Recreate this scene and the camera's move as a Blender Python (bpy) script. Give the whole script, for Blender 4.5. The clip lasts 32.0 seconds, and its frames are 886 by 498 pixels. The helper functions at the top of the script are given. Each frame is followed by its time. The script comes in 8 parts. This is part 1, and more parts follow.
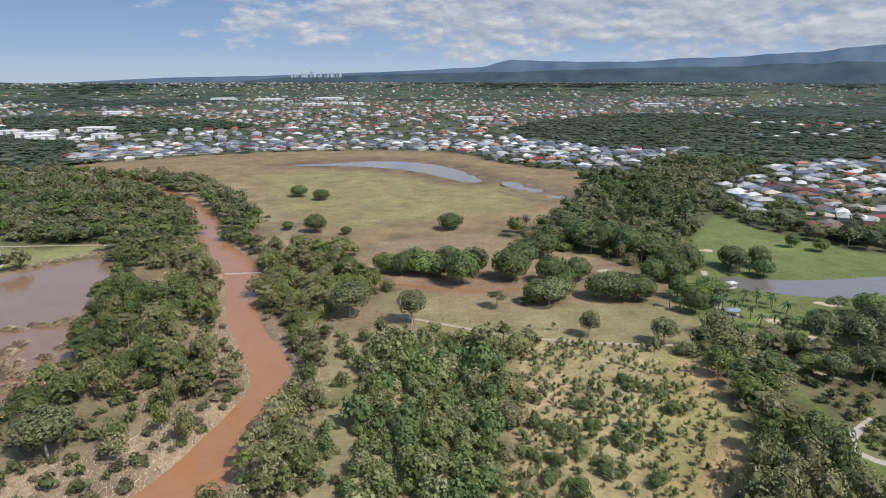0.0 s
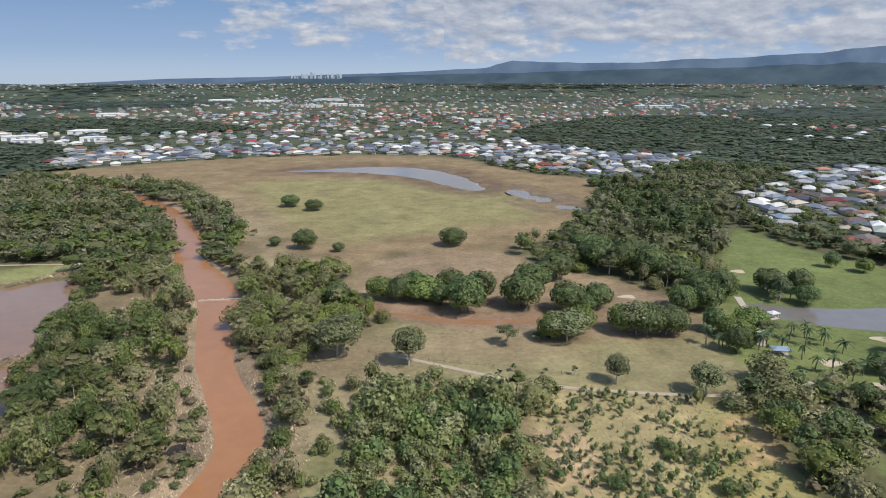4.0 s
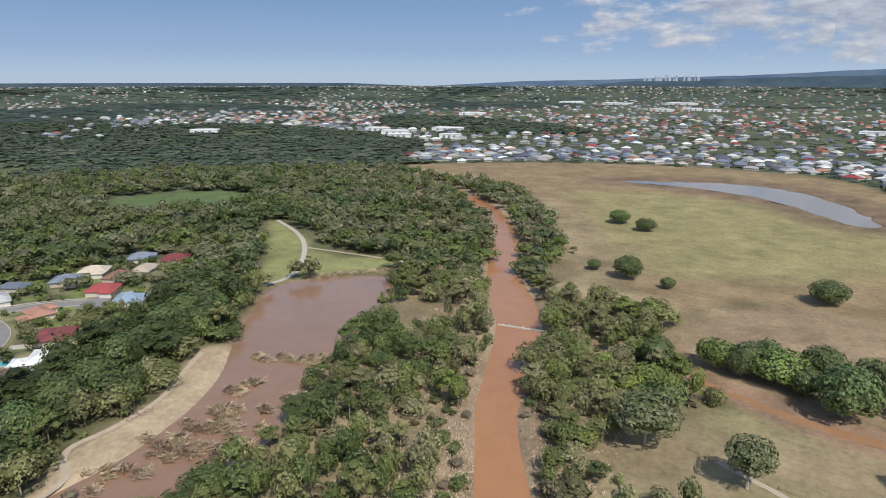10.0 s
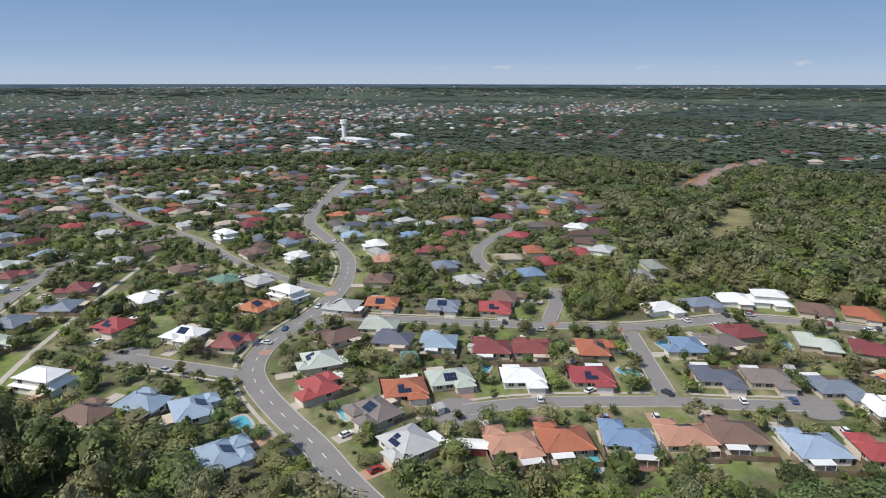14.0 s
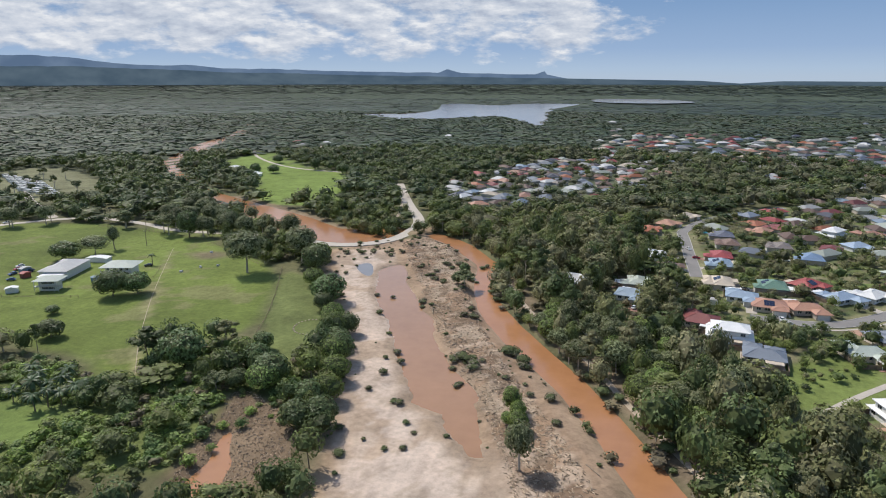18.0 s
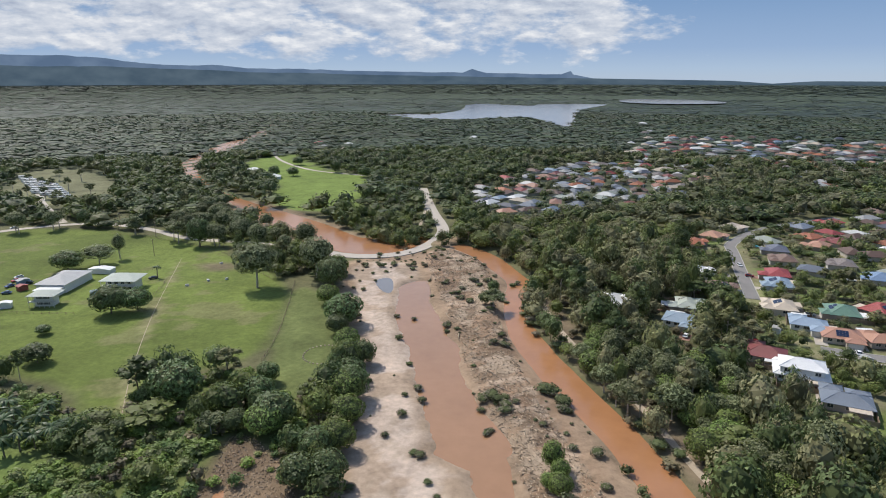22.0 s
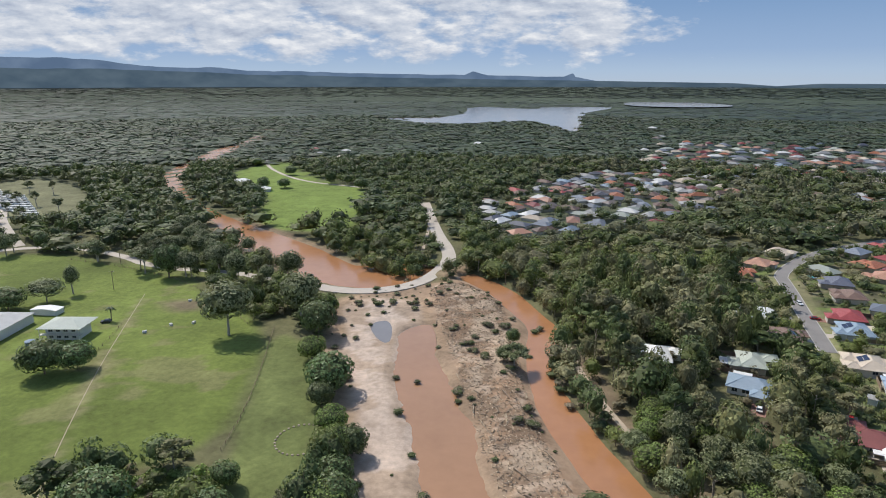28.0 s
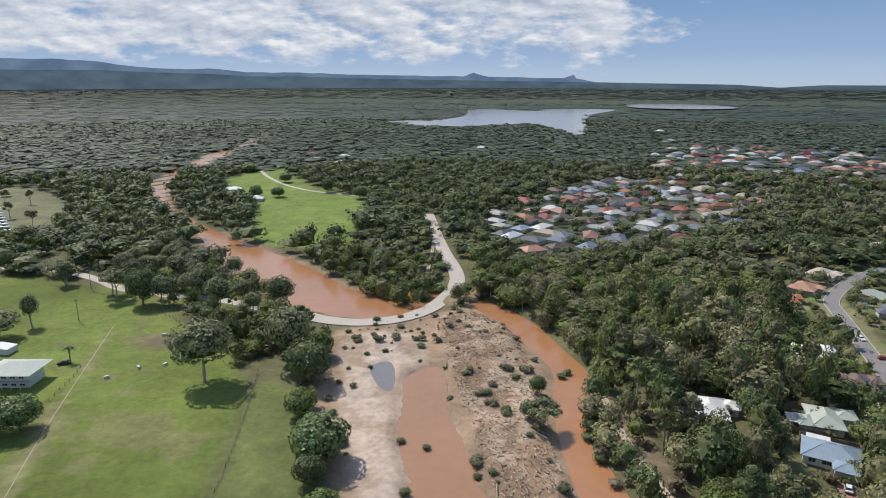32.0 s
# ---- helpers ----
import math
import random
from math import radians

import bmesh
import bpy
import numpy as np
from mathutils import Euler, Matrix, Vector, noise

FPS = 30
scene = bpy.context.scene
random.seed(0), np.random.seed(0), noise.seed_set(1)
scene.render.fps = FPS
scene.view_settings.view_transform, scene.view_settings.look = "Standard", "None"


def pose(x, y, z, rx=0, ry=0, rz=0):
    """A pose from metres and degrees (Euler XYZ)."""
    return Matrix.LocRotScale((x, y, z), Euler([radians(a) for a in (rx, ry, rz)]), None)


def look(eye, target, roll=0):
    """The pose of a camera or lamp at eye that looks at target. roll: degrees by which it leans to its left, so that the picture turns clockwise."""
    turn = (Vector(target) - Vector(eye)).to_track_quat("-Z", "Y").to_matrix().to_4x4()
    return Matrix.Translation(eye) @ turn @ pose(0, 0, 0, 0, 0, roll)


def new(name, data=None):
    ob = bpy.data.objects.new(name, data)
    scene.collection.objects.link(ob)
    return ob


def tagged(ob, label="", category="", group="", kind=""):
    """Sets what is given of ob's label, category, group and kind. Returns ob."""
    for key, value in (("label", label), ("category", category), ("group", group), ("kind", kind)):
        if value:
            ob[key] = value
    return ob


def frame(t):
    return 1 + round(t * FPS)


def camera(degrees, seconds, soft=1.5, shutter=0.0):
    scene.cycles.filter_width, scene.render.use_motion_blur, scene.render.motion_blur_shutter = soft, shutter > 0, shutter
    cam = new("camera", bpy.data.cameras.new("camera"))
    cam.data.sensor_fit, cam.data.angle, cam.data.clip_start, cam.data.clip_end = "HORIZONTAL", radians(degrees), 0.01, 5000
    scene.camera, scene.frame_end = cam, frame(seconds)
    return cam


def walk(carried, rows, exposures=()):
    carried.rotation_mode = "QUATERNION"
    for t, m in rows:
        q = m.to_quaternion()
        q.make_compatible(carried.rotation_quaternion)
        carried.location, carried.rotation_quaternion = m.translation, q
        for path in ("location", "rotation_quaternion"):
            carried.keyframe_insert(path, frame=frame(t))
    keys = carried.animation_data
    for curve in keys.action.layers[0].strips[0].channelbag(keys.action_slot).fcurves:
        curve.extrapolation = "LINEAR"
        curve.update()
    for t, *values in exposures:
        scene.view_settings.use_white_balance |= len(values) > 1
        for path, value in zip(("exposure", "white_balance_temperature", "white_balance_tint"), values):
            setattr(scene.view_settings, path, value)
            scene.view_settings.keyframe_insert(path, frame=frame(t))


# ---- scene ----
cam = camera(70.40, 32.0, soft=1.0)
PATH = [
    (0.0, pose(0.00, 0.00, 100.69, 74.507, 0.0, 0.001)),
    (0.5, pose(-0.21, 4.66, 100.72, 74.496, 0.0, -0.022)),
    (1.0, pose(-0.38, 9.35, 100.74, 74.497, 0.0, -0.044)),
    (1.5, pose(-0.49, 14.03, 100.76, 74.493, 0.0, -0.054)),
    (2.0, pose(-0.58, 18.76, 100.78, 74.509, 0.0, -0.042)),
    (2.5, pose(-0.65, 23.54, 100.81, 74.530, 0.0, -0.028)),
    (3.0, pose(-0.68, 28.36, 100.84, 74.547, 0.0, 0.023)),
    (3.5, pose(-0.62, 33.19, 100.89, 74.574, 0.0, 0.078)),
    (4.0, pose(-0.47, 38.01, 100.95, 74.602, 0.0, 0.094)),
    (4.5, pose(-0.30, 42.79, 101.01, 74.622, 0.0, 0.231)),
    (5.0, pose(-0.18, 47.54, 101.06, 74.632, 0.0, 0.648)),
    (5.5, pose(-0.15, 52.22, 101.09, 74.637, 0.0, 1.505)),
    (6.0, pose(-0.29, 56.84, 101.09, 74.644, 0.0, 2.962)),
    (6.5, pose(-0.68, 61.38, 101.04, 74.661, 0.0, 4.809)),
    (7.0, pose(-1.26, 65.84, 101.00, 74.679, 0.0, 7.155)),
    (7.5, pose(-2.04, 70.13, 100.96, 74.705, 0.0, 10.116)),
    (8.0, pose(-3.06, 74.20, 100.90, 74.723, 0.0, 13.275)),
    (8.5, pose(-4.29, 78.04, 100.82, 74.741, 0.0, 16.459)),
    (9.0, pose(-5.74, 81.75, 100.68, 74.759, 0.0, 20.077)),
    (9.5, pose(-7.47, 85.28, 100.48, 74.789, 0.0, 24.481)),
    (10.0, pose(-9.61, 88.47, 100.19, 74.818, 0.0, 30.454)),
    (10.5, pose(-12.19, 91.25, 99.80, 74.829, 0.0, 39.874)),
    (11.0, pose(-14.92, 93.62, 99.39, 74.833, 0.0, 50.190)),
    (11.5, pose(-17.63, 95.38, 98.99, 74.830, 0.0, 60.637)),
    (12.0, pose(-20.46, 96.53, 98.66, 74.853, 0.0, 71.120)),
    (12.5, pose(-23.29, 97.06, 98.44, 74.889, 0.0, 81.417)),
    (13.0, pose(-26.11, 96.82, 98.36, 74.928, 0.0, 92.504)),
    (13.5, pose(-28.72, 95.99, 98.43, 74.934, 0.0, 103.361)),
    (14.0, pose(-30.91, 94.56, 98.61, 74.939, 0.0, 115.196)),
    (14.5, pose(-32.61, 92.91, 98.78, 74.914, 0.0, 126.593)),
    (15.0, pose(-33.82, 91.02, 98.94, 74.881, 0.0, 139.129)),
    (15.5, pose(-34.68, 89.04, 99.10, 74.840, 0.0, 151.462)),
    (16.0, pose(-35.23, 87.00, 99.24, 74.806, 0.0, 161.715)),
    (16.5, pose(-35.47, 84.87, 99.35, 74.778, 0.0, 170.201)),
    (17.0, pose(-35.45, 82.59, 99.43, 74.755, 0.0, 177.233)),
    (17.5, pose(-35.19, 80.14, 99.47, 74.734, 0.0, 183.123)),
    (18.0, pose(-34.71, 77.47, 99.48, 74.713, 0.0, 188.184)),
    (18.5, pose(-34.12, 74.61, 99.46, 74.700, 0.0, 190.049)),
    (19.0, pose(-33.36, 71.47, 99.43, 74.703, 0.0, 190.376)),
    (19.5, pose(-32.64, 68.11, 99.38, 74.696, 0.0, 190.372)),
    (20.0, pose(-31.91, 64.55, 99.32, 74.709, 0.0, 190.368)),
    (20.5, pose(-31.19, 60.85, 99.24, 74.705, 0.0, 190.359)),
    (21.0, pose(-30.42, 56.95, 99.16, 74.701, 0.0, 190.334)),
    (21.5, pose(-29.54, 52.85, 99.08, 74.706, 0.0, 190.329)),
    (22.0, pose(-28.57, 48.68, 99.01, 74.711, 0.0, 190.320)),
    (22.5, pose(-27.54, 44.44, 99.01, 74.732, 0.0, 190.305)),
    (23.0, pose(-26.49, 40.20, 99.09, 74.752, 0.0, 190.321)),
    (23.5, pose(-25.41, 36.01, 99.27, 74.764, 0.0, 190.322)),
    (24.0, pose(-24.42, 31.99, 99.49, 74.783, 0.0, 190.340)),
    (24.5, pose(-23.49, 28.02, 99.69, 74.812, 0.0, 190.295)),
    (25.0, pose(-22.58, 23.87, 99.86, 74.818, 0.0, 190.281)),
    (25.5, pose(-21.64, 19.56, 100.00, 74.823, 0.0, 190.286)),
    (26.0, pose(-20.61, 15.14, 100.11, 74.829, 0.0, 190.294)),
    (26.5, pose(-19.51, 10.65, 100.21, 74.839, 0.0, 190.306)),
    (27.0, pose(-18.36, 6.12, 100.29, 74.856, 0.0, 190.322)),
    (27.5, pose(-17.16, 1.59, 100.35, 74.878, 0.0, 190.343)),
    (28.0, pose(-15.93, -2.93, 100.38, 74.900, 0.0, 190.371)),
    (28.5, pose(-14.62, -7.45, 100.40, 74.905, 0.0, 190.359)),
    (29.0, pose(-13.34, -12.07, 100.44, 74.925, 0.0, 190.360)),
    (29.5, pose(-12.14, -16.59, 100.48, 74.936, 0.0, 190.369)),
    (30.0, pose(-10.94, -21.12, 100.57, 74.945, 0.0, 190.363)),
    (30.5, pose(-9.62, -25.63, 100.71, 74.954, 0.0, 190.322)),
    (31.0, pose(-8.07, -30.20, 100.85, 74.980, 0.0, 190.320)),
    (31.5, pose(-6.45, -34.77, 100.95, 74.993, 0.0, 190.301)),
    (32.0, pose(-4.80, -39.38, 101.05, 75.016, 0.0, 190.290)),
]
walk(cam, PATH)

# ---- light ----
SUN_DIR = Vector((0.56, -0.42, 0.86)).normalized()      # towards the sun
world = bpy.data.worlds.new("world")
scene.world = world
world.use_nodes = True
wn = world.node_tree.nodes
sky = wn.new("ShaderNodeTexSky")
sky.sky_type, sky.sun_disc = "NISHITA", False
sky.sun_elevation = math.asin(SUN_DIR.z)
sky.sun_rotation = math.atan2(SUN_DIR.x, SUN_DIR.y)
world.node_tree.links.new(sky.outputs[0], wn["Background"].inputs[0])
wn["Background"].inputs[1].default_value = 0.145
sun_data = bpy.data.lights.new("sun", "SUN")
sun_data.energy, sun_data.angle, sun_data.color = 3.75, radians(0.55), (1.0, 0.95, 0.87)
sun = new("sun", sun_data)
sun.matrix_world = look(SUN_DIR * 900, (0, 0, 0))


# ---- materials ----
def surface(name, color=(0.5, 0.5, 0.5), rough=0.8, var=0.2, coarse=0.1, fine=1.5, bump=0.0, metal=0.0,
            attr="", each=0.0, through_light=0.0, bands=0.0, spec=0.5, grain=(5, 0.65), relief=0.25, leaves=0.0):
    """A procedural material: colour varied at two scales, per object or from a tint attribute, with fine relief."""
    m = bpy.data.materials.new(name)
    m.use_nodes = True
    n, link = m.node_tree.nodes, m.node_tree.links.new
    bsdf = n["Principled BSDF"]
    tc = n.new("ShaderNodeTexCoord")
    big, small = n.new("ShaderNodeTexNoise"), n.new("ShaderNodeTexNoise")
    for node, s, det in ((big, coarse, 4), (small, fine, grain[0])):
        node.inputs["Scale"].default_value, node.inputs["Detail"].default_value = s, det
        node.inputs["Roughness"].default_value = grain[1]
        link(tc.outputs["Object"], node.inputs["Vector"])
    add = n.new("ShaderNodeMath")
    add.operation = "ADD"
    link(big.outputs[0], add.inputs[0]), link(small.outputs[0], add.inputs[1])
    rng = n.new("ShaderNodeMapRange")
    rng.inputs[1].default_value, rng.inputs[2].default_value = 0.6, 1.4
    rng.inputs[3].default_value, rng.inputs[4].default_value = 1 - var, 1 + var
    link(add.outputs[0], rng.inputs[0])
    value = rng.outputs[0]
    hsv = n.new("ShaderNodeHueSaturation")
    if attr:
        a = n.new("ShaderNodeAttribute")
        a.attribute_name = attr
        link(a.outputs["Color"], hsv.inputs["Color"])
    else:
        hsv.inputs["Color"].default_value = (*color, 1)
    if each:
        info = n.new("ShaderNodeObjectInfo")
        r2, r3 = n.new("ShaderNodeMapRange"), n.new("ShaderNodeMapRange")
        r2.inputs[3].default_value, r2.inputs[4].default_value = 1 - each, 1 + each
        link(info.outputs["Random"], r2.inputs[0])
        mul = n.new("ShaderNodeMath")
        mul.operation = "MULTIPLY"
        link(value, mul.inputs[0]), link(r2.outputs[0], mul.inputs[1])
        value = mul.outputs[0]
        r3.inputs[3].default_value, r3.inputs[4].default_value = 0.5 - each * 0.06, 0.5 + each * 0.05
        link(info.outputs["Random"], r3.inputs[0])
        link(r3.outputs[0], hsv.inputs["Hue"])
    if leaves:      # every spray of leaves has a brightness of its own
        geo, r4, mul4 = n.new("ShaderNodeNewGeometry"), n.new("ShaderNodeMapRange"), n.new("ShaderNodeMath")
        r4.inputs[3].default_value, r4.inputs[4].default_value = 1 - leaves, 1 + leaves
        link(geo.outputs["Random Per Island"], r4.inputs[0])
        mul4.operation = "MULTIPLY"
        link(value, mul4.inputs[0]), link(r4.outputs[0], mul4.inputs[1])
        value = mul4.outputs[0]
    link(value, hsv.inputs["Value"])
    link(hsv.outputs[0], bsdf.inputs["Base Color"])
    bsdf.inputs["Roughness"].default_value, bsdf.inputs["Metallic"].default_value = rough, metal
    bsdf.inputs["Specular IOR Level"].default_value = spec
    if bump:
        b = n.new("ShaderNodeBump")
        b.inputs["Strength"].default_value, b.inputs["Distance"].default_value = min(1.0, bump), relief
        if bands:
            wave = n.new("ShaderNodeTexWave")
            wave.inputs["Scale"].default_value, wave.inputs["Distortion"].default_value = bands, 0.3
            link(tc.outputs["Object"], wave.inputs["Vector"]), link(wave.outputs["Fac"], b.inputs["Height"])
        else:
            link(small.outputs[0], b.inputs["Height"])
        link(b.outputs[0], bsdf.inputs["Normal"])
    if through_light:
        tr, mix = n.new("ShaderNodeBsdfTranslucent"), n.new("ShaderNodeMixShader")
        link(hsv.outputs[0], tr.inputs["Color"])
        mix.inputs[0].default_value = through_light
        link(bsdf.outputs[0], mix.inputs[1]), link(tr.outputs[0], mix.inputs[2])
        link(mix.outputs[0], n["Material Output"].inputs["Surface"])
    return m


M = {}
GRAIN = (9, 0.78)
M["ground"] = surface("ground", attr="tint", rough=0.95, var=0.5, coarse=0.06, fine=0.5, bump=1.0, spec=0.2, grain=GRAIN)
M["leaf_wood"] = surface("woodland foliage", attr="tint", rough=0.6, var=0.35, coarse=0.12, fine=0.6, through_light=0.18, spec=0.25, leaves=0.26)
M["leaf_fig"] = surface("dark dense foliage", (0.112, 0.158, 0.052), rough=0.5, var=0.3, coarse=0.8, fine=3.0, each=0.3, through_light=0.18, spec=0.4, leaves=0.30)
M["leaf_gum"] = surface("grey green foliage", (0.200, 0.218, 0.108), rough=0.6, var=0.3, coarse=0.8, fine=3.0, each=0.25, through_light=0.18, spec=0.3, leaves=0.30)
M["leaf_light"] = surface("fresh green foliage", (0.165, 0.225, 0.055), rough=0.55, var=0.3, coarse=0.8, fine=3.0, each=0.25, through_light=0.18, spec=0.3, leaves=0.30)
M["leaf_palm"] = surface("palm fronds", (0.06, 0.10, 0.03), rough=0.5, var=0.25, coarse=0.3, fine=2.0, each=0.2, through_light=0.15)
# crown cores: this dark colour stands in for the shade between the leaves
M["twigs"] = surface("crown core darkened for inner shade", (0.085, 0.100, 0.044), rough=0.9, var=0.4, coarse=0.8, fine=4.0, spec=0.1)
M["bark"] = surface("bark", (0.20, 0.16, 0.12), rough=0.9, var=0.3, coarse=0.8, fine=6.0, bump=0.5)
M["bark_pale"] = surface("pale gum bark", (0.42, 0.38, 0.32), rough=0.85, var=0.25, coarse=0.6, fine=5.0, bump=0.3)
M["dead"] = surface("dead brown brush", attr="tint", rough=0.95, var=0.25, coarse=0.2, fine=1.5)


def water_material(name, color, rough=0.12, ripple=0.08, scale=0.5, var=0.12):
    m = surface(name, color, rough=rough, var=var, coarse=0.03, fine=0.16, bump=ripple)
    return m


M["river"] = water_material("muddy river water", (0.385, 0.185, 0.085), rough=0.22)
M["lake"] = water_material("brown flood water", (0.27, 0.165, 0.108), rough=0.12)
M["pool_brown"] = water_material("shallow silty water", (0.35, 0.195, 0.105), rough=0.05, ripple=0.03)
M["grey_water"] = water_material("grey shallow water", (0.20, 0.185, 0.175), rough=0.08)
M["far_water"] = water_material("reservoir water", (0.23, 0.195, 0.17), rough=0.10)
M["road"] = surface("grey asphalt", (0.225, 0.212, 0.200), rough=0.9, var=0.16, coarse=0.12, fine=2.0, bump=0.15)
M["concrete"] = surface("pale concrete", (0.46, 0.41, 0.35), rough=0.85, var=0.16, coarse=0.3, fine=2.0, bump=0.15)
M["paver"] = surface("red brick paving", (0.34, 0.20, 0.15), rough=0.9, var=0.2, coarse=0.4, fine=4.0, each=0.3)
M["kerb"] = surface("kerb concrete", (0.42, 0.40, 0.37), rough=0.85, var=0.15, coarse=0.3, fine=2.0)
M["gravel_path"] = surface("pale gravel path", (0.44, 0.36, 0.27), rough=0.95, var=0.2, coarse=0.3, fine=2.5, bump=0.3)
ROOF = {"grey": (0.42, 0.42, 0.41), "salmon": (0.42, 0.22, 0.15), "lblue": (0.27, 0.35, 0.44), "orange": (0.40, 0.145, 0.07),
        "blue": (0.17, 0.25, 0.37), "taupe": (0.19, 0.16, 0.145), "brown": (0.17, 0.105, 0.08), "red": (0.33, 0.062, 0.060),
        "mint": (0.42, 0.46, 0.40), "white": (0.72, 0.72, 0.70), "white2": (0.75, 0.75, 0.74), "navy": (0.11, 0.12, 0.155),
        "maroon": (0.20, 0.052, 0.050), "slate": (0.19, 0.22, 0.27), "cream": (0.58, 0.49, 0.38), "green": (0.14, 0.25, 0.19)}
for key, rgb in ROOF.items():
    M["roof_" + key] = surface(key + " roofing", rgb, rough=0.55, var=0.14, coarse=0.25, fine=2.5, bump=0.25, bands=2.2, each=0.10)
M["wall"] = surface("rendered wall", (0.52, 0.45, 0.37), rough=0.85, var=0.1, coarse=0.3, fine=3.0, each=0.3)
M["wall_white"] = surface("white painted wall", (0.72, 0.71, 0.68), rough=0.8, var=0.08, coarse=0.3, fine=3.0, each=0.08)
M["glass"] = surface("dark window glass", (0.035, 0.045, 0.055), rough=0.08, var=0.1, spec=0.8)
M["trim"] = surface("pale trim", (0.62, 0.60, 0.56), rough=0.6, var=0.08)
M["solar"] = surface("solar panel glass", (0.02, 0.028, 0.06), rough=0.15, var=0.1, spec=0.7)
M["far_house"] = surface("suburban roofs and walls", attr="tint", rough=0.6, var=0.12, coarse=0.1, fine=0.8)


def backdrop_material():
    """Glowing sky: pale at the skyline, blue above, with cumulus over the north and the south."""
    m = bpy.data.materials.new("sky backdrop")
    m.use_nodes = True
    n, link = m.node_tree.nodes, m.node_tree.links.new
    n.remove(n["Principled BSDF"])
    uv = n.new("ShaderNodeUVMap")
    sep = n.new("ShaderNodeSeparateXYZ")
    link(uv.outputs[0], sep.inputs[0])

    def ramp(socket, stops, mode="LINEAR"):
        r = n.new("ShaderNodeValToRGB")
        r.color_ramp.interpolation = mode
        e = r.color_ramp.elements
        while len(e) < len(stops):
            e.new(0.5)
        for k, (p, c) in enumerate(stops):
            e[k].position = p
            e[k].color = (*c, 1) if isinstance(c, tuple) else (c, c, c, 1)
        link(socket, r.inputs[0])
        return r.outputs[0]

    def math_node(op, a, b=None, clamp=False):
        k = n.new("ShaderNodeMath")
        k.operation, k.use_clamp = op, clamp
        for i, v in enumerate((a, b)):
            if v is None:
                continue
            if isinstance(v, (int, float)):
                k.inputs[i].default_value = v
            else:
                link(v, k.inputs[i])
        return k.outputs[0]

    u, v = sep.outputs[0], sep.outputs[1]              # u: turn to the left of north / 360, v: elevation / 12 degrees
    clear = ramp(v, [(0.0, (0.44, 0.54, 0.67)), (0.06, (0.41, 0.53, 0.69)), (0.2, (0.31, 0.44, 0.65)), (0.5, (0.215, 0.35, 0.575)), (1.0, (0.165, 0.29, 0.53))])
    comb = n.new("ShaderNodeCombineXYZ")
    link(math_node("MULTIPLY", u, 72.0), comb.inputs[0])
    link(math_node("MULTIPLY", v, 6.2), comb.inputs[1])
    noise_a, noise_b, noise_c = (n.new("ShaderNodeTexNoise") for _ in range(3))
    for node, s, d in ((noise_a, 1.0, 7), (noise_b, 0.35, 2), (noise_c, 1.0, 7)):
        node.inputs["Scale"].default_value, node.inputs["Detail"].default_value = s, d
        node.inputs["Roughness"].default_value = 0.6
    above = n.new("ShaderNodeVectorMath")
    above.operation = "ADD"
    above.inputs[1].default_value = (-0.08, 0.22, 0.0)
    link(comb.outputs[0], above.inputs[0])
    link(comb.outputs[0], noise_a.inputs["Vector"]), link(comb.outputs[0], noise_b.inputs["Vector"]), link(above.outputs[0], noise_c.inputs["Vector"])
    amount = ramp(u, [(0.0, 0.86), (0.04, 0.74), (0.08, 0.40), (0.13, 0.0), (0.40, 0.0), (0.44, 0.12), (0.475, 0.60), (0.51, 0.90), (0.60, 0.98), (0.90, 0.98), (1.0, 0.90)])
    lift_ = ramp(v, [(0.0, 0.0), (0.05, 0.30), (0.13, 0.70), (0.26, 0.95), (0.5, 1.0), (1.0, 1.0)])
    cover = math_node("MULTIPLY", amount, lift_)
    dens = math_node("ADD", math_node("MULTIPLY", noise_a.outputs[0], 0.8), math_node("MULTIPLY", noise_b.outputs[0], 0.4))
    edge = math_node("SUBTRACT", dens, math_node("SUBTRACT", 0.90, math_node("MULTIPLY", cover, 0.50)))
    mask = math_node("MULTIPLY", math_node("MULTIPLY", edge, 8.0, True), 0.92)
    small = n.new("ShaderNodeTexNoise")
    small.inputs["Scale"].default_value, small.inputs["Detail"].default_value = 1.0, 8
    comb2 = n.new("ShaderNodeCombineXYZ")
    link(math_node("MULTIPLY", u, 150.0), comb2.inputs[0]), link(math_node("MULTIPLY", v, 16.0), comb2.inputs[1])
    link(comb2.outputs[0], small.inputs["Vector"])
    where_ = math_node("MULTIPLY", ramp(v, [(0.05, 0.0), (0.085, 1.0), (0.11, 1.0), (0.15, 0.0)]), ramp(u, [(0.20, 0.0), (0.24, 1.0), (0.32, 1.0), (0.36, 0.0)]))
    puffs = math_node("MULTIPLY", math_node("SUBTRACT", math_node("ADD", small.outputs[0], math_node("MULTIPLY", where_, 0.22)), 0.80), 9.0, True)
    mask = math_node("MAXIMUM", mask, math_node("MULTIPLY", puffs, 0.8))
    # tops catch the sun: brighter where the cloud thins out upwards
    shade = math_node("ADD", math_node("MULTIPLY", math_node("SUBTRACT", noise_a.outputs[0], noise_c.outputs[0]), 3.2), 0.55, True)
    bright = ramp(shade, [(0.0, (0.40, 0.45, 0.56)), (0.4, (0.55, 0.60, 0.69)), (0.75, (0.70, 0.73, 0.79)), (1.0, (0.86, 0.87, 0.89))])
    dull = n.new("ShaderNodeMix")
    dull.data_type, dull.blend_type = "RGBA", "MULTIPLY"
    dull.inputs[0].default_value = 1.0
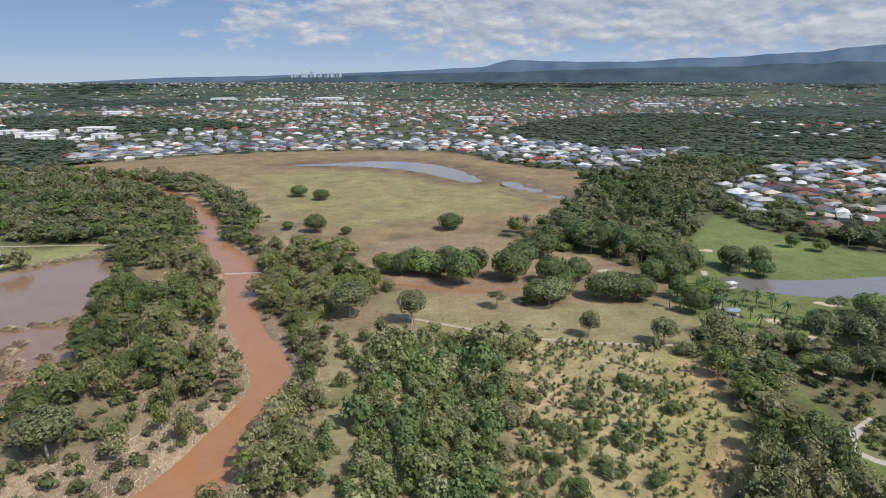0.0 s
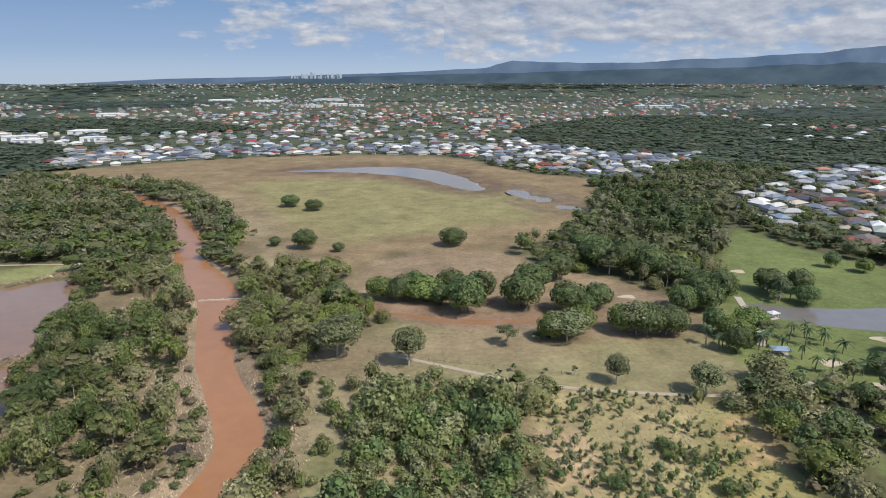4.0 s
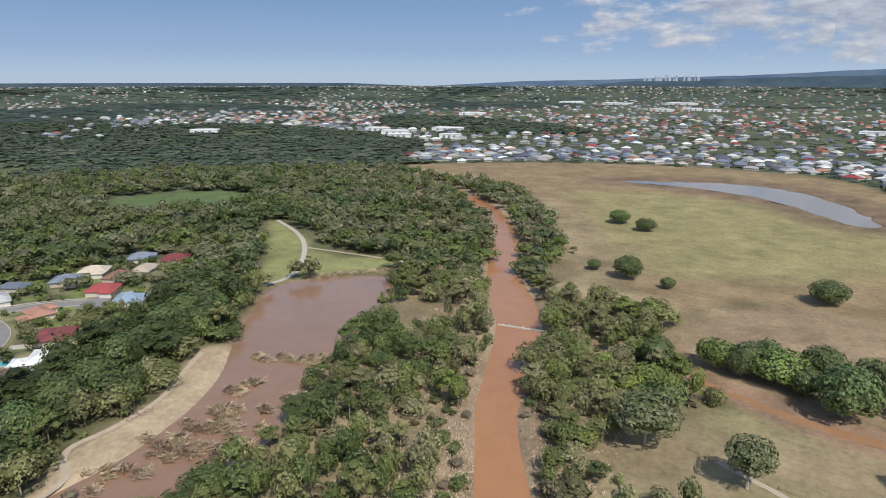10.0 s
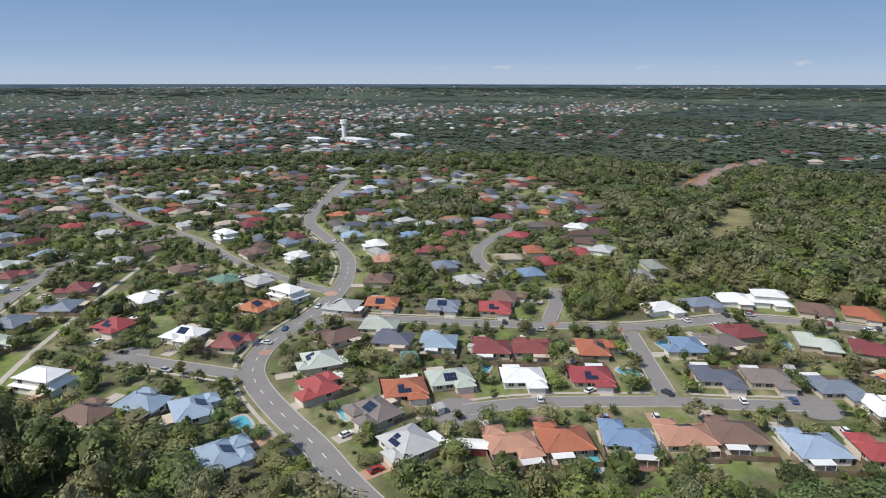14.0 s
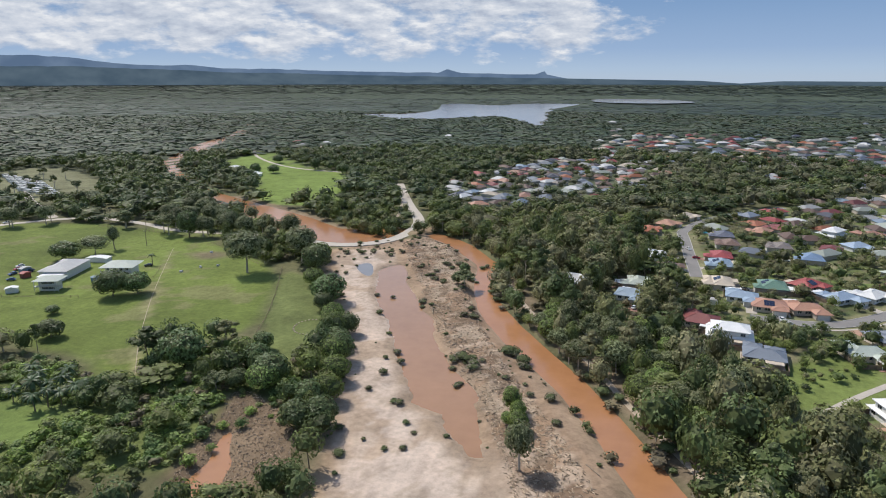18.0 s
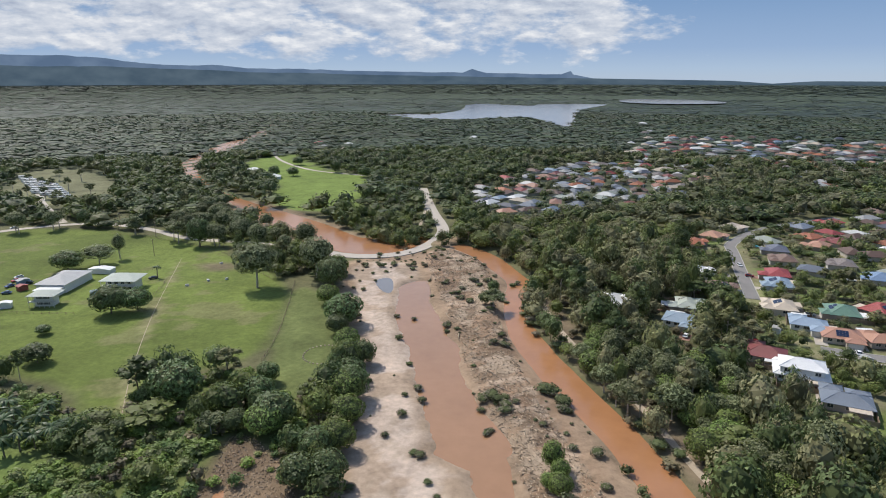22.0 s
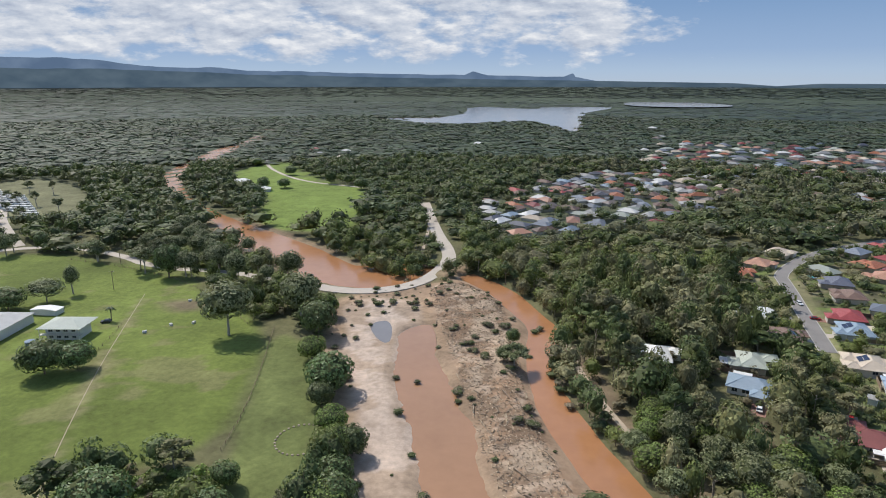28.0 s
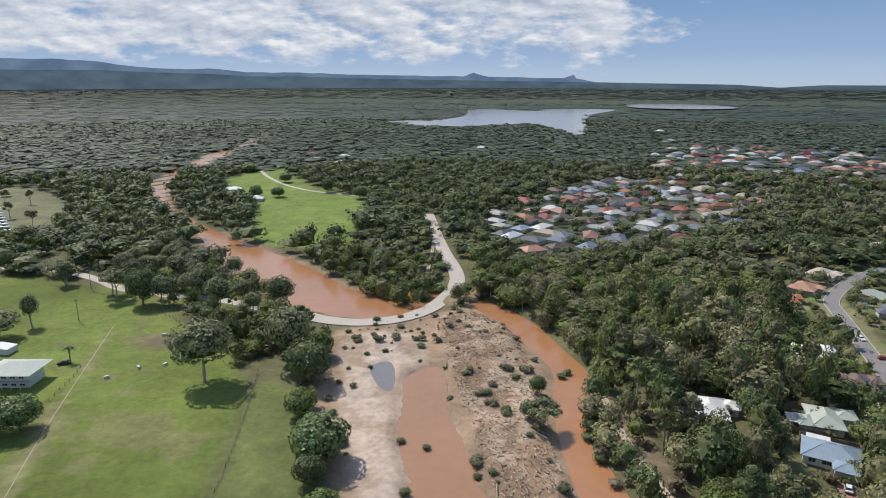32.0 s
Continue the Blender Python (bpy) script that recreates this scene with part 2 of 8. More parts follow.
    link(bright, dull.inputs[6]), link(ramp(u, [(0.0, (0.74, 0.75, 0.78)), (0.10, (0.85, 0.85, 0.87)), (0.42, (1.0, 1.0, 1.0)), (0.66, (1.0, 1.0, 1.0)), (0.86, (0.74, 0.75, 0.78)), (1.0, (0.74, 0.75, 0.78))]), dull.inputs[7])
    bright = dull.outputs[2]
    mix = n.new("ShaderNodeMix")
    mix.data_type = "RGBA"
    link(mask, mix.inputs[0]), link(clear, mix.inputs[6]), link(bright, mix.inputs[7])
    em = n.new("ShaderNodeEmission")
    link(mix.outputs[2], em.inputs[0])
    em.inputs[1].default_value = 1.0
    link(em.outputs[0], n["Material Output"].inputs["Surface"])
    return m


def hill_material(name="glowing haze-blue hills", lo=(0.10, 0.155, 0.25), hi=(0.15, 0.215, 0.32)):
    # self-lit backdrop: daylight and haze on the hills are put into the emission colour
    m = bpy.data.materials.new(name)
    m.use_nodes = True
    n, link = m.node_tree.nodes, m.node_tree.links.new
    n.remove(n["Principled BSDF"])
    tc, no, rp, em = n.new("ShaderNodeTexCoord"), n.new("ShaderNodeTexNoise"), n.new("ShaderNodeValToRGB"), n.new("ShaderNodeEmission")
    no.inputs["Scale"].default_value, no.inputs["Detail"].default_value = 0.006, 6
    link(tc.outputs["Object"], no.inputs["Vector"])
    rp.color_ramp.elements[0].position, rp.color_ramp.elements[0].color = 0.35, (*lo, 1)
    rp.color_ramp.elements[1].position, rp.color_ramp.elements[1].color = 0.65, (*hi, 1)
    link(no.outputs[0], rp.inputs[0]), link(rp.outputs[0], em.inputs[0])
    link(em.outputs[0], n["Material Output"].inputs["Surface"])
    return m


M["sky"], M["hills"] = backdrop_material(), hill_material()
# the ridge glows too, its haze painted in with these blue-greys
M["ridge"] = hill_material("glowing haze-toned ridge", (0.062, 0.098, 0.138), (0.095, 0.138, 0.180))

# ---- numbers and shapes ----
RNG = np.random.default_rng(7)


def vnoise(x, y, size, seed=0):
    """Smooth noise of about -1 to 1 with lumps of that size."""
    x, y = np.asarray(x, float) / size, np.asarray(y, float) / size
    xi, yi = np.floor(x).astype(np.int64), np.floor(y).astype(np.int64)
    fx, fy = x - xi, y - yi
    fx, fy = fx * fx * (3 - 2 * fx), fy * fy * (3 - 2 * fy)

    def h(a, b):
        k = (a * 374761393 + b * 668265263 + seed * 974634777) & 0xFFFFFFFF
        k = ((k ^ (k >> 13)) * 1274126177) & 0xFFFFFFFF
        return ((k ^ (k >> 16)) & 0xFFFF) / 32767.5 - 1
    return (h(xi, yi) * (1 - fx) + h(xi + 1, yi) * fx) * (1 - fy) + (h(xi, yi + 1) * (1 - fx) + h(xi + 1, yi + 1) * fx) * fy


def fbm(x, y, size, seed=0):
    return vnoise(x, y, size, seed) * 0.55 + vnoise(x, y, size * 0.47, seed + 5) * 0.3 + vnoise(x, y, size * 0.21, seed + 9) * 0.15


def rounded(points, closed=True, times=2):
    """Corner cutting, for soft outlines."""
    p = np.array(points, float)
    for _ in range(times):
        q = np.roll(p, -1, 0) if closed else p[1:]
        a = p if closed else p[:-1]
        cut = np.stack([a * 0.75 + q * 0.25, a * 0.25 + q * 0.75], 1).reshape(-1, p.shape[1])
        p = cut if closed else np.vstack([p[:1], cut, p[-1:]])
    return p


def inside_by(x, y, poly):
    """Signed distance to a polygon's edge, negative inside."""
    d, odd = np.full(np.shape(x), 1e12), np.zeros(np.shape(x), bool)
    for (ax, ay), (bx, by) in zip(poly, np.roll(poly, -1, 0)):
        ex, ey = bx - ax, by - ay
        t = np.clip(((x - ax) * ex + (y - ay) * ey) / (ex * ex + ey * ey + 1e-9), 0, 1)
        d = np.minimum(d, (x - ax - t * ex) ** 2 + (y - ay - t * ey) ** 2)
        if ay != by:
            odd ^= ((ay > y) != (by > y)) & (x < (bx - ax) * (y - ay) / (by - ay) + ax)
    return np.where(odd, -1, 1) * np.sqrt(d)


def off_line(x, y, line):
    """Distance from a line of (x, y, width), less half the width there."""
    best = np.full(np.shape(x), 1e12)
    for a, b in zip(line[:-1], line[1:]):
        ex, ey = b[0] - a[0], b[1] - a[1]
        t = np.clip(((x - a[0]) * ex + (y - a[1]) * ey) / (ex * ex + ey * ey + 1e-9), 0, 1)
        d = np.hypot(x - a[0] - t * ex, y - a[1] - t * ey) - (a[2] + t * (b[2] - a[2])) / 2
        best = np.minimum(best, d)
    return best


def lift(r):
    """How far the land rises far off, so that the skyline stands at eye level."""
    r = np.asarray(r, float)
    far = r + np.where(r > 2500, (np.maximum(r - 2500, 0) / 1000) ** 3 * 1250, 0)
    return 100 * (1 - r / far)


def mesh_of(name, verts, tris, material, tint=None, smooth=False):
    verts, tris = np.asarray(verts, np.float32), np.asarray(tris, np.int32)
    me = bpy.data.meshes.new(name)
    me.vertices.add(len(verts))
    me.vertices.foreach_set("co", verts.ravel())
    me.loops.add(tris.size)
    me.loops.foreach_set("vertex_index", tris.ravel())
    me.polygons.add(len(tris))
    me.polygons.foreach_set("loop_start", np.arange(0, tris.size, 3, dtype=np.int32))
    if tint is not None:
        rgba = np.ones((len(verts), 4), np.float32)
        rgba[:, :3] = tint
        me.color_attributes.new("tint", "FLOAT_COLOR", "POINT").data.foreach_set("color", rgba.ravel())
    me.polygons.foreach_set("use_smooth", np.full(len(tris), smooth))
    me.materials.append(material)
    me.update(calc_edges=True)
    return me


def part(name, data, parent=None, label="", at=None):
    ob = new(name, data)
    if parent is not None:
        ob.parent = parent
    if at is not None:
        ob.matrix_basis = at
    return tagged(ob, label)


def thing(name, label, category, group="", kind="", at=None):
    ob = new(name)
    if at is not None:
        ob.matrix_basis = at
    return tagged(ob, label, category, group, kind)


def bm_mesh(name, bm, material, smooth=False):
    me = bpy.data.meshes.new(name)
    bmesh.ops.recalc_face_normals(bm, faces=bm.faces)
    bm.to_mesh(me)
    bm.free()
    for mt in (material if isinstance(material, (list, tuple)) else [material]):
        me.materials.append(mt)
    me.polygons.foreach_set("use_smooth", np.full(len(me.polygons), smooth))
    return me


def box(bm, x0, x1, y0, y1, z0, z1):
    v = [bm.verts.new(p) for p in ((x0, y0, z0), (x1, y0, z0), (x1, y1, z0), (x0, y1, z0), (x0, y0, z1), (x1, y0, z1), (x1, y1, z1), (x0, y1, z1))]
    for f in ((3, 2, 1, 0), (4, 5, 6, 7), (0, 1, 5, 4), (1, 2, 6, 5), (2, 3, 7, 6), (3, 0, 4, 7)):
        bm.faces.new([v[i] for i in f])
    return v


def box_mesh(name, material, x0, x1, y0, y1, z0, z1):
    bm = bmesh.new()
    box(bm, x0, x1, y0, y1, z0, z1)
    return bm_mesh(name, bm, material)


def tube(bm, a, b, ra, rb, sides=6):
    a, b = Vector(a), Vector(b)
    q = (b - a).to_track_quat("Z", "Y")
    rings = []
    for c, r in ((a, ra), (b, rb)):
        rings.append([bm.verts.new(c + q @ Vector((r * math.cos(2 * math.pi * k / sides), r * math.sin(2 * math.pi * k / sides), 0))) for k in range(sides)])
    for k in range(sides):
        bm.faces.new((rings[0][k], rings[0][(k + 1) % sides], rings[1][(k + 1) % sides], rings[1][k]))
    bm.faces.new(rings[1])
    bm.faces.new(rings[0][::-1])


def strip(name, line, material, z, width=None, wobble=0.0, thick=0.0):
    """A band along a line of (x, y) or (x, y, width), laid at height z; thick gives it edges."""
    p = np.array(line, float)
    w = p[:, 2] if width is None else np.full(len(p), float(width))
    d = np.gradient(p[:, :2], axis=0)
    d /= np.hypot(d[:, 0], d[:, 1])[:, None] + 1e-9
    nrm = np.stack([-d[:, 1], d[:, 0]], 1)
    if wobble:
        w = w * (1 + wobble * RNG.uniform(-1, 1, len(w)))
    left, right = p[:, :2] + nrm * w[:, None] / 2, p[:, :2] - nrm * w[:, None] / 2
    n = len(p)
    zz = np.full(n, float(z))
    rows = [np.c_[left, zz], np.c_[right, zz]]
    if thick:
        rows = [np.c_[left, zz - thick], *rows, np.c_[right, zz - thick]]
    v = np.vstack(rows)
    t = []
    for r in range(len(rows) - 1):
        for i in range(n - 1):
            a, b = r * n + i, (r + 1) * n + i
            t += [(a, b, b + 1), (a, b + 1, a + 1)]
    return mesh_of(name, v, t, material)


def sheet(name, poly, material, z):
    bm = bmesh.new()
    f = bm.faces.new([bm.verts.new((x, y, z)) for x, y in poly])
    bmesh.ops.triangulate(bm, faces=[f])
    if f.is_valid and f.normal.z < 0:
        pass
    me = bm_mesh(name, bm, material)
    return me


# ---- plan of the land ----
RIVER = rounded([(30, -318, 10), (9, -297, 13), (-6, -266, 12), (-15, -249, 14), (-12, -222, 10), (-13, -205, 8), (-18, -188, 11), (-28, -160, 13), (-48, -122, 12), (-60, -92, 12), (-66, -70, 12),
                 (-74, -44, 14), (-82, 0, 14), (-82, 60, 14), (-78, 95, 16), (-72, 120, 18), (-63, 145, 18), (-59, 167, 17), (-57, 190, 13), (-64, 211, 13),
                 (-80, 238, 13), (-91, 265, 13), (-99, 290, 15), (-104, 312, 18), (-120, 342, 21), (-150, 386, 14), (-157, 412, 15), (-184, 467, 17),
                 (-225, 527, 18), (-265, 570, 14), (-330, 615, 12), (-420, 640, 10)], closed=False)
UPRIVER = rounded([(72, -300, 18), (100, -308, 34), (128, -334, 36), (158, -358, 36), (185, -380, 32), (212, -408, 18), (250, -444, 8), (298, -488, 7), (330, -525, 10), (362, -565, 15), (405, -632, 15),
                   (424, -704, 22), (440, -759, 30), (466, -849, 30), (480, -930, 20), (525, -1109, 20), (585, -1250, 14)], closed=False)
CREEK = rounded([(-45, 318, 5), (-35, 303, 4), (-9, 292, 4), (14, 287, 4), (36, 290, 3), (60, 300, 3)], closed=False)
LAKE = rounded([(-233, 296), (-229, 318), (-193, 352), (-176, 321), (-165, 283), (-154, 254), (-146, 228), (-134, 205), (-133, 188), (-137, 165),
                (-144, 132), (-150, 112), (-158, 120), (-163, 155), (-161, 175), (-167, 200), (-179, 224), (-193, 240), (-208, 260)])
BEACH = rounded([(-157, 132), (-158, 143), (-159, 151), (-159, 165), (-160, 181), (-165, 200), (-175, 224), (-194, 241), (-203, 233), (-191, 214), (-181, 198), (-177, 181), (-178, 168), (-172, 160), (-164, 150), (-163, 132)])
FIELD = rounded([(-443, 623), (-421, 672), (-356, 653), (-265, 645), (-180, 540), (-140, 460), (-118, 400), (-108, 350), (-80, 365), (-49, 345), (-38, 385),
                 (-2, 400), (43, 395), (88, 460), (121, 540), (162, 672), (98, 703), (64, 749), (12, 864), (-217, 871), (-389, 759), (-440, 713)])
MEADOW = rounded([(-54, 240), (-26, 292), (10, 284), (34, 265), (66, 268), (94, 268), (113, 300), (137, 325), (122, 254), (104, 228), (69, 220), (26, 230), (-10, 236), (-41, 226)])
GOLF = rounded([(97, 254), (140, 330), (165, 400), (205, 470), (215, 400), (250, 345), (330, 330), (330, 240), (200, 235), (150, 222), (120, 235)])
GOLF_POND = rounded([(133, 300), (138, 312), (160, 305), (191, 303), (240, 314), (250, 288), (209, 279), (184, 277), (161, 283), (147, 291)])
YOUNG = rounded([(-30, 212), (-23, 232), (22, 235), (24, 205), (20, 171), (10, 125), (2, 60), (-20, 60), (-26, 125), (-29, 171), (-28, 188)], times=1)
PLANTING = rounded([(27, 230), (96, 220), (88, 185), (87, 165), (70, 125), (50, 60), (6, 60), (14, 125), (22, 164)], times=1)
PARK = rounded([(-355, 415), (-330, 410), (-275, 372), (-248, 362), (-206, 374), (-196, 358), (-232, 322), (-240, 296), (-256, 311), (-276, 343), (-320, 385)])
OVAL = rounded([(-523, 391), (-513, 448), (-467, 482), (-414, 476), (-393, 431), (-425, 385), (-477, 369)])
FARM = rounded([(420, -250), (342, -298), (274, -318), (200, -300), (164, -284), (98, -226), (80, -166), (78, -150), (85, -133), (106, -131), (102, -112),
                (97, -96), (132, -111), (167, -125), (200, -144), (330, -150), (420, -190)], times=1)
RING_FIELD = rounded([(95, -226), (74, -216), (48, -168), (42, -137), (46, -117), (62, -122), (76, -160), (80, -180)], times=1)
SIDE_FIELD = rounded([(170, -86), (138, -82), (112, -81), (100, -77), (103, -62), (120, -50), (170, -50)])
SAND = rounded([(80, -272), (58, -205), (42, -167), (28, -126), (22, -98), (12, -55), (6, -10), (-40, 0), (-50, -30), (-34, -62), (-25, -74), (-12, -85), (2, -109), (10, -128), (12, -150), (22, -195),
                (40, -250), (48, -275)])
ISLAND = rounded([(48, -296), (24, -304), (7, -285), (-4, -229), (-12, -180), (-24, -140), (-36, -109), (-46, -85), (-54, -60), (-62, -20), (-40, -15), (-30, -63), (-24, -87), (-13, -116), (0, -150), (12, -190), (34, -255)])
BED_POND = rounded([(40, -246), (44, -235), (45, -228), (41, -215), (38, -202), (33, -188), (25, -166), (17, -147), (11, -130), (5, -112), (1, -107), (2, -101), (-5, -97), (-11, -93),
                    (-9, -88), (-15, -83), (-20, -72), (-26, -71), (-22, -80), (-20, -96), (-19, -108), (-13, -119), (-5, -130), (1, -150), (3, -165), (8, -176), (14, -192),
                    (20, -204), (25, -214), (28, -230), (33, -246)])
FORD_POOL = rounded([(104, -292), (76, -287), (62, -293), (53, -306), (48, -330), (56, -340), (80, -326), (112, -326)])
RIVERBED = rounded([(92, -270), (66, -205), (46, -165), (32, -126), (26, -98), (16, -55), (10, 0), (-20, 40), (-70, 40), (-72, -20), (-60, -70), (-40, -120), (-15, -185), (-8, -250), (10, -310), (50, -300)])
TREELINE = rounded([(-52, 335), (-44, 296), (10, 282), (60, 262), (100, 262), (118, 295), (104, 325), (80, 350), (50, 365), (43, 397), (-2, 402), (-38, 387)])
STRIP = rounded([(-46, 236), (-27, 222), (-26, 200), (-29, 165), (-28, 120), (-33, 120), (-36, 165), (-40, 200)])
BARE_BANK = rounded([(-122, 134), (-104, 150), (-92, 158), (-80, 170), (-73, 190), (-84, 215), (-96, 232), (-86, 240), (-72, 214), (-60, 192), (-58, 170), (-64, 148), (-76, 128), (-90, 104), (-112, 112)])
GREY_POND = rounded([(60, -243), (54, -249), (50, -243), (46, -228), (48, -224), (55, -232)])
SMALL_POOL = rounded([(50, -40), (50, -52), (48, -60), (51, -68), (51, -76), (48, -73), (46, -65), (42, -60), (41, -51), (36, -42)])
GREENFIELD = rounded([(342, -660), (338, -687), (331, -725), (363, -791), (329, -754), (250, -648), (224, -606), (163, -572), (148, -525), (118, -415), (153, -393), (192, -405), (226, -498), (262, -552), (300, -572)])
VAN_PARK = rounded([(545, -560), (503, -570), (433, -525), (380, -474), (334, -412), (346, -384), (392, -380), (470, -430)])
PARKLAND = rounded([(215, -296), (240, -334), (232, -372), (218, -380), (205, -353), (173, -337), (149, -321), (132, -304), (118, -290), (108, -276), (102, -262), (122, -272), (160, -288)])
SUBURB = rounded([(-128, -10), (-150, 40), (-175, 110), (-205, 160), (-235, 215), (-255, 265), (-300, 318), (-345, 312), (-350, 200), (-345, 120), (-350, 70),
                  (-470, 30), (-620, -40), (-700, -200), (-600, -420), (-430, -560), (-290, -480), (-195, -425), (-112, -375), (-95, -270), (-105, -210), (-115, -140), (-120, -60)])
GROVE_SUBURB = rounded([(62, -480), (40, -560), (-40, -720), (-120, -720), (-200, -640), (-150, -520), (-95, -450), (-47, -425), (0, -370), (22, -400)])
TOWN_WOOD = rounded([(-284, 30), (-286, 62), (-320, 66), (-360, 40), (-352, 10), (-300, 22)])
TOWN_GROVE = rounded([(-440, -120), (-425, -60), (-500, -70), (-530, -150)])
NORTH_SUBURB = rounded([(-500, 770), (-389, 748), (-217, 862), (12, 858), (56, 760), (84, 690), (130, 650), (200, 640), (260, 740), (420, 1000), (800, 1500), (600, 2600), (-900, 2600), (-900, 1100)])
EAST_SUBURB = rounded([(215, 490), (235, 560), (300, 640), (420, 760), (700, 800), (700, 400), (420, 380), (285, 392), (240, 400)])
NORTH_POND = rounded([(-185, 718), (-150, 740), (-58, 772), (0, 730), (24, 668), (42, 618), (24, 600), (2, 632), (-33, 682), (-80, 712), (-130, 722)])
MUD_POOL = rounded([(52, 600), (70, 560), (92, 520), (112, 500), (116, 522), (98, 552), (84, 590), (62, 622)])
LAWN_STRIP = rounded([(112, 194, 5), (115, 187, 6), (116, 176, 6), (114, 163, 6), (112, 152, 6), (114, 141, 6), (118, 120, 6)], closed=False)
TAN_SLOPE = rounded([(84, 216), (94, 209), (93, 184), (85, 158), (75, 133), (66, 100), (50, 100), (58, 133), (65, 158), (73, 184)])
GARDEN_BEDS = rounded([(119, 188), (124, 196), (150, 186), (165, 160), (150, 128), (122, 128), (117, 150), (120, 170)])
THICKET = rounded([(150, -101), (135, -109), (107, -99), (98, -98), (101, -112), (92, -118), (84, -131), (74, -136), (59, -123), (50, -120), (42, -110), (34, -90), (36, -66), (60, -50), (150, -50)], times=1)
DRAIN_LAWN = rounded([(-98, -124), (-104, -113), (-128, -108), (-150, -122), (-163, -150), (-150, -152), (-126, -142), (-110, -130)])
BARE_EARTH = rounded([(61, -97), (53, -99), (43, -91), (34, -84), (26, -70), (24, -55), (38, -42), (54, -46), (57, -62), (55, -75), (58, -84)])
WEST_RIVER = rounded([(-630, 55, 16), (-690, 60, 26), (-760, 70, 24), (-880, 100, 22), (-960, 140, 16)], closed=False)
WEST_MEADOW = rounded([(-577, 90), (-577, 110), (-454, 106), (-430, 72), (-460, 80)])
RESERVOIR = rounded([(469, -1629), (393, -1560), (283, -1440), (242, -1430), (152, -1530), (57, -1590), (11, -1470), (-9, -1350), (-40, -1270), (-66, -1340), (-67, -1678), (-100, -2064),
                     (-187, -2320), (-204, -2460), (54, -2440), (64, -2230), (171, -2347), (330, -2420), (270, -1961), (282, -1771), (333, -1706), (417, -1664)], times=1)
RESERVOIR_ARM = rounded([(-240, -2500), (-480, -2380), (-700, -2560), (-560, -2980), (-300, -2950)])

STREETS = {
    "collector": [(-135, 34), (-146, 12), (-155, -2), (-166, -25), (-179, -47), (-192, -57), (-211, -63), (-245, -65), (-282, -77), (-327, -105), (-363, -153), (-394, -187), (-458, -214), (-557, -261)],
    "west_court": [(-180, -50), (-178, -65), (-175, -82), (-173, -99)],
    "loop": [(-222, -63), (-240, -55), (-247, -34), (-255, -9), (-263, 15), (-272, 38), (-280, 62), (-296, 82), (-313, 102), (-319, 133), (-321, 174), (-315, 208), (-303, 229), (-288, 241)],
    "branch": [(-270, 30), (-295, 27), (-318, 21)],
    "lower": [(-191, 27), (-201, 39), (-211, 57), (-218, 72), (-224, 84), (-229, 100), (-238, 121)],
    "link": [(-277, 62), (-247, 74), (-225, 83)],
    "east_court": [(-312, 207), (-281, 203), (-262, 183)],
    "north_west": [(-451, -39), (-384, -44), (-352, -37), (-329, -16)],
    "south_west": [(-266, -75), (-275, -120), (-289, -160), (-311, -201), (-327, -252), (-347, -313), (-386, -394)],
    "south_loop": [(-316, -235), (-261, -249), (-210, -216), (-174, -190), (-154, -183), (-129, -190)],
    "south_street": [(-120, -245), (-126, -290), (-132, -330), (-134, -350), (-170, -400), (-230, -440)],
}
STREETS = {k: rounded(v, closed=False) for k, v in STREETS.items()}
ROAD_WIDTH = {"collector": 7.8, "west_court": 6.6, "lower": 6.2, "link": 6.0, "loop": 6.6}


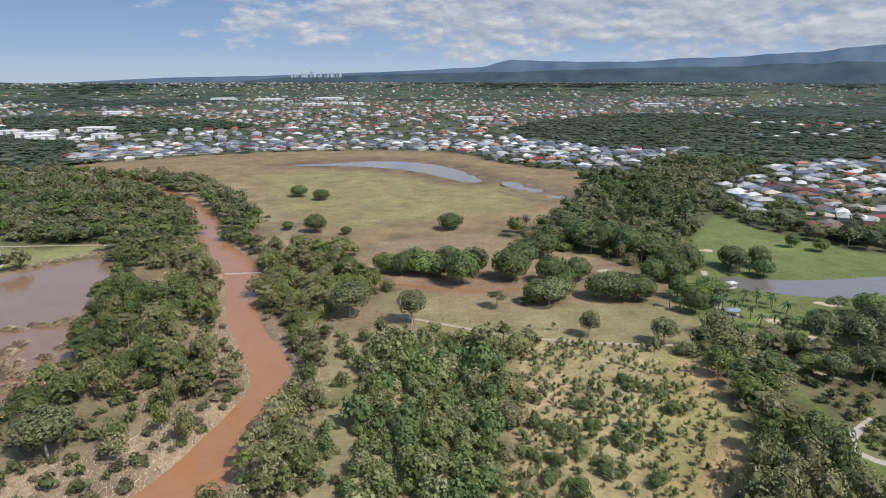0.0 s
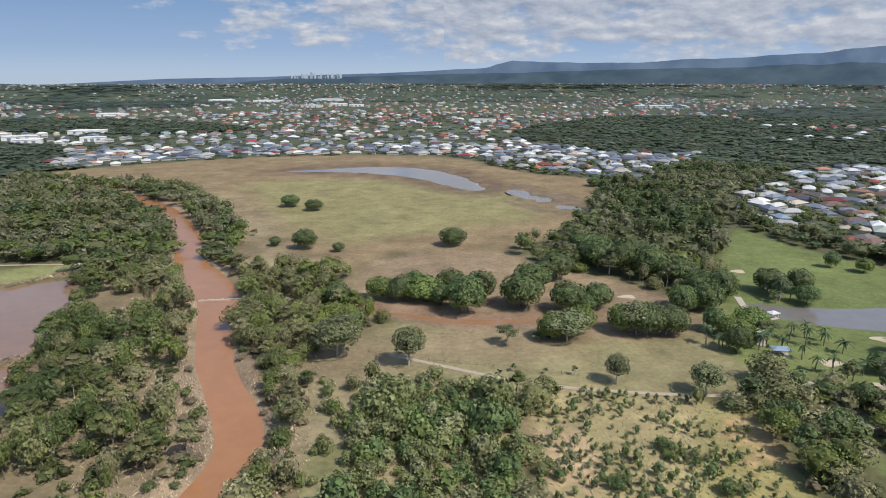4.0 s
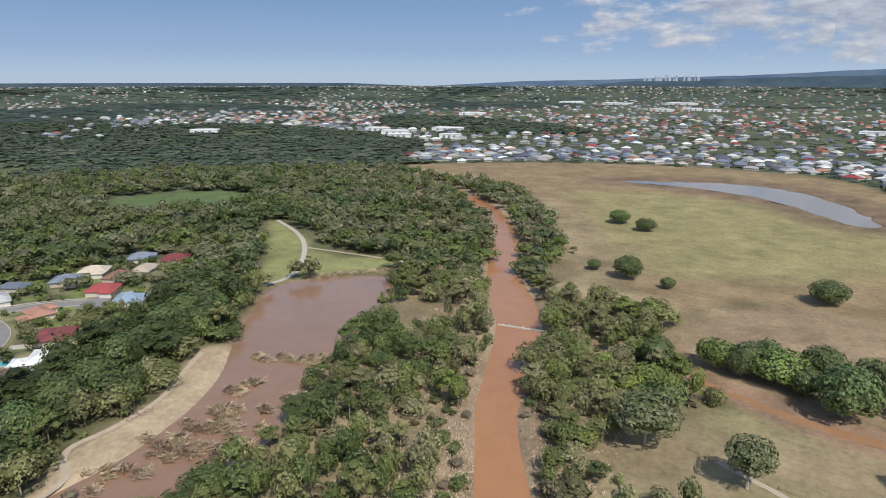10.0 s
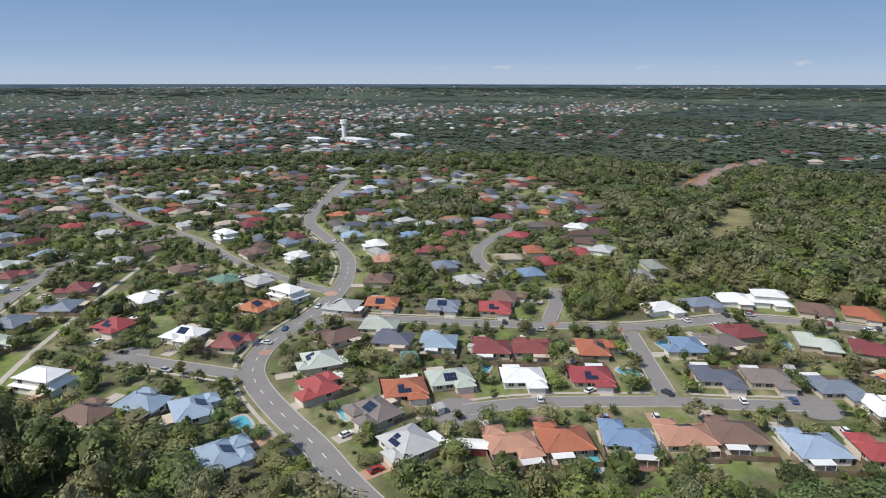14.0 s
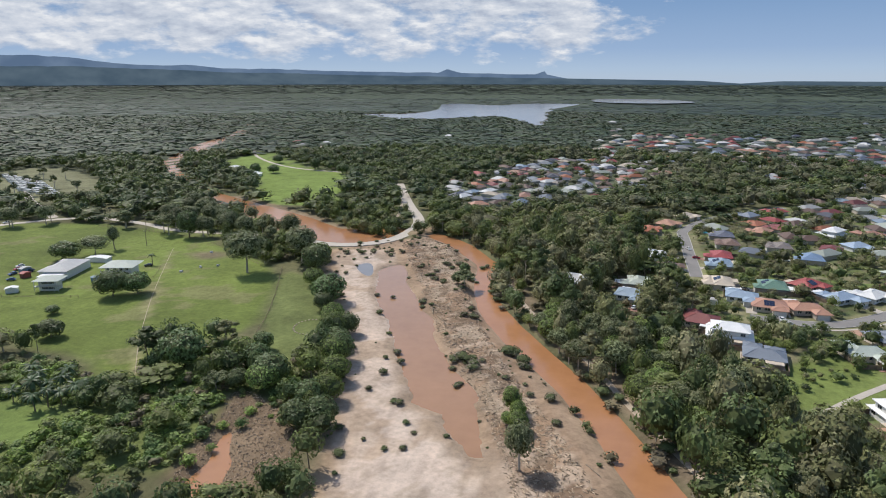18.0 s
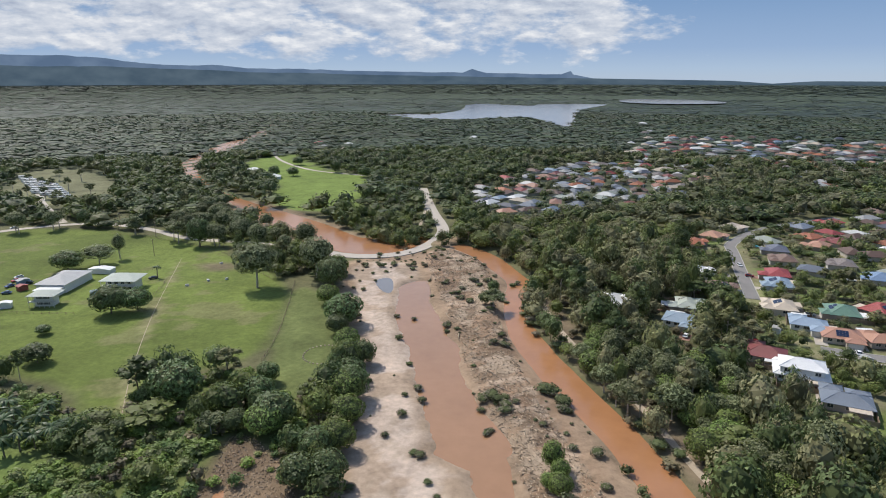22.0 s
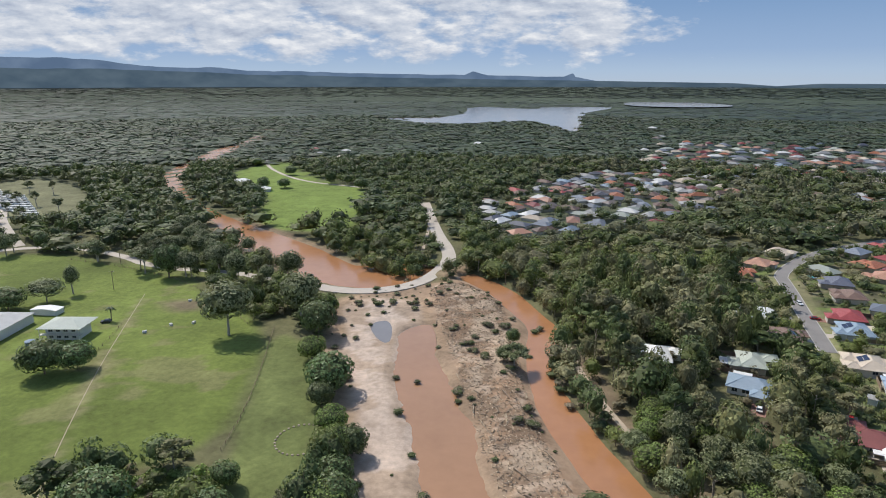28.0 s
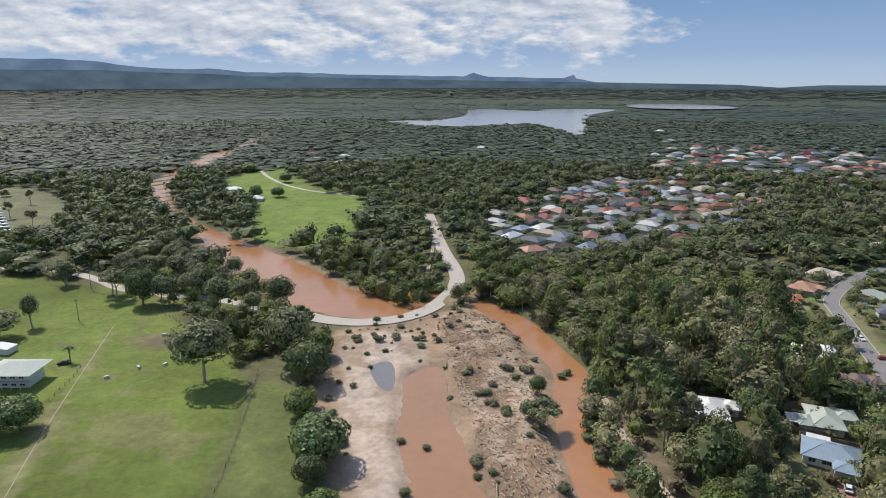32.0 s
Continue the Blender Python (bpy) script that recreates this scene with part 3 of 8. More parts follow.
def land(x, y):
    """Height and colour of the ground, arrays in, arrays out."""
    x, y = np.asarray(x, float), np.asarray(y, float)
    r = np.hypot(x, y)
    wob = fbm(x, y, 26, 3) * 5
    h = np.full(x.shape, 0.5) + lift(r)
    n1, n2, n3 = fbm(x, y, 60, 11), fbm(x, y, 17, 12), fbm(x, y, 160, 13)
    col = np.empty(x.shape + (3,))
    col[:] = (0.125, 0.122, 0.060)
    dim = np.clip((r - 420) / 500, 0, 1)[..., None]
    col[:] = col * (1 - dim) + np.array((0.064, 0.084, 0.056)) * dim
    col *= (1 + 0.35 * n2)[..., None]

    def blend(where, rgb, soft=4.0, strength=1.0, mottle=0.2, noise_=n2):
        k = (np.clip(0.5 - (where + wob * min(1.0, soft / 4)) / soft, 0, 1) * strength)[..., None]
        c = np.array(rgb) * (1 + mottle * noise_)[..., None]
        col[:] = col * (1 - k) + c * k

    far_open = np.clip((n3 - 0.25) * 3, 0, 1) * (r > 900) * (y > -200)
    col[:] = col * (1 - far_open[..., None] * 0.5) + np.array((0.16, 0.17, 0.07)) * far_open[..., None] * 0.5
    for poly in (SUBURB, GROVE_SUBURB, NORTH_SUBURB, EAST_SUBURB):
        blend(inside_by(x, y, poly), (0.115, 0.140, 0.056) if poly is SUBURB else (0.088, 0.100, 0.058), 8, mottle=0.5)
    town = inside_by(x, y, SUBURB)
    n8, n9 = fbm(x, y, 9, 17), fbm(x, y, 11, 18)
    blend(np.where(n8 > 0.12, town + 3, 99), (0.255, 0.225, 0.135), 5, strength=0.8, mottle=0.4)
    blend(np.where(n9 > 0.16, town + 3, 99), (0.165, 0.215, 0.062), 5, strength=0.8, mottle=0.3)
    blend(np.where(n8 < -0.22, town + 3, 99), (0.125, 0.105, 0.070), 5, strength=0.7, mottle=0.4)
    near_road = np.full(x.shape, 1e9)
    for key, line in STREETS.items():
        near_road = np.minimum(near_road, off_line(x, y, np.c_[line, np.full(len(line), ROAD_WIDTH.get(key, 6.0))]))
    blend(near_road - 3.0, (0.235, 0.222, 0.115), 3.0, strength=0.8, mottle=0.4)
    f = inside_by(x, y, FIELD)
    blend(f, (0.250, 0.185, 0.105), 16, mottle=0.25)
    core = f + 38 + 26 * n1
    core = np.maximum(core, np.hypot((x + 80) / 1.15, y - 545) - 130 + 30 * n1)
    blend(core, (0.265, 0.235, 0.112), 26, mottle=0.2)
    blend(np.abs(inside_by(x, y, NORTH_POND)) - 26, (0.170, 0.120, 0.080), 24, strength=0.85, mottle=0.35)
    mud = np.clip(1.3 - inside_by(x, y, MUD_POOL) / 22, 0, 1) * (n2 > -0.05)
    blend(np.where(mud > 0.2, -3.0, 99), (0.155, 0.120, 0.090), 8, strength=0.75)
    blend(inside_by(x, y, TREELINE), (0.27, 0.20, 0.125), 8, mottle=0.35)
    blend(inside_by(x, y, MEADOW), (0.275, 0.240, 0.125), 8, mottle=0.25)
    blend(np.hypot((x - 15) / 2.4, y - 262) - 14, (0.30, 0.225, 0.14), 12, strength=0.7)
    blend(inside_by(x, y, PLANTING), (0.44, 0.325, 0.19), 6, mottle=0.4)
    blend(np.where(n1 > 0.05, inside_by(x, y, PLANTING), 99), (0.33, 0.30, 0.135), 8, strength=0.6)
    blend(np.where((y > 60) & (x < 20), off_line(x, y, RIVER) - 55, 99), (0.265, 0.210, 0.125), 20, mottle=0.45)
    blend(inside_by(x, y, TAN_SLOPE), (0.47, 0.33, 0.165), 8, mottle=0.4)
    blend(np.where(n1 + 0.6 * n2 > 0.10, inside_by(x, y, TAN_SLOPE) - 4, 99), (0.235, 0.235, 0.085), 7, strength=0.7)
    blend(inside_by(x, y, GARDEN_BEDS), (0.175, 0.160, 0.085), 8, mottle=0.5)
    blend(off_line(x, y, LAWN_STRIP), (0.150, 0.205, 0.055), 2.5, mottle=0.2)
    blend(inside_by(x, y, BARE_BANK), (0.335, 0.26, 0.175), 8, mottle=0.45)
    blend(inside_by(x, y, DRAIN_LAWN), (0.155, 0.195, 0.055), 5, mottle=0.25)
    blend(inside_by(x, y, THICKET), (0.135, 0.165, 0.052), 6, mottle=0.45)
    blend(inside_by(x, y, BARE_EARTH), (0.215, 0.155, 0.10), 5, mottle=0.6)
    blend(inside_by(x, y, YOUNG), (0.33, 0.265, 0.15), 6, mottle=0.3)
    blend(inside_by(x, y, STRIP), (0.25, 0.24, 0.115), 5, mottle=0.4)
    blend(np.where(n2 > 0.1, inside_by(x, y, STRIP), 99), (0.31, 0.245, 0.155), 4, strength=0.7)
    blend(inside_by(x, y, GOLF), (0.160, 0.190, 0.068), 6, mottle=0.25, noise_=n1)
    blend(inside_by(x, y, PARK), (0.245, 0.25, 0.105), 5, mottle=0.25)
    blend(inside_by(x, y, OVAL), (0.105, 0.15, 0.06), 5, mottle=0.08)
    for poly in (FARM, GREENFIELD):
        blend(inside_by(x, y, poly), (0.146, 0.186, 0.044), 6, mottle=0.4, noise_=n1)
        blend(np.where(n2 + 0.5 * n1 > 0.22, inside_by(x, y, poly) + 4, 99), (0.19, 0.175, 0.085), 8, strength=0.55)
    blend(inside_by(x, y, GREENFIELD), (0.165, 0.225, 0.052), 6, mottle=0.2)
    blend(inside_by(x, y, VAN_PARK), (0.19, 0.19, 0.105), 8, mottle=0.35)
    blend(inside_by(x, y, PARKLAND), (0.150, 0.172, 0.058), 6, mottle=0.35)
    blend(np.hypot((x - 148) / 1.7, y + 250) - 8, (0.185, 0.14, 0.095), 7, strength=0.85, mottle=0.4)
    worn = off_line(x, y, np.array([(177, -259, 1.2), (139, -176, 1.2), (115, -130, 1.2), (98, -102, 1.2)]))
    blend(worn - 0.5, (0.27, 0.245, 0.13), 2.2, strength=0.75)
    blend(inside_by(x, y, RING_FIELD), (0.140, 0.165, 0.056), 4, mottle=0.3)
    blend(inside_by(x, y, SIDE_FIELD), (0.14, 0.19, 0.05), 6, mottle=0.3)
    blend(inside_by(x, y, WEST_MEADOW), (0.22, 0.20, 0.10), 10)
    river = off_line(x, y, RIVER)
    up = off_line(x, y, UPRIVER)
    blend(np.where(y > 60, river - 9 - 9 * n1, 99), (0.30, 0.225, 0.145), 8, mottle=0.35)
    east_side = x > np.interp(y, RIVER[:, 1], RIVER[:, 0])
    blend(np.where((y <= 60) & east_side, river - 8, 99), (0.29, 0.215, 0.14), 8, mottle=0.35)
    blend(np.where(y > -430, up - 5, 99), (0.27, 0.20, 0.13), 6, mottle=0.3)
    blend(off_line(x, y, np.array([(-23, -235, 9), (-37, -180, 9), (-58, -134, 9), (-72, -92, 9), (-84, -60, 9)])), (0.215, 0.165, 0.110), 5, mottle=0.4)
    blend(inside_by(x, y, RIVERBED), (0.345, 0.245, 0.165), 6, mottle=0.35)
    blend(inside_by(x, y, SAND) - 6, (0.31, 0.225, 0.15), 8, mottle=0.35)
    blend(inside_by(x, y, ISLAND), (0.315, 0.212, 0.138), 5, mottle=0.45)
    blend(np.where(fbm(x, y, 14, 21) > 0.12, inside_by(x, y, ISLAND) + 2, 99), (0.20, 0.135, 0.09), 3, strength=0.75)
    blend(np.where(fbm(x, y, 4, 28) > 0.16, inside_by(x, y, ISLAND) + 1, 99), (0.46, 0.36, 0.27), 1.5, strength=0.75)
    blend(np.where(fbm(x, y, 4.5, 29) > 0.20, inside_by(x, y, ISLAND) + 1, 99), (0.17, 0.12, 0.08), 1.5, strength=0.7)
    blend(np.where(fbm(x, y, 11, 22) > 0.2, inside_by(x, y, ISLAND) + 2, 99), (0.43, 0.34, 0.25), 4, strength=0.8)
    d_sand = inside_by(x, y, SAND)
    blend(d_sand, (0.52, 0.415, 0.335), 5, mottle=0.16)
    blend(np.where(fbm(x, y, 12, 23) + 0.55 * np.clip(1 + d_sand / 10, 0, 1) > 0.30, d_sand + 1, 99), (0.36, 0.265, 0.185), 5, strength=0.7, mottle=0.35)
    blend(np.where(fbm(x * 1.6, y * 0.5, 9, 24) > 0.22, d_sand + 6, 99), (0.57, 0.47, 0.39), 4, strength=0.4)
    blend(np.where(fbm(x, y, 5, 27) > 0.30, d_sand + 3, 99), (0.38, 0.30, 0.225), 2, strength=0.6)
    blend(np.abs(inside_by(x, y, BED_POND) - 2) - 2.5, (0.27, 0.195, 0.13), 4, strength=0.6)
    blend(inside_by(x, y, LAKE) - 2, (0.25, 0.18, 0.12), 6)
    blend(inside_by(x, y, BEACH), (0.43, 0.335, 0.22), 3, mottle=0.1)
    blend(off_line(x, y, CREEK) - 6, (0.27, 0.18, 0.12), 6, mottle=0.3)
    rough_ = np.clip(0.5 - inside_by(x, y, ISLAND) / 8, 0, 1)
    h = h + rough_ * (0.9 + 0.9 * n2 + 0.5 * n1 + 0.5 * fbm(x, y, 4, 28))
    bank = np.clip(1 - np.abs(river - 6) / 8, 0, 1) * (y < 400) * ((y > 60) | east_side)
    h = h + bank * np.maximum(0, 0.8 + n2)
    for d in (river, up, inside_by(x, y, FORD_POOL), off_line(x, y, CREEK), inside_by(x, y, LAKE), inside_by(x, y, BED_POND) + 2.6 * fbm(x, y, 14, 25) + 2.0 * fbm(x, y, 5, 26), inside_by(x, y, GREY_POND),
              inside_by(x, y, SMALL_POOL), inside_by(x, y, GOLF_POND), inside_by(x, y, NORTH_POND) + 6 * n2, inside_by(x, y, MUD_POOL) + 6 + 22 * n2, off_line(x, y, WEST_RIVER)):
        h = np.minimum(h, np.clip(-0.2 + (d + wob * 0.22) * 0.32, -1.4, 50))
    return h, col


# ---- ground ----
def steps(lo, hi, step, limit, grow=1.13):
    mid = list(np.arange(lo, hi + step, step))
    for side, sign in ((mid, 1),):
        s, v = step, mid[-1]
        while v < limit:
            s *= grow
            v += s
            mid.append(min(v, limit))
    s, v = step, mid[0]
    while v > -limit:
        s *= grow
        v -= s
        mid.insert(0, max(v, -limit))
    return np.array(mid)


def denser(v, lo, hi, step):
    """Grid lines drawn closer between two bounds."""
    return np.concatenate([v[v < lo - step], np.arange(lo, hi, step), v[v > hi + step * 0.5]])


gx, gy = denser(steps(-420, 330, 3.6, 3420), -78, 104, 1.7), denser(steps(-430, 780, 3.6, 3420), -306, -30, 1.9)
GX, GY = np.meshgrid(gx, gy)
# the square sheet is drawn out to a round one, so that its rim stands at one distance
SQ = np.maximum(np.abs(GX), np.abs(GY))
EDGE = np.clip((SQ - 1500) / 1920, 0, 1)
ROUND = np.where(SQ > 0, SQ / np.maximum(np.hypot(GX, GY), 1e-6), 1)
GROW = (1 - EDGE) + EDGE * ROUND * 4790 / 3420
GX, GY = GX * GROW, GY * GROW
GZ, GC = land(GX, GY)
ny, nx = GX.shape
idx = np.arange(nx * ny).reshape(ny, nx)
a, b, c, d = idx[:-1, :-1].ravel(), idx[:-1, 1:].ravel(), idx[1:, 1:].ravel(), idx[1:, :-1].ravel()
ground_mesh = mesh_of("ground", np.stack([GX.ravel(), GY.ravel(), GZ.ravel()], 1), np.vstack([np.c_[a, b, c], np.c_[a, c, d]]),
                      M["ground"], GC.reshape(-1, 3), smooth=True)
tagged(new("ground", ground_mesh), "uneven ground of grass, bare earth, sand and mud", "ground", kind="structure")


def ground_z(x, y):
    """Height of the drawn ground at a place in its even middle part."""
    if max(abs(x), abs(y)) > 1450:
        return float(land(np.array([float(x)]), np.array([float(y)]))[0][0])
    i, j = int(np.clip(np.searchsorted(gx, x) - 1, 0, len(gx) - 2)), int(np.clip(np.searchsorted(gy, y) - 1, 0, len(gy) - 2))
    u_, v_ = (x - gx[i]) / (gx[i + 1] - gx[i]), (y - gy[j]) / (gy[j + 1] - gy[j])
    return float((GZ[j, i] * (1 - u_) + GZ[j, i + 1] * u_) * (1 - v_) + (GZ[j + 1, i] * (1 - u_) + GZ[j + 1, i + 1] * u_) * v_)


# ---- water ----
def grown(poly, by):
    p = np.array(poly, float)
    c = p.mean(0)
    return p + (p - c) / np.maximum(np.hypot(*(p - c).T)[:, None], 1e-6) * by


def water(name, data, label, category):
    return tagged(new(name, data), label, category, kind="structure")


wide = lambda line, by: np.c_[line[:, :2], line[:, 2] + by]
water("river", strip("river", wide(RIVER, 5), M["river"], -0.2), "muddy orange river winding between wooded banks", "river")
water("river_upstream", strip("river_upstream", wide(UPRIVER, 5), M["river"], -0.2), "muddy orange river above the low crossing", "river")
water("ford_pool", sheet("ford_pool", grown(FORD_POOL, 1.5), M["river"], -0.215), "muddy orange pool held back by the causeway", "river")
water("creek", strip("creek", wide(CREEK, 3), M["pool_brown"], -0.2), "shallow brown creek beside the meadow", "creek")
water("water_west", strip("water_west", wide(WEST_RIVER, 6), M["river"], -0.2), "distant bend of muddy river among woods", "river")
water("lake", sheet("lake", grown(LAKE, 2), M["lake"], -0.2), "flooded lagoon of still brown water", "lake")
water("bed_pond", sheet("bed_pond", grown(BED_POND, 3.5), M["pool_brown"], -0.2), "shallow silty pool on the sandy riverbed", "pool")
water("grey_pond", sheet("grey_pond", grown(GREY_POND, 0.3), M["grey_water"], -0.185), "small grey pool on the sand", "pool")
water("small_pool", sheet("small_pool", grown(SMALL_POOL, 1.5), M["river"], -0.2), "small brown backwater under trees", "pool")
water("golf_pond", sheet("golf_pond", grown(GOLF_POND, 3), M["grey_water"], -0.2), "grey golf course pond between green banks", "pond")
water("flood_pond", sheet("flood_pond", grown(NORTH_POND, 3), M["grey_water"], -0.2), "long grey flood pool on the muddy flat", "pond")
water("mud_pool", sheet("mud_pool", MUD_POOL, M["grey_water"], -0.195), "shallow grey puddles on the muddy flat", "pool")
water("reservoir", sheet("reservoir", RESERVOIR, M["far_water"], 1.4), "wide grey reservoir among wooded hills", "lake")
water("reservoir_arm", sheet("reservoir_arm", RESERVOIR_ARM, M["far_water"], 5.5), "far arm of the reservoir", "lake")

# ---- roads ----
for level, (key, line) in enumerate(STREETS.items()):
    w = ROAD_WIDTH.get(key, 6.0)
    tagged(new("road_" + key, strip("road", line, M["road"], 0.60 + 0.007 * level, w)), "grey asphalt residential street", "road", kind="structure")
    d = np.gradient(line[:, :2], axis=0)
    d /= np.hypot(d[:, 0], d[:, 1])[:, None]
    if key in ("collector", "loop", "lower", "south_loop", "west_court"):
        path_line = line[:, :2] + np.stack([-d[:, 1], d[:, 0]], 1) * (w / 2 + 2.6)
        free = np.ones(len(path_line), bool)
        for other, line2 in STREETS.items():
            if other != key:
                free &= off_line(path_line[:, 0], path_line[:, 1], np.c_[line2, np.full(len(line2), ROAD_WIDTH.get(other, 6.0))]) > 1.0
        cut = np.flatnonzero(~free)
        for k0, k1 in zip([-1, *cut], [*cut, len(path_line)]):
            if k1 - k0 > 4:
                tagged(new("footpath_" + key, strip("footpath", path_line[k0 + 1:k1], M["concrete"], 0.63, 1.3)), "narrow pale concrete footpath", "footpath", kind="structure")
    for s in (-1, 1):
        side = line[:, :2] + np.stack([-d[:, 1], d[:, 0]], 1) * s * (w / 2 + 0.2)
        clear = np.ones(len(side), bool)
        for other, line2 in STREETS.items():
            if other != key:
                clear &= off_line(side[:, 0], side[:, 1], np.c_[line2, np.full(len(line2), ROAD_WIDTH.get(other, 6.0))]) > 1.0
        run = []
        for q, free in zip(list(side) + [None], list(clear) + [False]):
            if free:
                run.append(q)
                continue
            if len(run) > 2:
                tagged(new("kerb_" + key, strip("kerb", np.array(run), M["kerb"], 0.76, 0.35, thick=0.3)), "pale concrete kerb", "kerb", kind="structure")
            run = []


M["paint"] = surface("white road paint", (0.72, 0.72, 0.70), rough=0.7, var=0.12, coarse=0.5, fine=3.0)
line = STREETS["collector"]
along = np.r_[0, np.cumsum(np.hypot(*np.diff(line[:, :2], axis=0).T))]
marking = thing("road_marking", "white dashed centre line on grey asphalt", "road marking", kind="structure")
for k in range(26):
    t = np.array((8 + k * 9.0, 11 + k * 9.0))
    dash = np.stack([np.interp(t, along, line[:, 0]), np.interp(t, along, line[:, 1])], 1)
    part("dash", strip("dash", dash, M["paint"], 0.616, 0.22), marking)


def disc(name, x, y, r, material, z, k=24):
    return sheet(name, [(x + r * math.cos(2 * math.pi * i / k), y + r * math.sin(2 * math.pi * i / k)) for i in range(k)], material, z)


for x, y in ((-173, -101), (-189, 25), (-239, 124), (-260, 181), (-286, 242), (-326, -13)):
    tagged(new("road_turning_circle", disc("road", x, y, 8.5, M["road"], 0.70)), "asphalt turning circle at a street's end", "road", kind="structure")

for x, y, r in ((-276, 58, 5.0), (-264, -74, 6.0), (-198, -57, 4.5), (-312, 205, 4.5), (-271, 32, 4.5), (-318, -236, 5.0)):
    tagged(new("road_threshold", disc("road_threshold", x, y, r * 0.62, M["paver"], 0.712, 6)), "red brick paving at a street junction", "paving", kind="structure")
PATHS = [
    ("path_park", [(-342, 414), (-300, 392), (-273, 369), (-249, 340), (-235, 316), (-238, 299)], 3.0),
    ("path_park_east", [(-269, 366), (-234, 369), (-201, 371)], 2.2),
    ("path_beach", [(-163, 118), (-162, 133), (-162, 155), (-166, 162), (-173, 164), (-179, 169), (-177, 181), (-180, 200), (-190, 215), (-199, 231)], 2.0),
    ("path_track", [(-21, 254), (4, 242), (30, 230), (65, 224), (99, 222), (125, 232)], 2.0),
    ("path_golf", [(138, 318), (134, 300), (133, 285), (122, 262)], 3.0),
    ("path_bank", [(-23, -235), (-28, -206), (-37, -180), (-47, -157), (-58, -134), (-66, -108), (-72, -92), (-84, -60)], 2.2),
    ("path_drain", [(-118, -100), (-126, -110), (-156, -133), (-203, -162), (-287, -211), (-306, -222)], 2.4),
    ("path_farm", [(338, -283), (329, -303), (289, -333), (235, -320), (201, -300), (150, -300), (110, -285)], 6.0),
    ("path_caravans", [(310, -326), (340, -350), (388, -391), (466, -477)], 6.0),
    ("path_paddock", [(177, -259), (158, -217), (139, -176), (115, -130), (98, -102)], 0.22),
    ("path_green", [(372, -809), (331, -709), (271, -632), (228, -597), (194, -585), (168, -576)], 4.0),
    ("path_garden", [(130, 169), (120, 162), (114, 155), (114, 151), (118, 146), (130, 142)], 2.6),
    ("path_lawn_edge", [(126, 213), (126, 205), (129, 201), (137, 194)], 2.2),
    ("path_ford_spur", [(60, -345), (66, -390), (72, -430)], 2.0),
]
DRAIN = next(line for key, line, w in PATHS if key == "path_drain")
for key, line, w in PATHS:
    tagged(new(key, strip("path", rounded(line, closed=False), M["concrete" if w > 2.3 else "gravel_path"], 0.585, w, 0.06)), "pale worn path", "path", kind="structure")
FORD = rounded([(118, -288), (104, -286), (90, -281), (74, -281), (58, -289), (47, -306), (42, -338), (46, -362), (60, -400), (75, -450), (92, -510)], closed=False)
tagged(new("road_ford", strip("road", FORD, M["concrete"], 0.9, 8.0, thick=2.2)), "low pale concrete causeway across the river, silt covered", "road", kind="structure")


# ---- trees ----
# x, y, crown radius, height
FIG_TREES = [(-123, 530, 8.5, 10.1), (-101, 515, 7.2, 9.1), (-104, 410, 3.9, 6.1), (-84, 403, 8.0, 12.7), (-63, 397, 3.7, 5.9), (5, 411, 9.9, 11.9), (141, 627, 7.6, 9.1), (125, 535, 7.5, 10.4), (131, 215, 4.4, 8.9), (110, 256, 5.3, 10.8), (151, -128, 6.3, 7.5), (169, -151, 3.4, 4.1), (85, -111, 9.5, 14.1), (55, -182, 8.5, 14.0), (158, -176, 8.9, 13.2), (149, -181, 7.4, 11.0), (223, -228, 9.1, 11.0), (49, -103, 6.8, 11.2), (36, -148, 5.1, 9.4), (32, -123, 6.2, 11.6), (0, -212, 3.2, 6.0), (-2, -230, 3.0, 6.5), (76, -226, 9.0, 16.0)]
GUM_TREES = [(-13, 245, 6.9, 15.3), (58, 231, 4.9, 11.1), (85, 223, 6.5, 11.6), (24, 263, 5.6, 8.8), (-124, 435, 2.9, 5.1), (24, 240, 1.2, 3.5), (35, 238, 1.1, 2.6), (45, 237, 1.4, 4.3), (67, 218, 1.1, 3.7), (70, 217, 1.1, 3.7), (48, 267, 10.4, 12.5), (77, 273, 9.5, 14.6), (89, 273, 8.2, 12.3), (-40, 252, 11.1, 15.8), (112, -220, 11.5, 23.1), (214, -240, 9.2, 11.6), (211, -253, 3.8, 14.8), (44, -121, 3.1, 7.8), (-34, -66, 4.6, 14.4), (89, -239, 11.0, 22.2), (-4, -209, 6.7, 9.7)]
PALM_TREES = [(101, 263, 4.0, 10.9), (148, 267, 3.2, 7.8), (149, 255, 4.2, 7.0), (122, 261, 4.1, 8.6), (155, 313, 6.5, 14.5), (152, 318, 4.9, 8.7), (169, -225, 3.0, 8.9)]
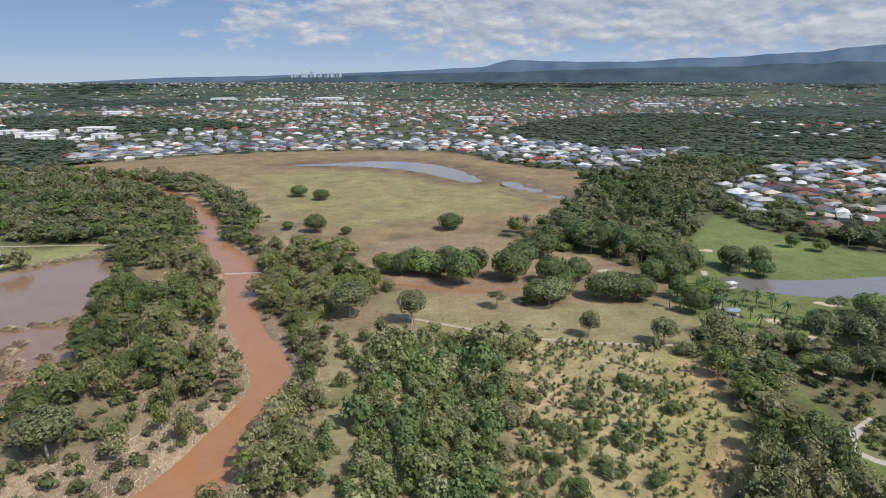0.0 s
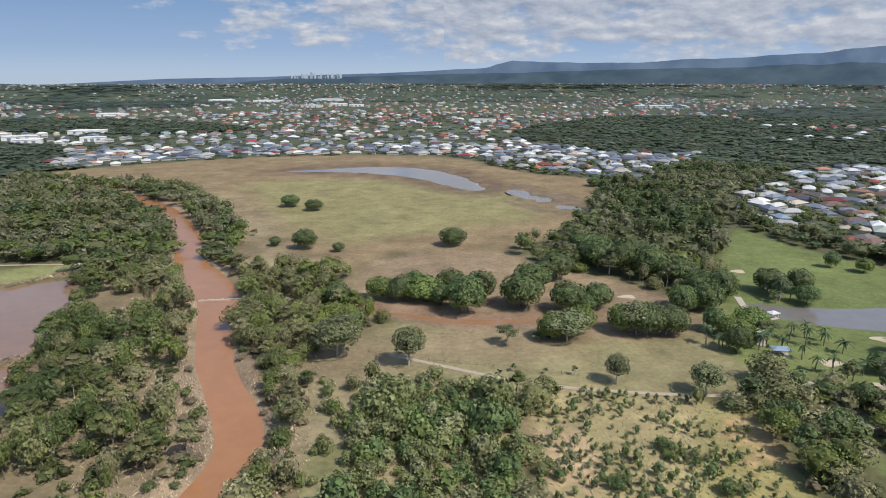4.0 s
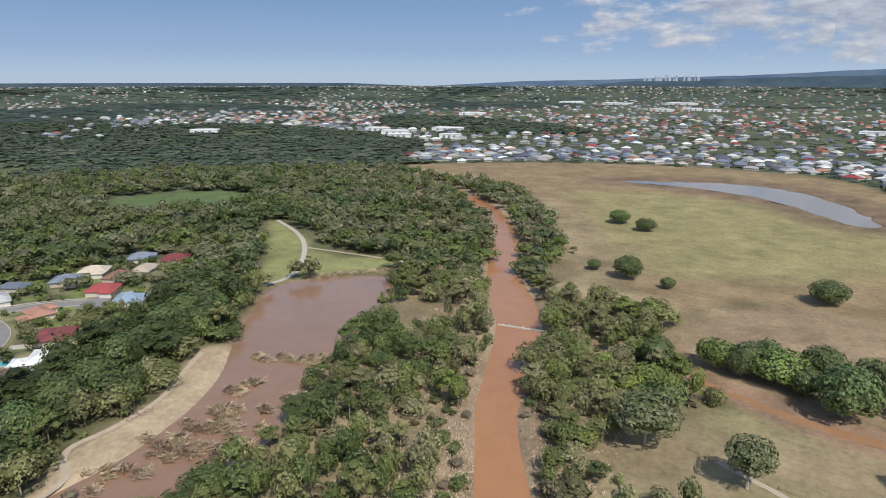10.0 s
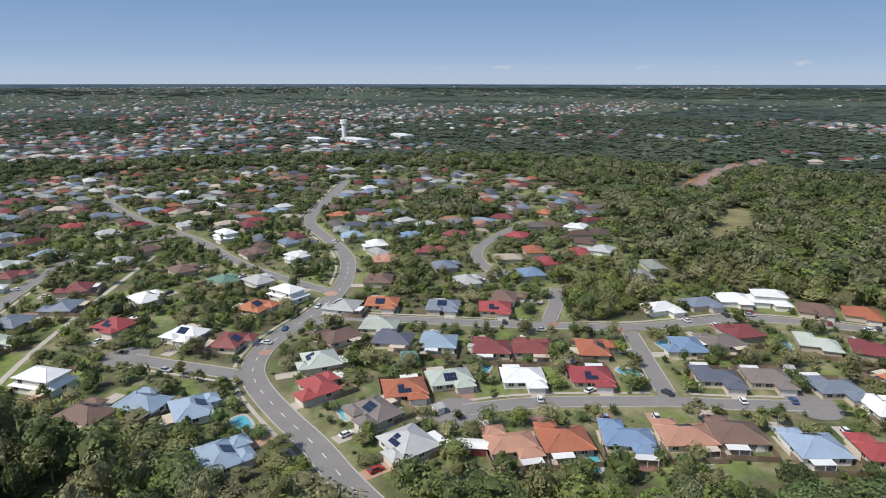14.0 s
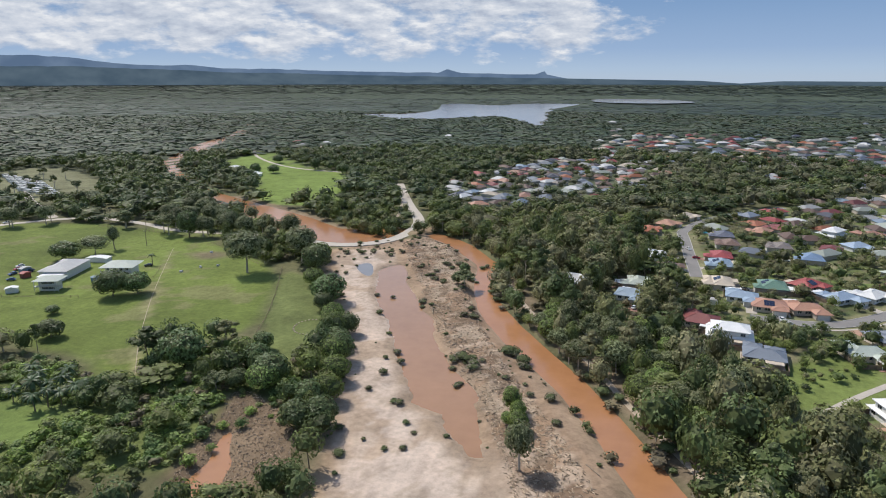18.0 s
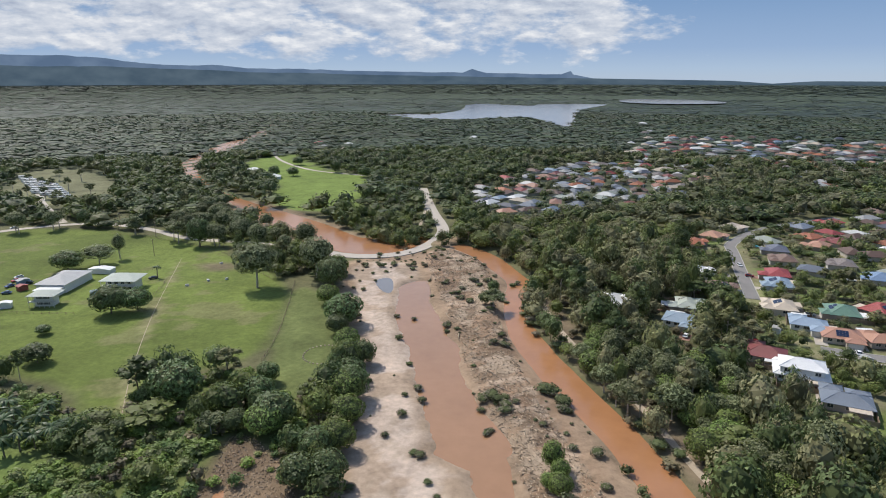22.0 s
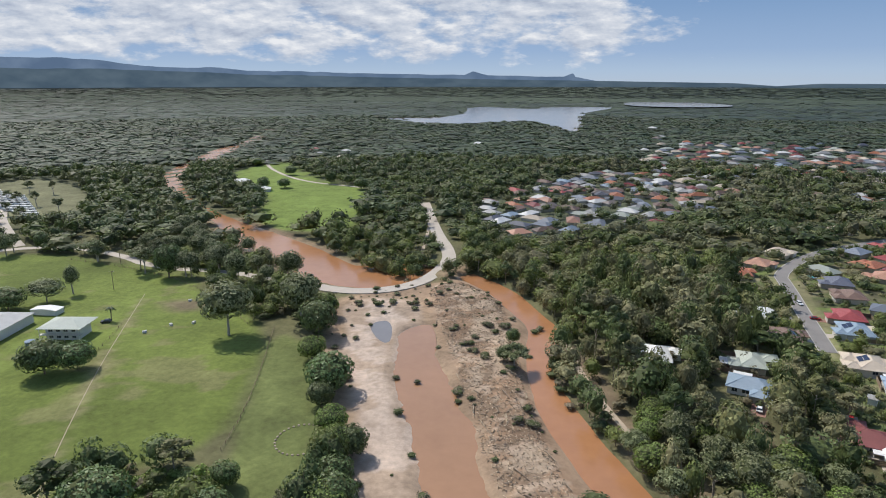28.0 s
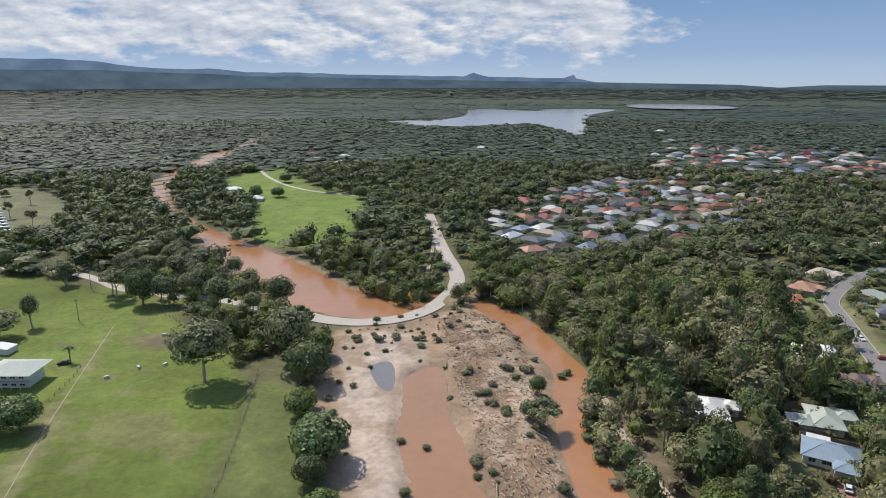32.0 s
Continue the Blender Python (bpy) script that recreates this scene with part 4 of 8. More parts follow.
def ico():
    p = (1 + 5 ** 0.5) / 2
    v = np.array([(-1, p, 0), (1, p, 0), (-1, -p, 0), (1, -p, 0), (0, -1, p), (0, 1, p), (0, -1, -p), (0, 1, -p), (p, 0, -1), (p, 0, 1), (-p, 0, -1), (-p, 0, 1)], float)
    f = np.array([(0, 11, 5), (0, 5, 1), (0, 1, 7), (0, 7, 10), (0, 10, 11), (1, 5, 9), (5, 11, 4), (11, 10, 2), (10, 7, 6), (7, 1, 8),
                  (3, 9, 4), (3, 4, 2), (3, 2, 6), (3, 6, 8), (3, 8, 9), (4, 9, 5), (2, 4, 11), (6, 2, 10), (8, 6, 7), (9, 8, 1)])
    return v / np.linalg.norm(v[0]), f


def finer(v, f):
    """Each triangle of a ball cut in four."""
    v, seen, out = [tuple(p) for p in v], {}, []

    def mid(a, b):
        key = (min(a, b), max(a, b))
        if key not in seen:
            m = np.array(v[a]) + np.array(v[b])
            seen[key] = len(v)
            v.append(tuple(m / np.linalg.norm(m)))
        return seen[key]
    for a, b, c in f:
        p, q, r = mid(a, b), mid(b, c), mid(c, a)
        out += [(a, p, r), (p, b, q), (r, q, c), (p, q, r)]
    return np.array(v), np.array(out)


BALL = [ico()]
for k in range(3):
    BALL.append(finer(*BALL[-1]))


def cut_low(v, f, low):
    """Without the faces that lie underneath, which nothing sees."""
    f = f[v[f][:, :, 2].max(1) > low]
    used = np.unique(f)
    back = np.zeros(len(v), int)
    back[used] = np.arange(len(used))
    return v[used], back[f]


def np_tube(a, b, ra, rb, sides=5):
    """Vertices and triangles of a tapered stick, without ends."""
    a, b = np.array(a, float), np.array(b, float)
    d = (b - a) / np.linalg.norm(b - a)
    u = np.cross(d, (0.3, 0.9, 0.1))
    u /= np.linalg.norm(u)
    w = np.cross(d, u)
    t = np.arange(sides) * 2 * math.pi / sides
    ring = np.cos(t)[:, None] * u + np.sin(t)[:, None] * w
    i, j = np.arange(sides), (np.arange(sides) + 1) % sides
    return np.vstack([a + ring * ra, b + ring * rb]), np.vstack([np.c_[i, j, j + sides], np.c_[i, j + sides, i + sides]])


def foliage(seed, lobes, leaves, leaf, high, base=0.0, depth=0.34, low=-0.45, core=0.84, trunk=0.0, width=0.62, gap=0.0, level=1):
    """A crown about one unit in radius with its top near "high": leaf sprays standing on rounded lobes round a core of
    the same form, over a trunk with limbs where asked. Returns vertices, triangles and, for each vertex, 0 leaf, 1
    shaded inner core, 2 bark."""
    g = np.random.default_rng(seed)
    k = np.arange(lobes) + 0.5
    z, a = 1 - (1 - low) * k / lobes, k * 2.39996 + g.uniform(0, 6)
    lobe = np.stack([np.cos(a) * np.sqrt(1 - z * z), np.sin(a) * np.sqrt(1 - z * z), z], 1) + g.normal(size=(lobes, 3)) * 0.16
    lobe /= np.linalg.norm(lobe, axis=1)[:, None]
    span, push = width * g.uniform(0.8, 1.25, lobes), g.uniform(0.55, 1.0, lobes)
    half = (high - base) / 2
    tall, mid = np.array((1, 1, half)), np.array((0, 0, base + half))

    def swell(u):
        ang = np.arccos(np.clip(u @ lobe.T, -1, 1)) / span
        rise = np.sqrt(np.clip(1 - ang ** 2, 0, 1)) * push
        near = rise.argmax(1)
        return (1 - depth) + depth * rise.max(1), near, rise.max(1)
    u = g.normal(size=(leaves * 3, 3))
    u /= np.linalg.norm(u, axis=1)[:, None]
    u = u[u[:, 2] > low - 0.25]
    r, near, rise = swell(u)
    keep = np.flatnonzero(rise > gap)[:leaves]
    u, r, near = u[keep], r[keep], near[keep]
    n_ = len(u)
    d = u + 1.1 * (u - lobe[near])
    d /= np.linalg.norm(d, axis=1)[:, None]
    ls = leaf * g.uniform(0.55, 1.5, n_)[:, None]
    p = u * r[:, None] * tall + mid + d * ls * g.uniform(-0.5, 0.9, (n_, 1))
    nn = d / (1, 1, half) + (0, 0, 0.12) + g.normal(size=d.shape) * 0.36
    nn /= np.linalg.norm(nn, axis=1)[:, None]
    t = np.cross(nn, g.normal(size=d.shape))
    t /= np.linalg.norm(t, axis=1)[:, None]
    b_ = np.cross(nn, t)
    q = np.stack([p - t * ls * 1.1 - b_ * ls * 0.6, p + b_ * ls * 1.2, p + t * ls * 1.1 - b_ * ls * 0.6], 1)
    vs, fs = [q.reshape(-1, 3)], [np.arange(n_)[:, None] * 3 + np.array((0, 1, 2))]
    n0 = n_ * 3
    if core:
        v, f = BALL[level]
        rr, _, _ = swell(v)
        v, f = cut_low(v * (rr * core * g.uniform(0.94, 1.04, len(v)))[:, None] * tall + mid, f, base + half * 0.3)
        vs.append(v), fs.append(f + n0)
        n0 += len(v)
    wood_from = n0
    if trunk:
        top = np.array((g.uniform(-0.08, 0.08), g.uniform(-0.08, 0.08), base + half * 0.7))
        sticks = [((0, 0, -0.1), top, trunk, trunk * 0.6)]
        for i in range(3):
            e = lobe[int(g.integers(0, lobes))] * 0.75 * tall + mid
            sticks.append((top * (1, 1, 0.72 + 0.09 * i), e, trunk * 0.5, trunk * 0.18))
        for st in sticks:
            v, f = np_tube(*st, 4)
            vs.append(v), fs.append(f + n0)
            n0 += len(v)
    return np.vstack(vs), np.vstack(fs), (np.arange(n0) >= n_ * 3).astype(int) + (np.arange(n0) >= wood_from)


def clumped(seed, clumps, leaves, leaf, high, base, trunk=0.0):
    """An open crown: several small leafy masses at different heights on one trunk."""
    g = np.random.default_rng(seed)
    vs, fs, wood, n0 = [], [], [], 0
    a = np.arange(clumps) * 2.4 + g.uniform(0, 6)
    rad = np.sqrt((np.arange(clumps) + 0.2) / clumps) * 0.66
    cen = np.stack([np.cos(a) * rad, np.sin(a) * rad, base + (high - base) * np.clip(0.62 - 0.42 * rad + g.uniform(-0.22, 0.16, clumps), 0.02, 0.72)], 1)
    for i, c in enumerate(cen):
        v, f, code = foliage(seed * 31 + i, 7, leaves // clumps, leaf / 0.40, 1.6, low=-0.3, level=0, depth=0.4, width=0.7)
        r = g.uniform(0.30, 0.47)
        v = v * (r, r, (high - base) * 0.20 * g.uniform(0.8, 1.2)) + c
        vs.append(v), fs.append(f + n0), wood.append(code)
        n0 += len(v)
    if trunk:
        top = np.array((g.uniform(-0.1, 0.1), g.uniform(-0.1, 0.1), base + (high - base) * 0.5))
        for st in [((0, 0, -0.1), top, trunk, trunk * 0.55)] + [(top * (1, 1, 0.6 + 0.1 * i), cen[i + 1], trunk * 0.5, trunk * 0.2) for i in range(4)]:
            v, f = np_tube(*st, 4)
            vs.append(v), fs.append(f + n0), wood.append(np.full(len(v), 2))
            n0 += len(v)
    return np.vstack(vs), np.vstack(fs), np.concatenate(wood)


def trunk_mesh(name, material, seed, pale=False):
    """A tapered trunk with limbs, one unit high to the crown's middle."""
    g = random.Random(seed)
    bm = bmesh.new()
    top = (g.uniform(-0.04, 0.04), g.uniform(-0.04, 0.04), 0.42)
    tube(bm, (0, 0, -0.03), top, 0.035, 0.024, 7)
    for k in range(4):
        a = k * 1.57 + g.uniform(-0.4, 0.4)
        end = (top[0] + 0.30 * math.cos(a), top[1] + 0.30 * math.sin(a), g.uniform(0.58, 0.72))
        tube(bm, (top[0], top[1], 0.36 + 0.02 * k), end, 0.017, 0.006, 5)
    return bm_mesh(name, bm, material)


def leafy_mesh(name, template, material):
    """A crown of two materials: leaves, and a darker core that paints in the shade inside."""
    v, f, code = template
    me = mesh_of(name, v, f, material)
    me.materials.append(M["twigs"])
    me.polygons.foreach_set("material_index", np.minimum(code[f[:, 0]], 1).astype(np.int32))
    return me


FIG_V = [foliage(100 + k, 44, 1500, 0.043, 1.5, base=0.12, low=-0.75, width=0.42, depth=0.36, level=2) for k in range(4)]
GUM_V = [clumped(200 + k, 11, 1250, 0.039, 2.0, 0.55) for k in range(4)]
TALL_V = [foliage(210 + k, 24, 1250, 0.042, 2.0, base=0.52, low=-0.7, width=0.45, depth=0.44, gap=0.08) for k in range(4)]
CROWN_MESH = {
    "tall": [leafy_mesh("crown", t, M["leaf_gum"]) for t in TALL_V],
    "fig": [leafy_mesh("crown", t, M["leaf_fig"]) for t in FIG_V],
    "light": [leafy_mesh("crown", t, M["leaf_light"]) for t in FIG_V],
    "gum": [leafy_mesh("crown", t, M["leaf_gum"]) for t in GUM_V],
}
TRUNK_MESH = {"fig": [trunk_mesh("trunk", M["bark"], k) for k in range(2)], "gum": [trunk_mesh("trunk", M["bark_pale"], k + 7) for k in range(2)]}
TRUNK_MESH["light"], TRUNK_MESH["tall"] = TRUNK_MESH["fig"], TRUNK_MESH["gum"]
TREE_LABEL = {"fig": "broad dark green tree with a dense rounded crown", "gum": "grey green gum tree with an open crown and pale trunk",
              "light": "fresh green leafy tree with a rounded crown", "tall": "tall grey green gum tree with a full crown"}
SINGLE = []          # ground taken by single trees: x, y, radius


def tree(x, y, radius, height, kind="fig", z=None, group=""):
    k = RNG.integers(0, 4)
    if z is None:
        z = ground_z(x, y)
    t = thing("tree", TREE_LABEL[kind], "tree", group, at=pose(x, y, max(z, -0.1), 0, 0, RNG.uniform(0, 360)))
    size = Matrix.Diagonal((radius, radius * RNG.uniform(0.85, 1.1), height / (2.0 if kind in ("gum", "tall") else 1.5), 1))
    part("trunk", TRUNK_MESH[kind][k % 2], t, at=Matrix.Diagonal((height * 0.75, height * 0.75, height, 1)))
    part("crown", CROWN_MESH[kind][k], t, at=size)
    SINGLE.append((x, y, radius))
    return t


for x, y, r, h in FIG_TREES:
    tree(x, y, r, h, "fig")
for x, y, r in [(-30, 315, 8.8), (-20, 315, 8.8), (-10, 312, 9.9), (3, 324, 7.7), (9, 296, 11.0), (16, 314, 10.2), (34, 303, 10.2), (43, 329, 9.6), (57, 345, 9.8), (54, 298, 9.0),
                (68, 303, 7.4), (83, 364, 11.0), (94, 354, 10.8), (105, 346, 10.7), (118, 337, 10.5), (122, 318, 10.0), (107, 303, 8.0), (116, 300, 7.8), (81, 394, 10.4), (-48, 304, 7.5)]:
    tree(x, y, r * RNG.uniform(0.85, 1.1), r * RNG.uniform(1.2, 1.75), "fig" if RNG.random() < 0.9 else "light", group="row of dark trees beside the meadow")
    tree(x + RNG.uniform(-9, 9), y + RNG.uniform(-7, 7), r * RNG.uniform(0.5, 0.8), r * RNG.uniform(1.0, 1.6), "gum" if RNG.random() < 0.45 else "fig", group="row of dark trees beside the meadow")
for x, y, r in [(60, -190, 5.5), (54, -172, 5), (45, -157, 5.2), (40, -146, 5.6), (36, -134, 6), (33, -120, 6.2), (29, -108, 6), (27, -95, 6), (24, -80, 5.5), (70, -204, 5.5), (80, -246, 6)]:
    tree(x, y, r, r * RNG.uniform(1.5, 1.9), "light" if RNG.random() < 0.5 else "fig", group="trees along the riverbed")
for x, y, r in [(42, 268, 6.6), (55, 275, 6.8), (72, 276, 6.9), (81, 272, 8.2), (91, 273, 7.2)]:
    tree(x, y, r, r * 1.75, "fig" if RNG.random() < 0.5 else "light", group="trees on the meadow")
p = np.random.default_rng(8).uniform((100, -385), (330, -262), (150, 2))
for x, y in p[(inside_by(p[:, 0], p[:, 1], PARKLAND) < 3) | ((off_line(p[:, 0], p[:, 1], np.array([(338, -275, 1), (289, -320, 1), (235, -308, 1), (201, -288, 1), (150, -288, 1), (110, -262, 1)])) < 5) & (p[:, 0] < 330))][:44]:
    r_ = RNG.uniform(4.5, 7.5)
    tree(x, y, r_, r_ * RNG.uniform(1.9, 2.5), ("tall", "tall", "gum", "fig")[int(RNG.integers(0, 4))], group="parkland trees along the river road")
for x, y in ((372, -392), (392, -402), (420, -440), (440, -452), (400, -438), (455, -490), (470, -470), (362, -418), (430, -490), (485, -520), (415, -408), (445, -425)):
    tree(x, y, RNG.uniform(4, 6.5), RNG.uniform(10, 15), "gum", group="trees among the caravans")
for x, y in ((155, 324), (156, 314), (170, 324), (165, 308), (109, 276), (115, 270), (124, 276), (128, 268), (152, 239), (162, 233), (170, 227), (169, 253), (183, 251), (210, 365), (222, 356), (246, 368), (269, 378)):
    tree(x, y, RNG.uniform(4.5, 8.0), RNG.uniform(8, 13), ("fig", "gum", "light")[int(RNG.integers(0, 3))], group="trees on the golf course")
for x, y in ((240, -560), (268, -640), (255, -548), (165, -565), (205, -592)):
    tree(x, y, RNG.uniform(5, 8), RNG.uniform(9, 14), "fig", group="trees on the green field")
for x, y, r, h in GUM_TREES:
    tree(x, y, r, h, "tall" if h > 11 else "gum")


def frond_mesh():
    bm = bmesh.new()
    for k in range(6):
        t0, t1 = k / 6, (k + 1) / 6
        f = lambda t, s: (t * 1.0, s * 0.13 * math.sin(math.pi * min(1, t * 0.95 + 0.08)), 0.32 * t - 0.75 * t * t - abs(s) * 0.06)
        for s in (-1, 1):
            bm.faces.new([bm.verts.new(p) for p in (f(t0, 0), f(t1, 0), f(t1, s), f(t0, s))])
    return bm_mesh("frond", bm, M["leaf_palm"])


FROND = frond_mesh()
PALM_TRUNK = bmesh.new()
for k in range(5):
    tube(PALM_TRUNK, (0.02 * k * k / 5, 0, k / 5), (0.02 * (k + 1) ** 2 / 5, 0, (k + 1) / 5), 0.035 - 0.003 * k, 0.031 - 0.003 * k, 7)
PALM_TRUNK = bm_mesh("trunk", PALM_TRUNK, M["bark"])


def palm(x, y, radius, height, fronds=13):
    z = ground_z(x, y)
    t = thing("palm_tree", "palm tree with a slender trunk and drooping fronds", "palm tree", "palms", at=pose(x, y, z, 0, 0, RNG.uniform(0, 360)))
    part("trunk", PALM_TRUNK, t, at=Matrix.Diagonal((height, height, height * 0.8, 1)))
    for k in range(fronds):
        m = Matrix.Translation((0.1 * height * 0.4, 0, height * 0.8)) @ pose(0, 0, 0, RNG.uniform(-15, 15), RNG.uniform(-35, 30), k * 360 / fronds + RNG.uniform(-9, 9))
        part("frond", FROND, t, at=m @ Matrix.Diagonal((radius * 1.15, radius * 1.2, radius * 1.15, 1)))
    SINGLE.append((x, y, radius * 0.7))


for x, y, r, h in PALM_TREES:
    palm(x, y, r * 0.72, h * 0.85)
for x, y in ((129, -94), (118, -87), (115, -90), (105, -83), (112, -79), (107, -89), (109, -81), (121, -84), (99, -83), (114, -76), (118, -96), (124, -90), (103, -88), (125, -80)):
    palm(x, y, RNG.uniform(2.6, 3.4), RNG.uniform(5.0, 8.0), 16)
for x, y, r, h in ((94, -109, 4.0, 7.0), (60, -116, 5.6, 8.5), (63, -129, 4.4, 7.5), (50, -99, 6.2, 9.5), (59, -99, 4.5, 7.0), (31, -90, 5.6, 9.5), (31, -78, 6.0, 9.0), (90, -90, 3.2, 6.0)):
    tree(x, y, r, h, "fig" if x != 50 else "light", group="trees below the paddock")
tree(65, -96, 4.6, 7.5, "gum", group="trees below the paddock")
for x, y, r, h in ((-31, -96, 3.2, 8.0), (-33, -91, 2.6, 6.0), (-33, -85, 3.4, 6.5), (-30, -88, 2.2, 4.0)):
    tree(x, y, r, h, "light", group="young trees on the river island")
for x, y, r, h in ((142, 217, 7, 16), (152, 212, 7.5, 17), (165, 222, 8, 18), (132, 193, 5, 11), (145, 193, 6, 13), (-107, 149, 8.0, 16)):
    tree(x, y, r, h, "tall", group="tall gums")
for x, y, r in ((-176, 118, 7.5), (-182, 132, 8.5), (-188, 147, 9.0), (-193, 163, 8.5), (-199, 178, 9.0), (-205, 193, 8.5), (-212, 208, 9.0), (-219, 222, 8.5), (-227, 236, 9.0), (-234, 251, 8.5), (-242, 266, 9.0),
                (-247, 282, 8.0), (-228, 262, 7.5), (-218, 246, 7.5)):
    tree(x, y, r, r * RNG.uniform(1.25, 1.5), "fig", group="large dark trees on the lagoon bank")
for x, y, h in ((104, 258, 7), (107, 262, 6), (119, 258, 8), (125, 264, 7), (128, 259, 6), (136, 268, 8), (139, 262, 9), (143, 270, 8), (146, 262, 7), (131, 250, 7), (158, 320, 9), (160, 313, 8), (152, 310, 7), (135, 238, 8), (139, 233, 8), (130, 240, 7), (145, 237, 7)):
    palm(x, y, 2.6, h)


# ---- houses ----
# by roof: x, y
HOUSES = {}
HOUSES["grey"] = [(-165, 21), (-246, -64), (-304, -21), (-266, -113), (-324, 217), (-392, 28), (-254, -207), (-297, -271), (-338, -243)]
HOUSES["salmon"] = [(-177, 47), (-201, 90), (-155, -191), (-139, -199), (-289, 219), (-321, -76), (-129, -360), (-183, -346), (-249, -347)]
HOUSES["lblue"] = [(-138, -21), (-153, -47), (-210, 122), (-149, -63), (-230, -1), (-82, -207), (-132, -211), (-271, 250), (-137, -265), (-176, -216), (-360, -124), (-247, -257), (-227, -314), (-400, -221)]
HOUSES["orange"] = [(-184, 59), (-192, 5), (-249, 53), (-268, 153), (-257, -42), (-231, -91), (-291, 178), (-325, 166), (-333, 149), (-112, -341), (-186, -367), (-409, -168), (-481, -33)]
HOUSES["blue"] = [(-193, 75), (-267, 85), (-330, 4), (-189, -283), (-375, -91)]
HOUSES["taupe"] = [(-176, 4), (-250, 111), (-276, 96), (-182, -307)]
HOUSES["brown"] = [(-208, 102), (-137, -73), (-229, 153), (-219, -38), (-237, 177), (-274, 176), (-289, 5), (-288, -60), (-328, 132), (-114, -253), (-258, -163), (-154, -311), (-302, -153), (-278, -213)]
HOUSES["red"] = [(-181, -21), (-221, 60), (-215, 139), (-269, 7), (-190, -127), (-291, 247), (-324, 202), (-141, -282), (-354, 6), (-168, -234), (-380, 17), (-404, -27), (-215, -414), (-298, -309)]
HOUSES["mint"] = [(-205, 15), (-198, -32), (-245, -33), (-88, -227), (-157, -154), (-290, 129), (-223, -256)]
HOUSES["white"] = [(-216, 37), (-243, 145), (-241, 195), (-196, -94), (-55, -227), (-302, 73), (-218, -143), (-331, 99), (-102, -279), (-305, -126), (-192, -221), (-347, -99), (-445, 1), (-397, -276), (-427, -345)]
HOUSES["white2"] = [(-113, -164), (-145, -104), (-249, -87), (-335, 113), (-322, -194), (-225, -342)]
HOUSES["navy"] = [(-243, 96), (-225, -18), (-248, 159), (-325, 183), (-156, -332)]
HOUSES["maroon"] = [(-234, 20), (-106, -179), (-239, 32), (-197, -73), (-288, 103), (-257, 210), (-291, 147), (-214, -184), (-348, -63), (-312, 306), (-216, -228), (-391, -68), (-198, -357)]
HOUSES["slate"] = [(-251, 131), (-120, -146), (-266, -16), (-319, 86), (-174, -167), (-195, -166), (-323, -42), (-325, 252), (-331, 298), (-263, -321), (-190, -396)]
HOUSES["cream"] = [(-128, -232), (-328, 268), (-154, -381), (-202, -455)]
HOUSES["green"] = [(-253, -130), (-151, -229)]
def hip(bm, x0, x1, y0, y1, z, over=0.7, pitch=0.42, thick=0.18):
    """A hipped roof over a rectangle, with eaves and a fascia."""
    x0, x1, y0, y1 = x0 - over, x1 + over, y0 - over, y1 + over
    half = min(x1 - x0, y1 - y0) / 2
    h = half * pitch
    cx, cy = (x0 + x1) / 2, (y0 + y1) / 2
    if x1 - x0 >= y1 - y0:
        r0, r1 = (x0 + half, cy, z + h), (x1 - half + 0.01, cy, z + h)
    else:
        r0, r1 = (cx, y0 + half, z + h), (cx, y1 - half + 0.01, z + h)
    lo = [bm.verts.new(p) for p in ((x0, y0, z - thick), (x1, y0, z - thick), (x1, y1, z - thick), (x0, y1, z - thick))]
    e = [bm.verts.new(p) for p in ((x0, y0, z), (x1, y0, z), (x1, y1, z), (x0, y1, z))]
    a, b = bm.verts.new(r0), bm.verts.new(r1)
    for k in range(4):
        bm.faces.new((lo[k], lo[(k + 1) % 4], e[(k + 1) % 4], e[k]))
    bm.faces.new(lo[::-1])
    if x1 - x0 >= y1 - y0:
        quads = ((e[0], e[1], b, a), (e[1], e[2], b), (e[2], e[3], a, b), (e[3], e[0], a))
    else:
        quads = ((e[0], e[1], a), (e[1], e[2], b, a), (e[2], e[3], b), (e[3], e[0], a, b))
    for q in quads:
        bm.faces.new(q)


WINDOW = {}


def window_meshes(w, h):
    key = (w, h)
    if key not in WINDOW:
        bm = bmesh.new()
        for x0, x1, z0, z1 in ((-w / 2, w / 2, 0, 0.09), (-w / 2, w / 2, h - 0.09, h), (-w / 2, -w / 2 + 0.09, 0.09, h - 0.09), (w / 2 - 0.09, w / 2, 0.09, h - 0.09), (-0.04, 0.04, 0.09, h - 0.09)):
            box(bm, x0, x1, -0.08, 0.02, z0, z1)
        WINDOW[key] = (bm_mesh("frame", bm, M["trim"]), box_mesh("pane", M["glass"], -w / 2 + 0.06, w / 2 - 0.06, -0.04, 0.01, 0.06, h - 0.06))
    return WINDOW[key]


